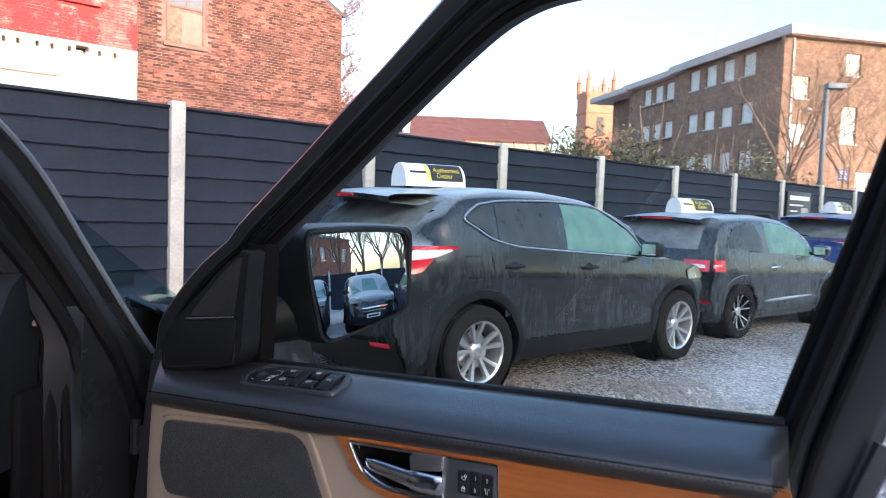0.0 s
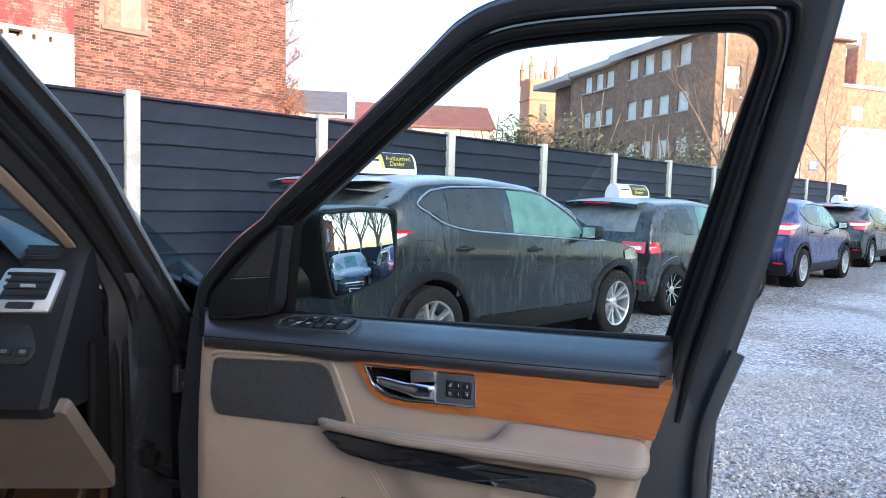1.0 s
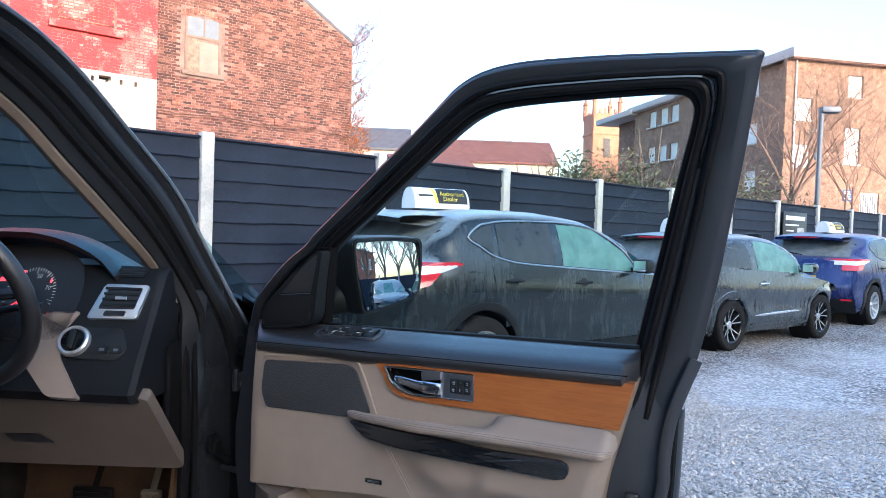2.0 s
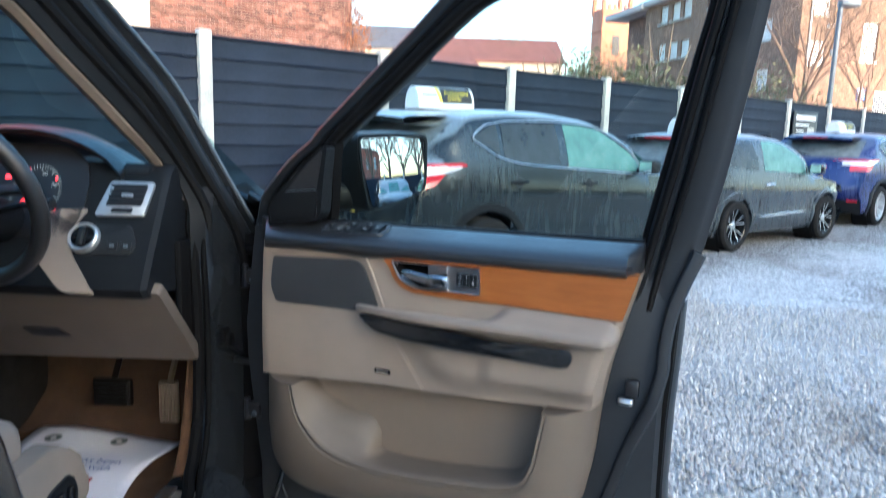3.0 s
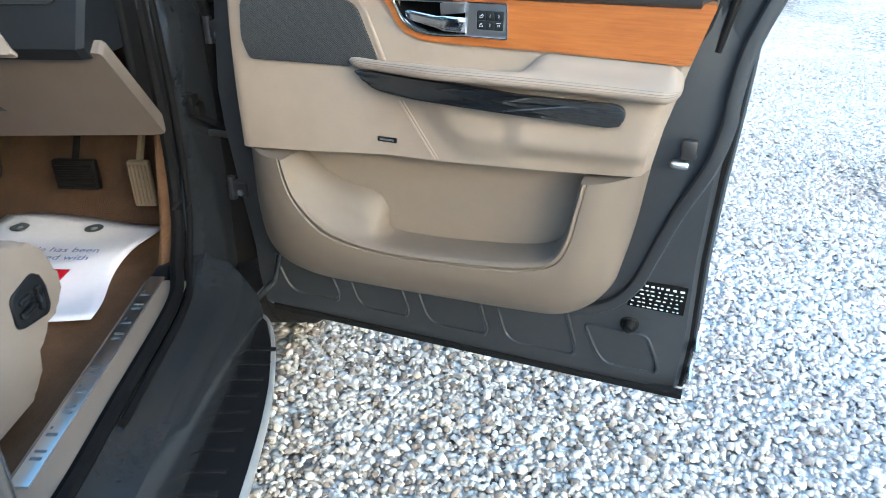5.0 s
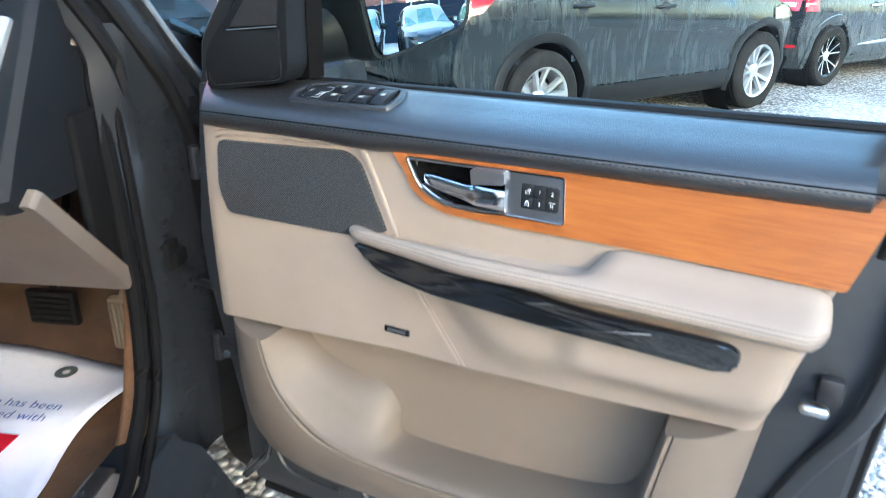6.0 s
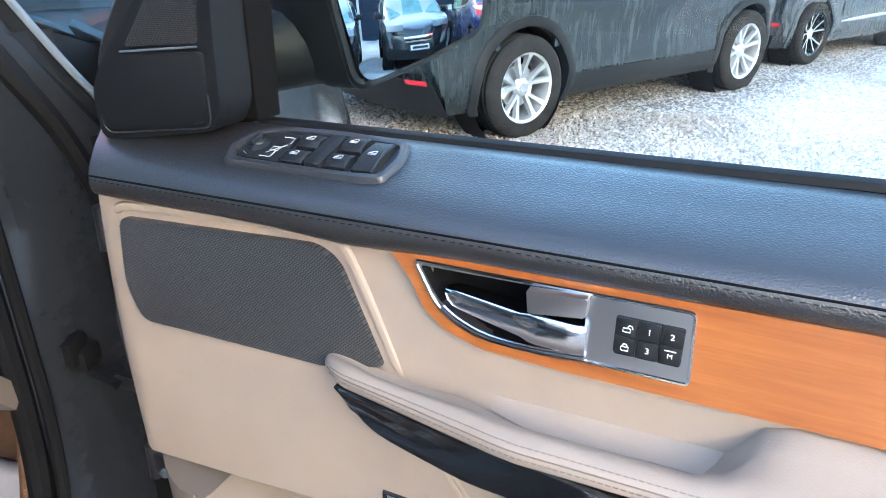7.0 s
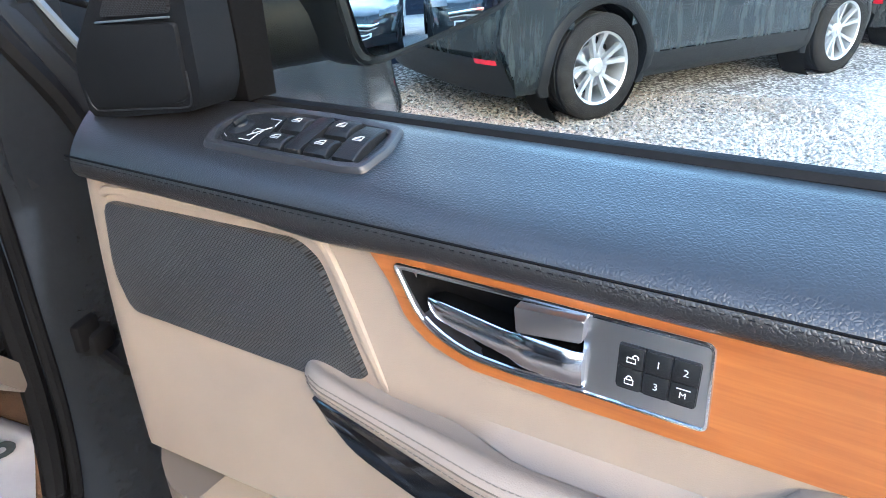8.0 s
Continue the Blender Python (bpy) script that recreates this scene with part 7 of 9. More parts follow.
# window switch pack on the pad
def on_pad(co):
    """x along, y from the outer to the inner side, z out of the pad's top."""
    return Vector((co.x, 1.0803 + 0.014 * co.x - 0.27 * co.y + co.z, -0.075 + co.y + 0.27 * co.z))


SP = rounded([(0.262, 0.014), (0.288, 0.002), (0.345, -0.001), (0.403, 0.005), (0.409, 0.03), (0.405, 0.055), (0.387, 0.058), (0.331, 0.0585), (0.267, 0.058), (0.256, 0.04)], [0.012, 0.02, 0.02, 0.004, 0.006, 0.004, 0.004, 0.02, 0.004, 0.012])
bm = bmesh.new()
dish(bm, SP, [(-0.001, -0.004), (0.0, 0.0015), (0.0015, 0.0035), (0.0045, 0.0038), (0.0065, 0.003), (0.0072, -0.001), (0.02, -0.001)], on_pad)
sp = dpart("window_switch_pack", bm, SWITCH_RIM, "black window and mirror switch pack")
bm = bmesh.new()
prism(bm, rounded([(0.268, 0.022), (0.285, 0.012), (0.308, 0.012), (0.312, 0.05), (0.272, 0.05)], [0.012, 0.012, 0.003, 0.003, 0.012]), -0.001, 0.003, 0.0012, 2, on_pad)
dpart("mirror_dial", bm, PLASTIC, parent=sp)
bm = bmesh.new()
lathe(bm, [(0.0, 0.0068), (0.0035, 0.007), (0.0052, 0.0064), (0.006, 0.005), (0.0072, 0.0045), (0.0098, 0.003)], 24)
box(bm, (-0.0018, -0.0062, 0.005), (0.0018, 0.0062, 0.0098), 0.0012)
for v in bm.verts:
    v.co = on_pad(Vector((v.co.x + 0.281, v.co.y + 0.032, v.co.z)))
dpart("mirror_knob", bm, PLASTIC, parent=sp)
for u, q, wdt, hgt in ((0.3145, 0.0115, 0.020, 0.0175), (0.3135, 0.0335, 0.020, 0.0165), (0.352, 0.0085, 0.020, 0.0185), (0.3515, 0.0315, 0.0195, 0.0175), (0.3755, 0.0115, 0.0185, 0.0375)):
    bm = bmesh.new()
    rows = []
    for k in range(9):
        t = k / 8
        hz = 0.0022 + 0.0042 * math.sin(math.pi * (0.12 + 0.76 * t)) * (1.0 if wdt < 0.019 or q < 0.02 else 0.9)
        rows.append([on_pad(Vector((u, q + hgt * t, -0.001))), on_pad(Vector((u + 0.0006, q + hgt * t, hz - 0.0008))), on_pad(Vector((u + 0.0016, q + hgt * t, hz))), on_pad(Vector((u + wdt - 0.0016, q + hgt * t, hz))), on_pad(Vector((u + wdt - 0.0006, q + hgt * t, hz - 0.0008))), on_pad(Vector((u + wdt, q + hgt * t, -0.001)))])
    sweep(bm, rows, True)
    dpart("window_switch", bm, PLASTIC, parent=sp)
    cu, cq = u + wdt * 0.5, q + hgt * 0.5
    hz = 0.0069 if hgt > 0.03 else 0.0068
    pl = [(cu - 0.0032, cq + 0.0022), (cu + 0.0032, cq + 0.0022), (cu + 0.0032, cq - 0.0022), (cu + 0.0008, cq - 0.0024), (cu - 0.003, cq + 0.0006)]
    bm = bmesh.new()
    tube(bm, [on_pad(Vector((a, b, hz))) for a, b in pl], 0.00032, 4, True)
    tube(bm, [on_pad(Vector((a, b, hz))) for a, b in ((cu - 0.0026, cq + 0.0006), (cu + 0.003, cq + 0.0006))], 0.00035, 4)
    dpart("window_symbol", bm, PRINT_GREY, parent=sp)
for u0, u1 in ((0.3362, 0.3505),):
    bm = bmesh.new()
    prism(bm, rounded([(u0, 0.009), (u1, 0.009), (u1 - 0.001, 0.050), (u0 - 0.001, 0.050)], 0.003), -0.001, 0.0048, 0.002, 2, on_pad)
    dpart("divider", bm, PLASTIC, parent=sp)
for pts in ([(0.293, 0.047), (0.303, 0.047), (0.303, 0.039)], [(0.298, 0.019), (0.308, 0.019), (0.309, 0.027)], [(0.297, 0.033), (0.304, 0.033), (0.304, 0.038), (0.297, 0.038), (0.297, 0.033)], [(0.296, 0.042), (0.308, 0.029)], [(0.276, 0.044), (0.281, 0.047)]):
    bm = bmesh.new()
    tube(bm, [on_pad(Vector((a, b, 0.0036))) for a, b in pts], 0.00034, 4)
    dpart("mirror_symbol", bm, PRINT_GREY, parent=sp)

# ---- window frame
INN = [(0.100, 1.045), (0.118, 1.10), (0.165, 1.153), (0.222, 1.205), (0.272, 1.238), (0.297, 1.26), (0.384, 1.323), (0.468, 1.386), (0.535, 1.436), (0.593, 1.477), (0.63, 1.498), (0.67, 1.511), (0.73, 1.517), (0.796, 1.52), (0.88, 1.523), (0.945, 1.524), (0.975, 1.52), (0.99, 1.506), (0.992, 1.48), (0.973, 1.403), (0.952, 1.31), (0.929, 1.213), (0.900, 1.09), (0.889, 1.03), (0.878, 0.965)]
OUTF = [(0.030, 1.045), (0.055, 1.10), (0.108, 1.152), (0.168, 1.200), (0.225, 1.237), (0.25, 1.26), (0.338, 1.326), (0.425, 1.392), (0.5, 1.448), (0.562, 1.497), (0.605, 1.53), (0.65, 1.552), (0.71, 1.563), (0.79, 1.569), (0.88, 1.572), (1.04, 1.571), (1.083, 1.572), (1.081, 1.556), (1.074, 1.50), (1.062, 1.41), (1.046, 1.31), (1.03, 1.21), (1.004, 1.085), (0.99, 1.03), (0.978, 0.965)]
bm = bmesh.new()
rows = []
fi = smooth_path([Vector((a, b, 0)) for a, b in INN], 3)
OUTG = [(a - 0.014 * max(0, min(1, (13 - k) / 3)), b + 0.018 * max(0, min(1, (17 - k) / 5))) for k, (a, b) in enumerate(OUTF)]
fo = smooth_path([Vector((a, b, 0)) for a, b in OUTG], 3)
for a, b in zip(fi, fo):
    row = []
    for f, d in ((0.0, -0.045), (0.0, -0.012), (0.1, -0.002), (0.3, 0.004), (0.4, -0.004), (0.5, 0.0), (0.78, 0.0), (0.86, -0.006), (0.93, -0.02), (1.0, -0.024), (1.0, -0.05), (0.6, -0.06)):
        p = a.lerp(b, f)
        row.append(Vector((p.x, p.y, wf(p.y) + d)))
    rows.append(row)
sweep(bm, rows, True)
dpart("window_frame", bm, DOOR_METAL, "dark grey painted window frame")
for f, d, r, m in ((0.17, 0.003, 0.0075, RUBBER), (0.02, -0.012, 0.007, RUBBER), (0.42, 0.004, 0.006, RUBBER)):
    bm = bmesh.new()
    tube(bm, [Vector((q.x, q.y, wf(q.y) + d)) for q in (a.lerp(b, f) for a, b in zip(fi, fo))], r, 8)
    dpart("frame_seal", bm, m)
bm = bmesh.new()
tube(bm, [Vector((q.x, q.y, wf(q.y) + 0.0065)) for q in (a.lerp(b, 0.285) for a, b in zip(fi[12:58], fo[12:58]))], 0.0028, 6)
dpart("seal_highlight", bm, PIANO)
bm = bmesh.new()
tube(bm, [Vector((u, 1.0745 + 0.02 * u, -0.096)) for u in np.linspace(0.245, 0.905, 14)], 0.008, 8, flat=(0.8, 1))
dpart("glass_seal", bm, RUBBER)
# the pane
GP = [(a, b) for a, b in [(0.25, 1.085), (0.255, 1.225)] + INN[4:-3] + [(0.905, 1.085)]]
cx_, cy_ = 0.68, 1.3
bm = bmesh.new()
vsn = [bm.verts.new((cx_ + (a - cx_) * 1.006, cy_ + (b - cy_) * 1.006, wf(b) - 0.022)) for a, b in GP]
bm.faces.new(vsn)
pane = dpart("door_glass", bm, GLASS_CLEAR, "clear door glass", smooth=False)
pane.visible_shadow = False
# corner panel in front of the glass, with a small speaker
CS = lambda u, v: 0.25 * (v - 1.1) + 0.10 * max(0, 0.28 - u)
CH = rounded([(0.126, 1.066), (0.243, 1.086), (0.256, 1.105), (0.271, 1.17), (0.291, 1.243), (0.28, 1.244), (0.244, 1.214), (0.183, 1.163), (0.136, 1.115)], [0.008, 0.006, 0.02, 0.02, 0.006, 0.02, 0.02, 0.03, 0.02])
bm = bmesh.new()
prism(bm, CH, -0.075, -0.036, 0.011, 5, None, CS)
ck = dpart("corner_panel", bm, PLASTIC_SOFT, "matt black mirror corner panel")
bm = bmesh.new()
prism(bm, [(0.228, 1.08), (0.2535, 1.085), (0.2935, 1.25), (0.265, 1.25)], -0.105, -0.074, 0.004, 2, None, lambda u, v: 0.3 * (v - 1.1))
dpart("division_bar", bm, SEAL_BLACK, parent=ck)
bm = bmesh.new()
prism(bm, rounded([(0.136, 1.0785), (0.2425, 1.093), (0.2575, 1.1515), (0.184, 1.1455), (0.147, 1.115)], [0.012, 0.014, 0.004, 0.006, 0.02]), -0.05, -0.0325, 0.003, 3, None, CS)
dpart("corner_pad", bm, PLASTIC_SOFT, parent=ck)
# paler line that draws the highlight on the pad's lower edge
bm = bmesh.new()
tube(bm, [Vector((p.x, p.y, -0.0345 + CS(p.x, p.y))) for p in smooth_path([Vector((a, b, 0)) for a, b in ((0.1375, 1.092), (0.1355, 1.083), (0.138, 1.0775), (0.146, 1.0763), (0.2, 1.0838), (0.235, 1.0885), (0.243, 1.0925), (0.2465, 1.101), (0.25, 1.117))], 6)], 0.0006, 6)
dpart("pad_piping", bm, SWITCH_RIM, parent=ck)
bm = bmesh.new()
prism(bm, rounded([(0.189, 1.1515), (0.255, 1.1575), (0.28, 1.234), (0.275, 1.234), (0.243, 1.208)], [0.004, 0.004, 0.003, 0.004, 0.02]), -0.05, -0.033, 0.002, 2, None, CS)
dpart("tweeter_grille", bm, TWEETER, parent=ck)
bm = bmesh.new()
tube(bm, [Vector((a, b, -0.0325 + CS(a, b))) for a, b in ((0.184, 1.1475), (0.23, 1.1525), (0.256, 1.1552))], 0.0008, 6)
dpart("panel_line", bm, GALV, parent=ck)

# ---- door mirror: housing, glass turned to the driver
MA = radians(20)
MC = Vector((0.325, 1.188, -0.225))
MX, MY, MZ = Vector((math.sin(MA), 0, -math.cos(MA))), Vector((0, 1, 0)), Vector((math.cos(MA), 0, math.sin(MA)))
MM = Matrix(((MX.x, MY.x, MZ.x, MC.x), (MX.y, MY.y, MZ.y, MC.y), (MX.z, MY.z, MZ.z, MC.z), (0, 0, 0, 1)))
mo = rounded([(-0.074, -0.092), (0.0, -0.079), (0.108, -0.052), (0.113, 0.0), (0.111, 0.086), (0.0, 0.089), (-0.112, 0.082), (-0.1, 0.0)], [0.02, 0.06, 0.022, 0.06, 0.022, 0.06, 0.022, 0.06], 5)
bm = bmesh.new()
st = []
for s, z in ((0.9, -0.006), (0.985, 0.0), (1.0, -0.012), (1.02, -0.035), (1.0, -0.08), (0.92, -0.12), (0.74, -0.15), (0.4, -0.165)):
    st.append([MM @ Vector((x * s, y * s, z)) for x, y in mo])
V = grid(bm, st, True)
bm.faces.new(V[-1])
bm.faces.new(V[0][::-1])
tube(bm, [Vector((0.16, 1.13, -0.11)), Vector((0.2, 1.125, -0.16)), MM @ Vector((-0.06, -0.05, -0.06))], [0.04, 0.036, 0.04], 12, flat=(1, 0.75))
mir = dpart("door_mirror", bm, PLASTIC, "large black door mirror")
bm = bmesh.new()
TL = Matrix.Rotation(radians(-4.3), 4, "X")
grid(bm, [[MM @ TL @ Vector((x * q, y * q, 0.0045 - (x * x + y * y) * q * q / 3.4)) for x, y in mo] for q in np.linspace(0.002, 0.89, 14)], True)
dpart("mirror_glass", bm, MIRROR, "silvered convex mirror glass", mir)
bm = bmesh.new()
tube(bm, [MM @ Vector((x * 0.93, y * 0.93, -0.001)) for x, y in mo], 0.005, 6, True)
dpart("mirror_rim", bm, PLASTIC, parent=mir)
# hinges and check strap
for v in (0.93, 0.6):
    bm = boxed((0.0, v - 0.018, -0.125), (0.035, v + 0.018, -0.105), 0.006)
    lathe(bm, [(0.0, -0.026), (0.008, -0.026), (0.009, 0.026), (0.0, 0.026)], 12, Matrix.Translation((-0.004, v, -0.112)) @ Matrix.Rotation(radians(90), 4, "X"))
    dpart("hinge", bm, BLACK)
    bm = bmesh.new()
    lathe(bm, [(0.0, 0.006), (0.006, 0.005), (0.007, 0.0)], 8, Matrix.Translation((0.022, v - 0.006, -0.105)))
    dpart("hinge_bolt", bm, GALV)
dpart("wiring_boot", tube(bmesh.new(), [(-0.03, 0.985, -0.14), (0.0, 0.99, -0.13), (0.04, 0.985, -0.14)], 0.012, 10), SEAL_BLACK)
dpart("check_strap", boxed((-0.07, 0.715, -0.11), (0.03, 0.728, -0.1), 0.003), BLACK)
# ---------------------------------------------------------------- body and cabin of the grey suv
def hpart(name, bm, m, label="", parent=None, smooth=True):
    """A part of the suv built in world coordinates."""
    ob = part(name, bm, m, host, label, smooth)
    ob.data.transform(HOST_I)
    return ob


HS = Shape(
    top=[(-1.15, 1.1), (-1.05, 1.36), (-0.95, 1.58), (-0.7, 1.69), (0, 1.735), (1.0, 1.74), (1.5, 1.715), (1.72, 1.65), (2.05, 1.45), (2.45, 1.2), (2.62, 1.11), (3.0, 1.07), (3.35, 1.01), (3.55, 0.9), (3.62, 0.8)],
    belt=[(-1.15, 1.08), (0, 1.1), (1.5, 1.09), (2.2, 1.07), (2.6, 1.02), (3.2, 0.96), (3.6, 0.8)],
    half=[(-1.2, 0.82), (-0.9, 0.92), (-0.2, 0.958), (1, 0.952), (2, 0.952), (2.75, 0.96), (3.2, 0.92), (3.6, 0.74)],
    rear=[(0.3, -1.1), (0.6, -1.18), (1.0, -1.13), (1.3, -1.05), (1.6, -0.95), (1.75, -0.8)],
    front=[(0.3, 3.45), (0.5, 3.58), (0.8, 3.62), (0.95, 3.52), (1.05, 3.3), (1.2, 3.0)],
    sill=0.34, tumble=0.36)
AX0, AX1 = 1.2, 2.2


def cut_open(c, n):
    if c.y < -0.42 and AX0 < c.x < AX1 + 0.02 and 0.3 < c.z < 1.69:
        return True
    if c.y < -0.5 and AX1 <= c.x < 2.42 and c.z > 1.1:
        return True
    if 1.7 < c.x < 2.56 and c.z > HS.belt(c.x) + 0.07 and abs(c.y) < 0.78 - 0.35 * (c.z - 1.1):
        return True
    if abs(c.y) > 0.45 and 1.14 < c.z < 1.6 and (-0.8 < c.x < 0.22 or 0.32 < c.x < 1.15 or (c.y > 0 and 1.25 < c.x < 2.1 - 0.9 * (c.z - 1.14))):
        return True
    return c.x < -0.9 and 1.2 < c.z < 1.56 and abs(c.y) < 0.68


body = part("body", shell(HS, [(0, 0.30), (2.86, 0.30)], 0.45, (cut_open,)), PAINT_HOST, host, "dark grey metallic body shell")
md = body.modifiers.new("thickness", "SOLIDIFY")
md.thickness, md.offset = 0.012, -1.0
for side in (1, -1):
    for x0, x1, lo, hi in ((-0.82, 0.24, 1.12, 1.6), (0.3, 1.17, 1.12, 1.62)):
        part("side_window", side_strip(bmesh.new(), HS, x0, x1, lambda x: lo, lambda x: hi, side, 0.002), GLASS_TINT, host)
    for cx in (0, 2.86):
        part("arch_trim", arch_trim(HS, cx, 0.30, 0.45, side, 0.03), PAINT_HOST, host)
        add_wheel(host, cx, side * 0.79, 0.385, 0.25, "host", 5, ALLOY, side, RIDE)
        bm = bmesh.new()
        lathe(bm, [(0.0, 0.2), (0.45, 0.2), (0.46, 0.0), (0.46, -0.1)], 24, Matrix.Translation((cx, side * 0.79, 0.30)) @ Matrix.Rotation(radians(90 * side), 4, "X"))
        bmesh.ops.bisect_plane(bm, geom=bm.verts[:] + bm.edges[:] + bm.faces[:], plane_co=(0, 0, 0.34), plane_no=(0, 0, -1), clear_outer=True)
        part("arch_liner", bm, SEAL_BLACK, host)
part("side_window", side_strip(bmesh.new(), HS, 1.24, 2.08, lambda x: 1.12, lambda x: min(1.62, 1.13 + 0.9 * (2.14 - x)), 1, 0.002), GLASS_SCREEN, host)
part("rear_window", end_strip(bmesh.new(), HS, 1.18, 1.58, lambda z: -0.7, lambda z: 0.7, True, 0.004), GLASS_TINT, host)
rows = []
for i in range(13):
    x = 1.69 + (2.6 - 1.69) * i / 12
    w = 0.80 - 0.34 * max(0, HS.top(x) - 1.1)
    rows.append([Vector((x, w * (j / 6 - 1), HS.top(x) - 0.004 - 0.045 * (j / 6 - 1) ** 2)) for j in range(13)])
bm = bmesh.new()
grid(bm, rows)
ws = part("windscreen", bm, GLASS_SCREEN, host, "blue-tinted windscreen")
ws.visible_shadow = False
for side in (1, -1):
    part("tail_lamp", end_strip(bmesh.new(), HS, 0.85, 1.15, lambda z: side * 0.62, lambda z: side * 0.86, True, 0.012), RED_LENS, host)
    part("headlamp", end_strip(bmesh.new(), HS, 0.72, 0.88, lambda z: side * 0.42, lambda z: side * 0.84, False, 0.012), WHITE_LENS, host)
part("grille", end_strip(bmesh.new(), HS, 0.68, 0.86, lambda z: -0.38, lambda z: 0.38, False, 0.014), CHROME_DARK, host)
part("front_bumper", end_strip(bmesh.new(), HS, 0.36, 0.55, lambda z: -0.8, lambda z: 0.8, False, 0.02), PLASTIC, host)
part("rear_bumper", end_strip(bmesh.new(), HS, 0.36, 0.6, lambda z: -0.84, lambda z: 0.84, True, 0.03), PAINT_HOST, host)
part("underbody", boxed((-0.9, -0.75, 0.3), (3.3, 0.75, 0.38), 0.02), RUBBER, host)

# A-pillar and roof rail of the open side
OL = [(-0.285, 1.40, 0.93), (-0.30, 1.355, 1.01), (-0.323, 1.294, 1.09), (-0.375, 1.24, 1.22), (-0.42, 1.165, 1.355), (-0.46, 1.035, 1.465), (-0.494, 0.88, 1.57), (-0.512, 0.70, 1.622), (-0.53, 0.3, 1.655), (-0.535, -0.1, 1.66)]
IL = [(-0.415, 1.18, 0.98), (-0.418, 1.185, 1.05), (-0.424, 1.19, 1.112), (-0.455, 1.145, 1.2), (-0.484, 1.057, 1.284), (-0.522, 0.929, 1.392), (-0.554, 0.815, 1.483), (-0.59, 0.64, 1.555), (-0.61, 0.3, 1.59), (-0.615, -0.1, 1.595)]
ol, il = smooth_path([Vector(p) for p in OL], 5), smooth_path([Vector(p) for p in IL], 5)


def pillar_row(a, b, steps):
    mid = (b - a)
    t = Vector((0, 0, 1)) if mid.length < 1e-6 else mid.normalized()
    up = Vector((0.55, -0.8, 0.2)).normalized()
    return [a.lerp(b, f) + up * d for f, d in steps]


bm = bmesh.new()
sweep(bm, [pillar_row(a, b, ((0.0, -0.01), (0.03, 0.008), (0.2, 0.014), (0.35, 0.010), (0.40, -0.002), (0.5, 0.012), (0.7, 0.014), (0.82, 0.006), (0.86, -0.006), (0.95, 0.002), (1.0, -0.006), (1.0, -0.05), (0.5, -0.07), (0.0, -0.05))) for a, b in zip(il, ol)], True)
hpart("a_pillar", bm, PLASTIC, "black A-pillar with door seals")
bm = bmesh.new()
sweep(bm, [pillar_row(a, b, ((-0.13, -0.03), (-0.12, -0.005), (-0.03, 0.006), (0.01, 0.002), (0.0, -0.03))) for a, b in zip(il[10:], ol[10:])], True)
hpart("pillar_trim", bm, VINYL, "beige pillar trim")
for f, d, r, m in ((0.28, 0.013, 0.011, RUBBER), (0.6, 0.014, 0.012, RUBBER)):
    bm = bmesh.new()
    tube(bm, [pillar_row(a, b, ((f, d),))[0] for a, b in zip(il, ol)], r, 8)
    hpart("door_seal", bm, m)
bm = bmesh.new()
tube(bm, [pillar_row(a, b, ((1.0, 0.0),))[0] for a, b in zip(il[8:], ol[8:])], 0.0045, 6)
hpart("screen_trim", bm, GALV, "thin grey screen trim")

# hinge pillar
rows = []
for z in np.linspace(0.40, 1.14, 27):
    s = float(np.interp(z, [0.40, 0.46, 0.52, 0.6, 0.7, 0.8, 0.95, 1.1], [-0.12, -0.06, -0.02, 0.0, 0.005, 0.0, 0.0, 0.01]))
    b = 0.016 * math.sin((z - 0.5) * 9)
    rows.append([Vector((-0.435, 1.235 + s, z)), Vector((-0.418, 1.195 + s, z)), Vector((-0.405, 1.192 + s, z)), Vector((-0.397, 1.196 + s * 0.8, z)), Vector((-0.383, 1.208 + s * 0.6, z)), Vector((-0.37, 1.225 + s * 0.4 + b, z)),
                 Vector((-0.354, 1.258 + s * 0.2 + b, z)), Vector((-0.337, 1.295 + b * 0.5, z)), Vector((-0.25, 1.37, z)), Vector((-0.2, 1.42, z))])
bm = bmesh.new()
grid(bm, [r[:4] for r in rows])
hpart("seal_carrier", bm, SEAL_BLACK)
bm = bmesh.new()
grid(bm, [r[3:8] for r in rows])
hpart("hinge_pillar", bm, JAMB, "dark grey painted hinge pillar")
# wing edge coloured matt black to give the shadow in the door gap
bm = bmesh.new()
grid(bm, [r[7:] for r in rows if r[0].z < 1.03])
hpart("wing_edge", bm, SEAL_BLACK)


def sx_(y):
    """The sill runs in slightly towards the front."""
    return -0.05 * (y - 0.8)


seal = smooth_path([Vector(p) for p in ((-0.425, 1.215, 1.12), (-0.41, 1.195, 1.0), (-0.402, 1.188, 0.86), (-0.40, 1.183, 0.70), (-0.397, 1.155, 0.58), (-0.385, 1.085, 0.515), (-0.352, 0.97, 0.498), (-0.338, 0.7, 0.492), (-0.328, 0.5, 0.492), (-0.335, 0.41, 0.51), (-0.355, 0.37, 0.58), (-0.38, 0.34, 0.8), (-0.40, 0.30, 1.1))], 6)
bm = bmesh.new()
tube(bm, seal, 0.013, 8)
hpart("door_seal", bm, SEAL_BLACK)
bm = bmesh.new()
tube(bm, [p + Vector((0.02, 0.01, -0.008)) for p in seal[:44]], 0.007, 8)
hpart("door_seal", bm, SEAL_BLACK)
bm = boxed((-0.37, 1.225, 0.765), (-0.342, 1.262, 0.795), 0.008)
box(bm, (-0.362, 1.215, 0.778), (-0.35, 1.25, 0.812), 0.004)
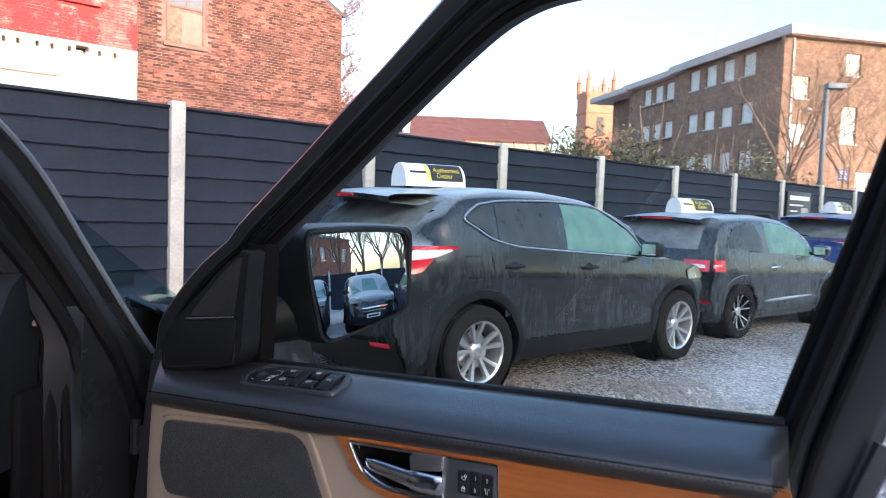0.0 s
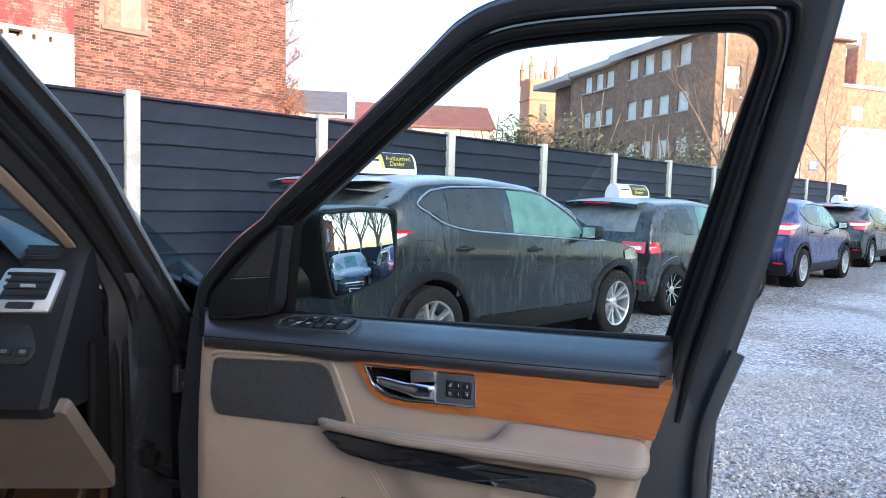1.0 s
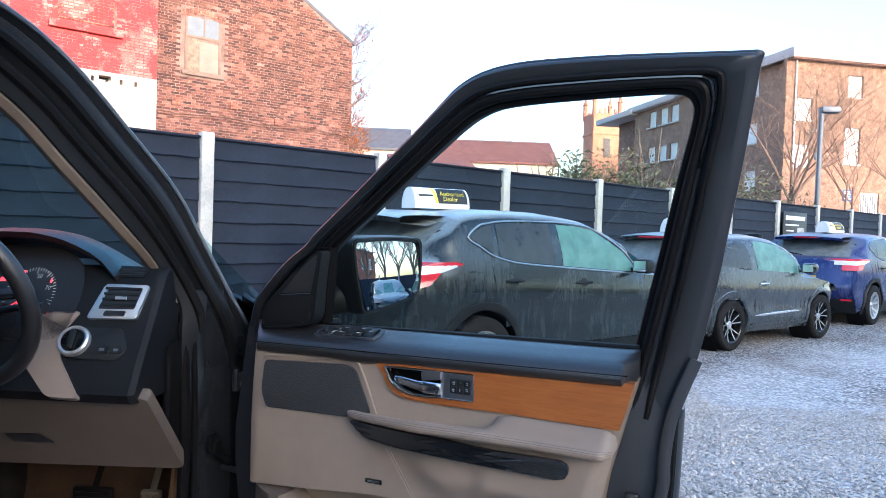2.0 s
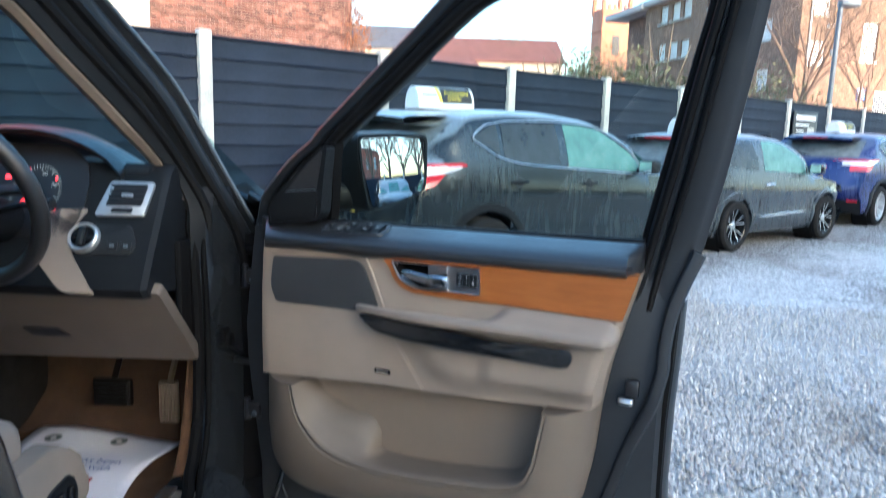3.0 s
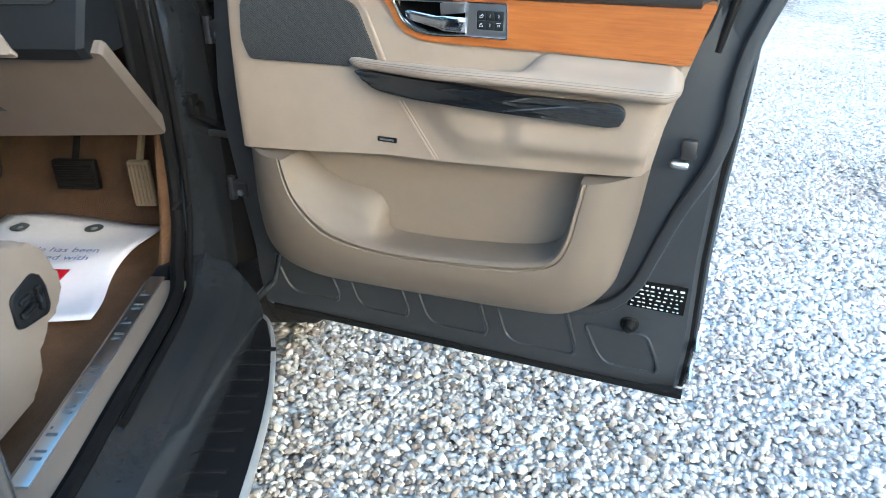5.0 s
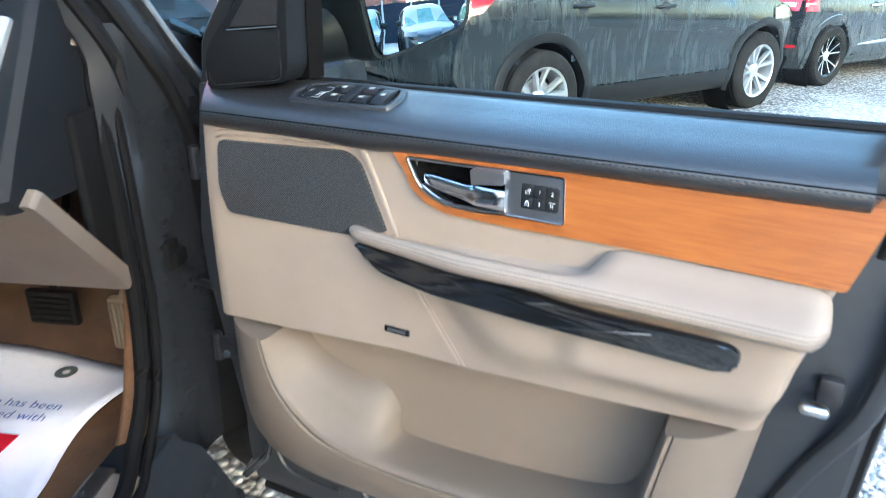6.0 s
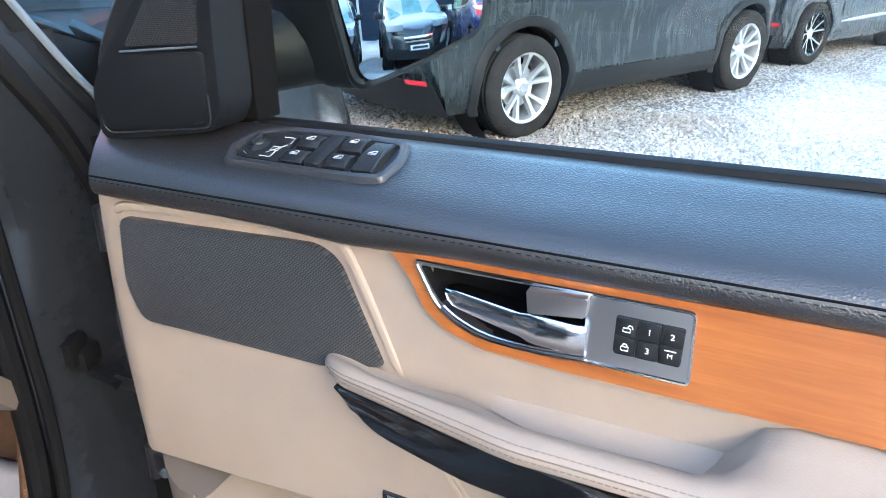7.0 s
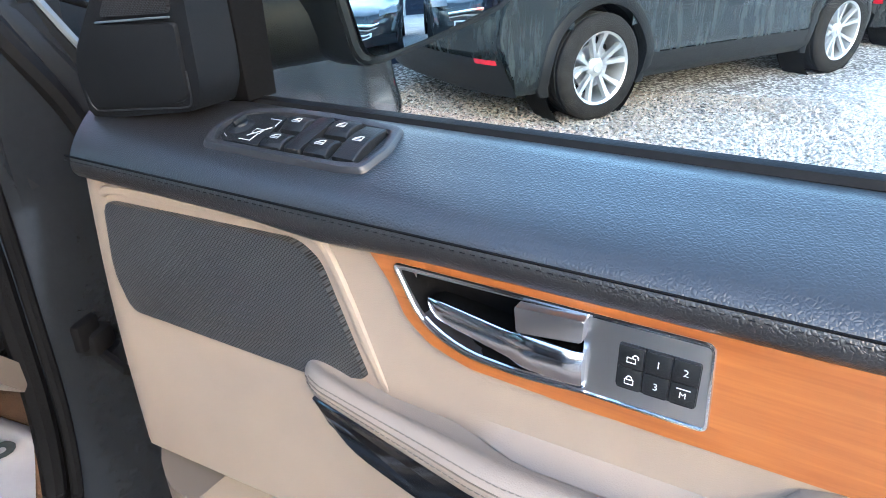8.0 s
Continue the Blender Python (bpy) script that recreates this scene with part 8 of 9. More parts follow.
tube(bm, [(-0.35, 1.24, 0.765), (-0.31, 1.225, 0.755)], 0.006, 6)
hpart("check_strap_mount", bm, SEAL_BLACK)

# sill, tread plate, running board
bm = bmesh.new()
rows = []
for y in np.linspace(0.28, 1.14, 16):
    c = max(0.0, (y - 1.0) / 0.18)
    d = max(0.0, (0.42 - y) / 0.14)
    up = 0.06 * c * c + 0.07 * d * d
    x = sx_(y)
    rows.append([Vector((-0.445 + x, y, 0.42)), Vector((-0.425 + x, y, 0.488)), Vector((-0.345 + x, y, 0.488 + up * 0.5)), Vector((-0.328 + x, y, 0.476 + up)), Vector((-0.315 + x, y, 0.462 + up)), Vector((-0.29 + x * 0.7, y, 0.455 + up)), Vector((-0.268 + x * 0.4, y, 0.445 + up * 0.3)), Vector((-0.252, y, 0.415)), Vector((-0.245, y, 0.36))])
grid(bm, rows)
hpart("sill", bm, JAMB, "dark grey painted door sill")
def sill_strip(x0, x1, y0, y1, z0, z1, bev):
    bm = boxed((x0, y0, z0), (x1, y1, z1), bev)
    for v in bm.verts:
        v.co.x += sx_(v.co.y)
    return bm


hpart("sill_cover", sill_strip(-0.425, -0.343, 0.5, 1.055, 0.482, 0.4985, 0.006), VINYL, "beige sill cover")
hpart("tread_plate", sill_strip(-0.416, -0.388, 0.53, 1.06, 0.497, 0.5015, 0.001), CHROME_DARK, "dark polished tread plate with pale lettering bars")
for k in range(10):
    if k == 5:
        continue
    y = 0.575 + k * 0.046
    hpart("lettering_bar", sill_strip(-0.410, -0.394, y, y + 0.006, 0.5015, 0.5021, 0), GALV)
    hpart("lettering_bar", sill_strip(-0.410, -0.407 if k % 2 else -0.394, y + 0.014, y + 0.019, 0.5015, 0.5021, 0), GALV)
RB = [(-0.31, 1.17), (-0.262, 1.158), (-0.232, 1.125), (-0.205, 1.045), (-0.178, 0.92), (-0.164, 0.8), (-0.157, 0.67), (-0.153, 0.5), (-0.152, 0.2), (-0.152, -0.5), (-0.165, -0.58), (-0.31, -0.6)]
bm = bmesh.new()
prism(bm, RB, 0.325, 0.358, 0.006, 2)
hpart("running_board", bm, RUBBER, "black ribbed running board with a pale edge")
bm = bmesh.new()
edge = smooth_path([Vector((a, b, 0.343)) for a, b in RB[:-1]], 4)
tube(bm, edge, 0.012, 8, flat=(0.6, 1.3))
hpart("board_edge", bm, ALLOY, "pale metal edge strip")
bm = bmesh.new()
for k in range(34):
    y = -0.5 + k * 0.046
    box(bm, (-0.262, y, 0.3575), (-0.19, y + 0.012, 0.3605), 0.001)
hpart("board_rib", bm, RUBBER)
hpart("sill_cladding", boxed((-0.34, -0.6, 0.28), (-0.26, 1.2, 0.365), 0.015), PLASTIC)

# floor, kick panel, bulkhead
hpart("cabin_floor", boxed((-1.95, -0.9, 0.40), (-0.45, 1.62, 0.425), 0.01), CARPET)
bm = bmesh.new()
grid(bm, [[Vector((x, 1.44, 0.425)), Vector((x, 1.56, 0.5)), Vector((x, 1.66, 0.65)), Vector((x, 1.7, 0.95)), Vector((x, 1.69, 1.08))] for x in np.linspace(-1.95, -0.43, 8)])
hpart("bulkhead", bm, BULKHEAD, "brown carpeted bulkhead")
bm = bmesh.new()
sweep(bm, [[Vector((-0.455, 1.66, z)), Vector((-0.448, y + 0.02, z)), Vector((-0.444, y, z)), Vector((-0.436, y - 0.006, z)), Vector((-0.412, y + 0.002, z)), Vector((-0.404, y + 0.012, z)), Vector((-0.404, y + 0.03, z)), Vector((-0.43, y + 0.06, z)), Vector((-0.43, 1.66, z))] for z, y in ((0.42, 1.08), (0.47, 1.11), (0.5, 1.14), (0.55, 1.17), (0.62, 1.195), (0.7, 1.218), (0.77, 1.235))], True)
hpart("kick_panel", bm, CARPET, "brown kick panel beside the footwell")
hpart("centre_tunnel", boxed((-1.3, -0.3, 0.42), (-1.02, 1.6, 0.72), 0.03), CARPET_DARK)
hpart("headliner", boxed((-1.7, -1.7, 1.63), (-0.6, 0.62, 1.65), 0.008), STUCCO)

# pedals
for x0, x1, z0, z1, y, m in ((-0.795, -0.69, 0.522, 0.598, 1.42, RUBBER), (-0.605, -0.553, 0.49, 0.605, 1.40, VINYL)):
    bm = boxed((x0, y, z0), (x1, y + 0.02, z1), 0.006)
    ym = (x0 + x1) / 2
    tube(bm, [(ym, y + 0.015, z1 - 0.01), (ym + 0.01, y + 0.08, z1 + 0.12), (ym + 0.01, y + 0.14, z1 + 0.25)], 0.009, 6)
    hpart("pedal", bm, m)
    for k in range(5):
        if m is RUBBER:
            hpart("pedal_rib", boxed((x0 + 0.008, y - 0.005, z0 + 0.008 + k * 0.0125), (x1 - 0.008, y + 0.001, z0 + 0.014 + k * 0.0125), 0.001), m)
        else:
            xx = x0 + 0.005 + k * 0.009
            hpart("pedal_rib", boxed((xx, y - 0.005, z0 + 0.008), (xx + 0.005, y + 0.001, z1 - 0.008), 0.001), m)

# paper mat
bm = bmesh.new()
rows = []
for i in range(15):
    a = i / 14
    row = []
    for j in range(15):
        b = j / 14
        p0 = Vector((-0.965, 1.475, 0)).lerp(Vector((-0.572, 1.42, 0)), b)
        p1 = Vector((-0.93, 1.0, 0)).lerp(Vector((-0.545, 0.99, 0)), b)
        p = p0.lerp(p1, a)
        p.x += 0.018 * math.sin(a * 7 + 1) * b
        p.z = 0.429 + 0.006 * (1 + math.sin(a * 9 + b * 5)) + 0.03 * max(0, b - 0.85) * math.sin(a * 8)
        row.append(p)
    rows.append(row)
grid(bm, rows)
mat_ob = solo("paper_floor_mat", bm, PAPER, "white printed paper mat on the brown carpet", "floor mat")
mat_ob.matrix_world = pose(0, 0, RIDE)
md = mat_ob.modifiers.new("sheet", "SOLIDIFY")
md.thickness = 0.0008
for k, (body_, y) in enumerate((("vehicle has been", 1.26), ("protected with", 1.225))):
    t = text_mesh(body_, 0.032)
    for v in t.verts:
        v.co = Vector((-0.74 + v.co.x, y + v.co.y, 0.4465))
    part("lettering", t, SIGN_BLUE, mat_ob)
part("red_panel", boxed((-0.8, 1.10, 0.444), (-0.66, 1.175, 0.4462), 0.0004), RED_LENS, mat_ob)
part("lettering_bar", boxed((-0.78, 1.125, 0.4463), (-0.68, 1.15, 0.4468)), WHITE, mat_ob)
for x in (-0.88, -0.7):
    bm = bmesh.new()
    lathe(bm, [(0.008, 0.4462), (0.022, 0.4466), (0.016, 0.4468)], 12, Matrix.Translation((x, 1.37, 0)))
    part("printed_mark", bm, GALV, mat_ob)


# ---- seats
def seat(x0, x1, label):
    bm = boxed((x0, 0.12, 0.58), (x1, 0.76, 0.74), 0.055, 4)
    ob = hpart("seat_cushion", bm, LEATHER_BEIGE, label)
    hpart("seat_front", boxed((x0 + 0.01, 0.60, 0.56), (x1 - 0.01, 0.80, 0.715), 0.05, 4), LEATHER_BEIGE)
    for x in (x0, x1 - 0.09):
        hpart("seat_bolster", boxed((x, 0.1, 0.6), (x + 0.09, 0.77, 0.785), 0.04, 4), LEATHER_BEIGE)
    bm = boxed((x0 + 0.02, -0.08, 0.66), (x1 - 0.02, 0.14, 1.34), 0.07, 4)
    bmesh.ops.rotate(bm, verts=bm.verts[:], cent=(0, 0.05, 0.66), matrix=Matrix.Rotation(radians(14), 3, "X"))
    hpart("seat_back", bm, LEATHER_BEIGE)
    hpart("head_restraint", boxed((x0 + 0.12, -0.28, 1.38), (x1 - 0.12, -0.14, 1.6), 0.05, 4), LEATHER_BEIGE)
    hpart("seat_base", boxed((x0 + 0.03, 0.15, 0.42), (x1 - 0.03, 0.72, 0.6), 0.02), CARPET_DARK)


seat(-1.02, -0.52, "beige leather driver's seat")
seat(-1.78, -1.28, "beige leather passenger seat")
bm = bmesh.new()
prism(bm, rounded([(0.2, 0.48), (0.76, 0.47), (0.785, 0.56), (0.87, 0.56), (0.875, 0.65), (0.80, 0.72), (0.2, 0.7)], 0.03), 0, 0.045, 0.012, 3, lambda c: Vector((-0.53 + c.z, c.x, c.y)))
hpart("seat_valance", bm, LEATHER_BEIGE, "beige seat side valance")
bm = bmesh.new()
prism(bm, rounded([(0.742, 0.59), (0.828, 0.572), (0.832, 0.632), (0.812, 0.655), (0.745, 0.645)], 0.014), 0, 0.006, 0.003, 2, lambda c: Vector((-0.487 + c.z, c.x, c.y)))
hpart("seat_switch", bm, PLASTIC)
for y0, y1, z0, z1 in ((0.752, 0.79, 0.604, 0.616), (0.797, 0.81, 0.592, 0.634), (0.757, 0.785, 0.624, 0.634)):
    hpart("switch_knob", boxed((-0.483, y0, z0), (-0.472, y1, z1), 0.004), PIANO)
# B-pillar inner trim
bm = bmesh.new()
prism(bm, [(0.36, 0.5), (0.34, 1.1), (0.28, 1.62), (0.12, 1.62), (0.14, 0.5)], 0, 0.05, 0.01, 2, lambda c: Vector((-0.42 - 0.36 * max(0, c.y - 1.1) + c.z, c.x, c.y)))
hpart("b_pillar", bm, PLASTIC_SOFT)
bm = bmesh.new()
rows = []
for z in np.linspace(0.4, 1.12, 16):
    y = float(np.interp(z, [0.4, 0.5, 0.656, 0.795, 0.894, 0.978, 1.12], [0.42, 0.35, 0.322, 0.326, 0.312, 0.284, 0.22]))
    rows.append([Vector((-0.193, y - 0.16, z)), Vector((-0.194, y - 0.05, z)), Vector((-0.197, y - 0.015, z)), Vector((-0.206, y - 0.002, z)), Vector((-0.222, y + 0.004, z)), Vector((-0.26, y + 0.006, z)), Vector((-0.3, y, z)), Vector((-0.36, y, z)), Vector((-0.40, y - 0.02, z))])
grid(bm, rows)
hpart("b_pillar_jamb", bm, PAINT_HOST, "smooth grey rear edge of the door opening")

# ---- dashboard
def on_dash(co):
    """x across, y height, z out of the sloping face."""
    return Vector((co.x, 1.06 + 0.6 * (co.y - 1.06) - co.z * 0.857, co.y + co.z * 0.514))


prof = [(1.72, 1.075), (1.5, 1.09), (1.26, 1.165), (1.17, 1.19), (1.15, 1.192), (1.125, 1.175), (1.075, 1.09), (1.03, 1.015), (0.995, 0.95), (1.01, 0.93), (1.1, 0.925), (1.35, 0.92), (1.7, 0.92)]
bm = bmesh.new()
sweep(bm, [[Vector((x, y + (0.0 if x < -0.43 else 0.012), z)) for y, z in prof] for x in (-1.92, -1.5, -1.0, -0.6, -0.45, -0.434, -0.425)], True)
hpart("dashboard", bm, PLASTIC_SOFT, "soft black dashboard")
bm = bmesh.new()
prism(bm, rounded([(-0.541, 1.151), (-0.447, 1.151), (-0.456, 1.085), (-0.56, 1.083)], 0.006), -0.005, 0.010, 0.002, 2, on_dash)
vent = hpart("vent_bezel", bm, ALLOY, "silver vent bezel")
bm = bmesh.new()
prism(bm, rounded([(-0.529, 1.145), (-0.459, 1.145), (-0.465, 1.103), (-0.541, 1.102)], 0.004), 0.008, 0.0112, 0, 2, on_dash)
hpart("vent_mouth", bm, BLACK)
for k in range(4):
    z = 1.108 + k * 0.0105
    hpart("vent_slat", prism(bmesh.new(), [(-0.537, z), (-0.463, z), (-0.463, z + 0.004), (-0.537, z + 0.004)], 0.0112, 0.0135, 0, 1, on_dash), PLASTIC)
hpart("vent_slider", prism(bmesh.new(), [(-0.508, 1.119), (-0.485, 1.119), (-0.485, 1.124), (-0.508, 1.124)], 0.0135, 0.018, 0, 1, on_dash), ALLOY)
hpart("vent_wheel", prism(bmesh.new(), rounded([(-0.526, 1.089), (-0.482, 1.089), (-0.48, 1.098), (-0.523, 1.098)], 0.002), 0.0095, 0.013, 0.001, 1, on_dash), BLACK)
bm = bmesh.new()
prism(bm, rounded([(-0.524, 1.188), (-0.461, 1.186), (-0.466, 1.168), (-0.53, 1.168)], 0.006), -0.004, 0.006, 0.002, 2, on_dash)
hpart("upper_vent", bm, PLASTIC)
for k in range(3):
    hpart("vent_slat", prism(bmesh.new(), [(-0.518, 1.1715 + k * 0.005), (-0.47, 1.1715 + k * 0.005), (-0.47, 1.1735 + k * 0.005), (-0.518, 1.1735 + k * 0.005)], 0.006, 0.0075, 0, 1, on_dash), BLACK)
bm = bmesh.new()
prism(bm, rounded([(-0.578, 1.068), (-0.478, 1.068), (-0.458, 1.03), (-0.47, 1.01), (-0.585, 1.01)], 0.012), -0.004, 0.005, 0.002, 2, on_dash)
hpart("lamp_switch_panel", bm, PLASTIC)
KM = Matrix.Translation(on_dash(Vector((-0.569, 1.040, 0.004)))) @ Matrix.Rotation(math.atan2(0.857, 0.514), 4, "X")
bm = bmesh.new()
lathe(bm, [(0.024, 0.0), (0.0245, 0.012), (0.028, 0.013), (0.0315, 0.010), (0.033, 0.0)], 32, KM)
hpart("lamp_switch_ring", bm, ALLOY, "silver ring")
bm = bmesh.new()
lathe(bm, [(0.0, 0.012), (0.023, 0.012), (0.0245, 0.008)], 28, KM)
hpart("lamp_switch", bm, PIANO)
bm = boxed((-0.006, -0.02, 0.012), (0.006, 0.02, 0.022), 0.004)
bm.transform(KM)
hpart("lamp_switch_grip", bm, PLASTIC)
for x in (-0.519, -0.49):
    bm = bmesh.new()
    prism(bm, rounded([(x, 1.021), (x + 0.022, 1.021), (x + 0.022, 1.034), (x, 1.034)], 0.002), 0.004, 0.008, 0.001, 1, on_dash)
    hpart("fog_switch", bm, PLASTIC)
    bm = bmesh.new()
    prism(bm, [(x + 0.006, 1.025), (x + 0.016, 1.025), (x + 0.016, 1.030), (x + 0.006, 1.030)], 0.008, 0.0084, 0, 1, on_dash)
    hpart("switch_symbol", bm, GALV)
bm = bmesh.new()
prism(bm, rounded([(-0.672, 1.092), (-0.575, 1.098), (-0.602, 1.055), (-0.59, 1.012), (-0.525, 0.94), (-0.592, 0.942), (-0.662, 1.0), (-0.685, 1.05)], 0.012), -0.01, 0.006, 0.004, 2, on_dash)
hpart("dash_cheek", bm, LEATHER_BEIGE, "beige dash cheek beside the column")


def on_knee(co):
    """x across, y down the slope from 0 to 1, z out."""
    return Vector((co.x, 1.025 + 0.155 * co.y - co.z * 0.78, 0.943 - 0.19 * co.y - co.z * 0.62))


bm = bmesh.new()
prism(bm, rounded([(-0.95, 0.1), (-0.83, 0.06), (-0.62, 0.02), (-0.413, 0.0), (-0.408, 0.03), (-0.395, 0.97), (-0.41, 1.0), (-0.97, 1.08)], [0.02, 0.02, 0.02, 0.006, 0.01, 0.01, 0.01, 0.02]), -0.02, 0.006, 0.006, 3, on_knee)
hpart("knee_panel", bm, KNEE, "beige knee panel below the dash")
bm = bmesh.new()
prism(bm, [(-0.76, 0.58), (-0.68, 0.56), (-0.66, 0.68), (-0.75, 0.70)], 0.0055, 0.0075, 0, 1, on_knee)
hpart("coin_tray_pull", bm, BLACK)
hpart("dash_end", boxed((-0.43, 1.135, 0.80), (-0.41, 1.5, 1.03), 0.01), SEAL_BLACK)
# binnacle
bm = bmesh.new()
st = []
for q in np.linspace(0, 1, 17):
    x = lerp(-0.95, -0.52, q)
    z = float(np.interp(x, [-0.95, -0.90, -0.85, -0.78, -0.70, -0.64, -0.58, -0.54, -0.52], [1.17, 1.215, 1.245, 1.263, 1.263, 1.252, 1.228, 1.2, 1.175]))
    st.append([Vector((x, 1.35, z - 0.05)), Vector((x, 1.2, z)), Vector((x, 1.13, z + 0.004)), Vector((x, 1.10, z - 0.004)), Vector((x, 1.11, z - 0.016)), Vector((x, 1.22, z - 0.022)), Vector((x, 1.35, z - 0.07))])
sweep(bm, st, True)
hpart("binnacle_hood", bm, LEATHER_BLACK, "black leather instrument hood")
bm = bmesh.new()
prism(bm, rounded([(-0.94, 1.04), (-0.60, 1.04), (-0.585, 1.12), (-0.60, 1.19), (-0.66, 1.225), (-0.88, 1.225), (-0.94, 1.18)], 0.03), 0.0, 0.006, 0.002, 2, on_dash)
hpart("instrument_face", bm, BLACK, "black instrument face with lit dials")
glow, gnt, gb = base("red_telltale", (0.6, 0.02, 0.02), 0.4)
gb.inputs["Emission Color"].default_value, gb.inputs["Emission Strength"].default_value = (1, 0.03, 0.03, 1), 0.6
lit, lnt, lb = base("lit_dial_print", (0.35, 0.35, 0.33), 0.5)
lb.inputs["Emission Color"].default_value, lb.inputs["Emission Strength"].default_value = (0.8, 0.85, 0.7, 1), 0.04
for cx in (-0.7, -0.87):
    bm = bmesh.new()
    for k in range(41):
        a = radians(225 - 270 * k / 40)
        l = 0.012 if k % 5 == 0 else 0.006
        p = Vector((cx + 0.055 * math.cos(a), 1.125 + 0.055 * math.sin(a), 0.0065))
        tube(bm, [on_dash(p), on_dash(p - Vector((l * math.cos(a), l * math.sin(a), 0)))], 0.0006, 4)
    hpart("dial_scale", bm, lit)
    bm = bmesh.new()
    tube(bm, [on_dash(Vector((cx, 1.125, 0.009))), on_dash(Vector((cx - 0.036, 1.095, 0.009)))], [0.0012, 0.0006], 5)
    hpart("dial_needle", bm, glow)
    for k, body_ in ((8, "30"), (16, "50"), (24, "70")):
        a = radians(225 - 270 * (k + 6) / 40)
        t = text_mesh(body_, 0.012)
        for v in t.verts:
            v.co = on_dash(Vector((cx + 0.038 * math.cos(a) + v.co.x, 1.125 + 0.038 * math.sin(a) + v.co.y, 0.0068)))
        hpart("lettering", t, lit)
for x, z, w in ((-0.655, 1.09, 0.012), (-0.735, 1.165, 0.014), (-0.84, 1.145, 0.012), (-0.775, 1.15, 0.02), (-0.665, 1.15, 0.006), (-0.72, 1.105, 0.008), (-0.905, 1.11, 0.012)):
    bm = bmesh.new()
    w *= 0.7
    prism(bm, [(x, z), (x + w, z), (x + w, z + 0.008), (x, z + 0.008)], 0.006, 0.007, 0, 1, on_dash)
    hpart("telltale", bm, glow)
# steering wheel
WM = Matrix.Translation((-0.75, 0.89, 1.135)) @ Matrix.Rotation(radians(-66), 4, "X")
bm = bmesh.new()
tube(bm, [WM @ Vector((0.186 * math.cos(a), 0.186 * math.sin(a), 0)) for a in np.linspace(0, 2 * math.pi, 49)[:-1]], 0.0165, 12, True)
hpart("steering_wheel", bm, LEATHER_BLACK, "black leather steering wheel")
bm = bmesh.new()
lathe(bm, [(0.0, 0.035), (0.055, 0.03), (0.075, 0.012), (0.07, -0.02)], 24, WM)
for a0 in (-0.1, math.pi + 0.1, -math.pi / 2 - 0.25, -math.pi / 2 + 0.25):
    tube(bm, [WM @ Vector((r * math.cos(a0), r * math.sin(a0), 0.008 - 0.01 * r)) for r in (0.05, 0.1, 0.182)], [0.026, 0.018, 0.014], 8, flat=(1, 0.5), up=(0, -0.4, 0.9))
hpart("wheel_hub", bm, PLASTIC_SOFT)
bm = bmesh.new()
tube(bm, [(-0.75, 0.95, 1.10), (-0.75, 1.2, 1.03)], 0.045, 14)
hpart("steering_column", bm, PLASTIC_SOFT)
for s in (1, -1):
    bm = bmesh.new()
    tube(bm, [(-0.75 + s * 0.04, 0.99, 1.10), (-0.75 + s * 0.1, 0.98, 1.115), (-0.75 + s * 0.165, 0.97, 1.118)], [0.008, 0.007, 0.012], 8)
    hpart("column_stalk", bm, PLASTIC)

# ---------------------------------------------------------------- bricks of the gable and of the painted house
def brick_spots(x0, x1, z0, z1, top, holes, rng):
    """Places (x, z, length) of bricks in running bond, below the line top(x) and clear of the openings."""
    course = 0.075
    for k in range(int((z1 - z0) / course)):
        z = z0 + k * course
        x = x0 - (0.1125 if k % 2 else 0.0)
        while x < x1 - 0.03:
            a, e = max(x, x0), min(x + 0.215, x1)
            x += 0.225
            if e - a < 0.05 or z + course > top(e) or any(h[0] < e and a < h[1] and h[2] < z + course and z < h[3] for h in holes):
                continue
            yield a, z, e - a


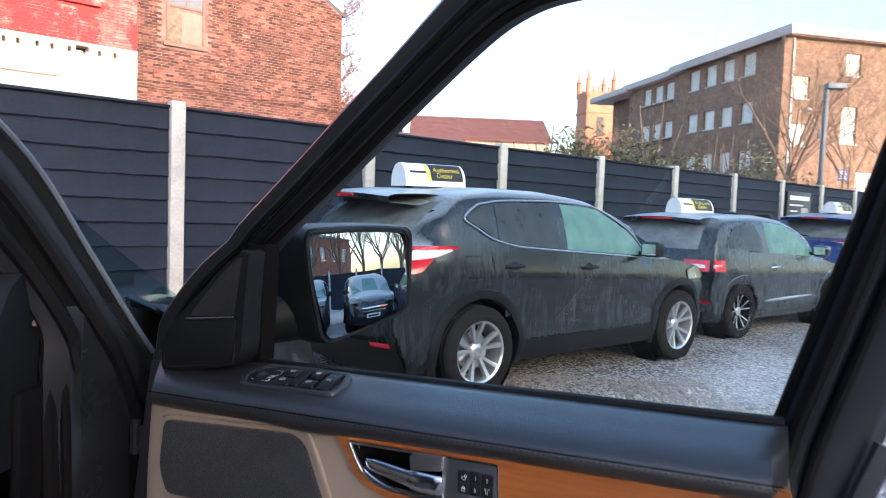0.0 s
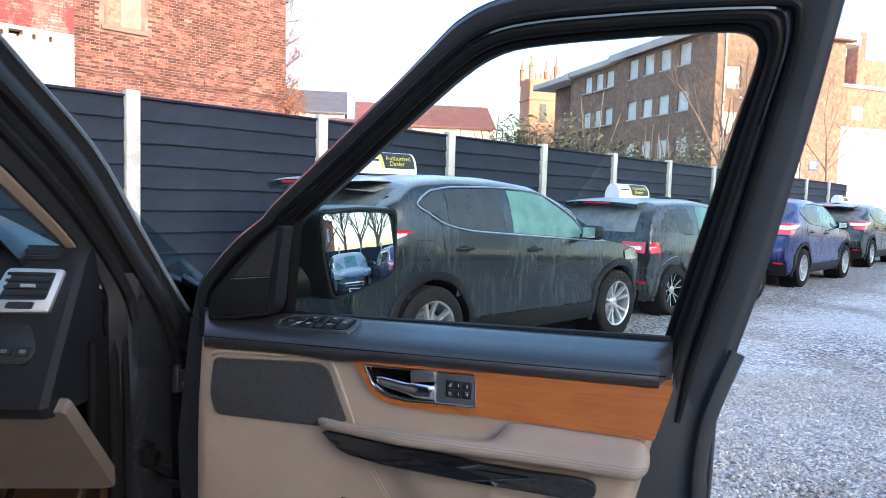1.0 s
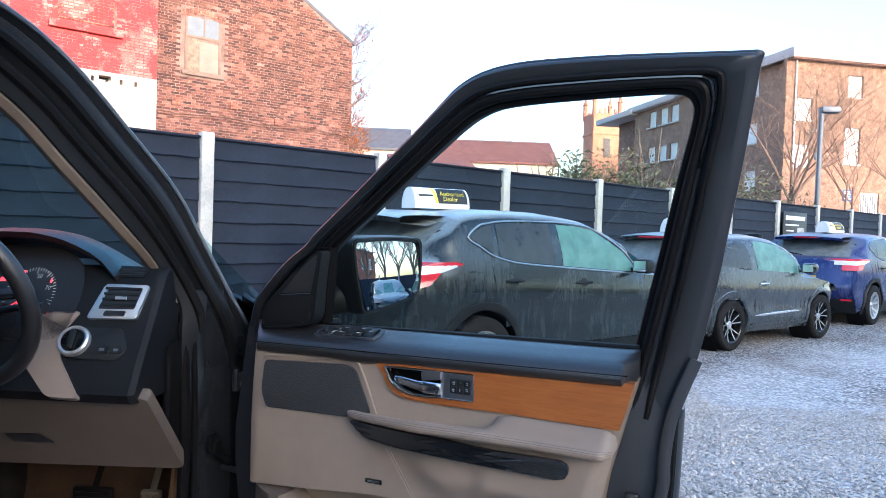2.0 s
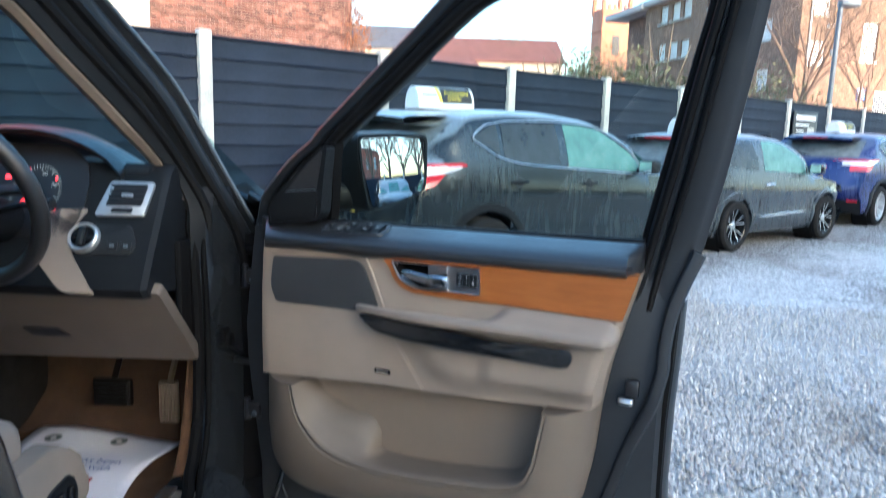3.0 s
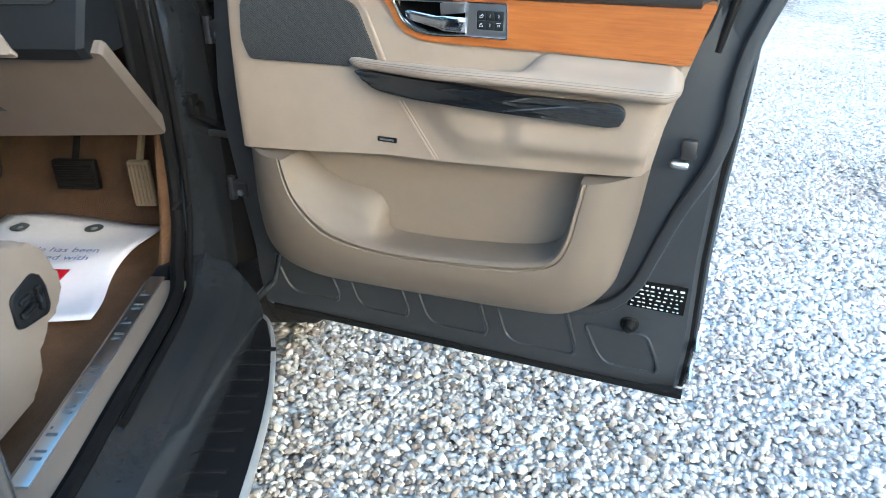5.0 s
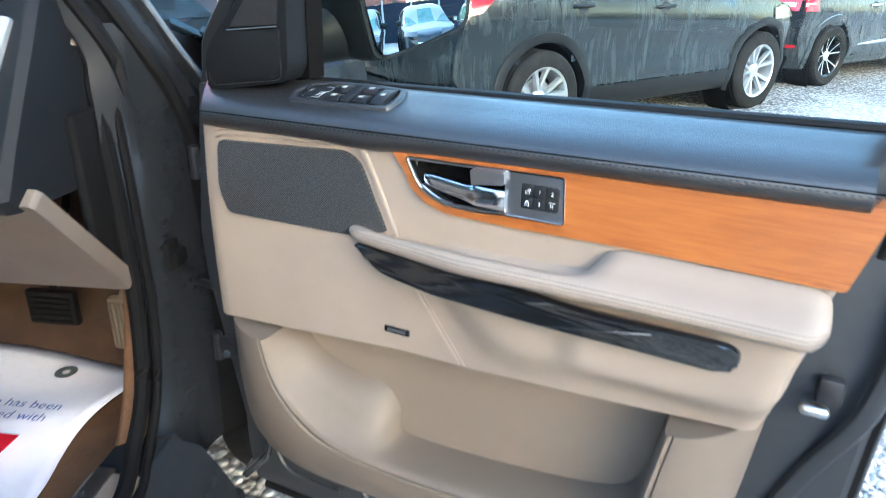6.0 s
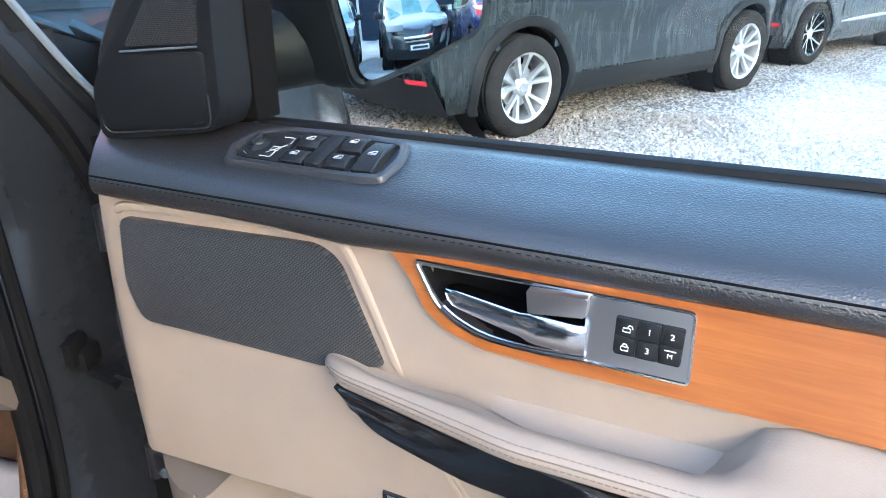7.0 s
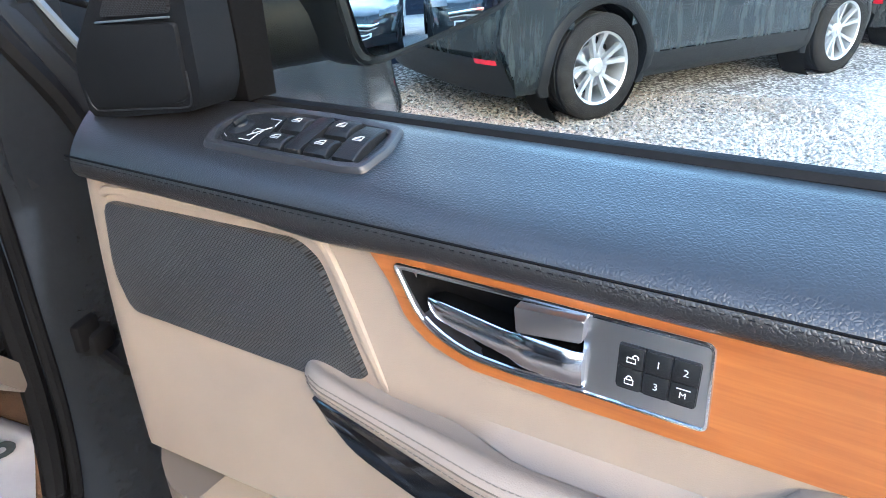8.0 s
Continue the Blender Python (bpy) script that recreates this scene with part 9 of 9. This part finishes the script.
def brick_shape(length, rng):
    """One brick's five outer faces, its front a little uneven."""
    h, proud = 0.0655, rng.uniform(0.004, 0.016)
    j = [rng.uniform(-0.004, 0.004) for _ in range(8)]
    v = [(j[0], 0.01, 0), (length + j[1], 0.01, 0), (length + j[1], 0.01, h), (j[0], 0.01, h),
         (0.004 + j[0], -proud + j[4], 0.004), (length - 0.004 + j[1], -proud + j[5], 0.004 + j[2] * 0.5), (length - 0.005 + j[1], -proud + j[6], h - 0.004 + j[3] * 0.5), (0.005 + j[0], -proud + j[7], h - 0.004)]
    return v, [(4, 5, 6, 7), (0, 1, 5, 4), (1, 2, 6, 5), (2, 3, 7, 6), (3, 0, 4, 7)]


def lay_bricks(parent, spots, material, rng, label):
    """Bricks joined into one mesh, too many to count."""
    vs, fs = [], []
    for x, z, length in spots:
        if rng.random() < 0.006:
            continue
        v, f = brick_shape(length, rng)
        n = len(vs)
        vs += [(p[0] + x, p[1], p[2] + z) for p in v]
        fs += [tuple(i + n for i in q) for q in f]
    me = bpy.data.meshes.new("brickwork")
    me.from_pydata(vs, [], fs)
    me.materials.append(material)
    ob = new("brickwork", me)
    ob.parent = parent
    return tagged(ob, label, kind="stuff")


rng = random.Random(31)
GHOLES = [(wx - 0.06, wx + 1.08, wz - 0.13, wz + 1.72)]
gspots = list(brick_spots(0.0, 6.17, 3.3, 9.9, lambda x: min(9.95, 7.28 + 0.542 * (6.18 - x)), GHOLES, rng))
near = [p for p in gspots if 4.8 <= p[1] < 5.55 and 2.0 < p[0] and p[2] > 0.2]
near = near[:240]
picked = set(near)
lay_bricks(wall, [p for p in gspots if p not in picked], BRICK_BUILT, rng, "weathered red brickwork")
SINGLES = []
for k in range(10):
    v, f = brick_shape(0.215, rng)
    me = bpy.data.meshes.new("brick")
    me.from_pydata(v, [], f)
    me.materials.append(BRICK_SINGLE)
    SINGLES.append(me)
for x, z, length in near:
    o = new("brick", SINGLES[rng.randrange(10)])
    o.parent = wall
    o.matrix_basis = pose(x, 0, z)
lay_bricks(red_wall, list(brick_spots(5.6, 8.97, 5.06, 9.2, lambda x: 12, [(6.58, 7.92, 6.18, 8.22), (6.38, 8.12, 5.93, 6.17)], rng)), BRICK_RED_COAT, rng, "brickwork under flaking red paint")
lay_bricks(red_wall, [(x, z, n) for x, z, n in brick_spots(6.62, 7.88, 6.24, 8.18, lambda x: 12, [], rng)], BRICK_RED_COAT, rng, "bricked-up window under flaking paint").location.y = -0.03
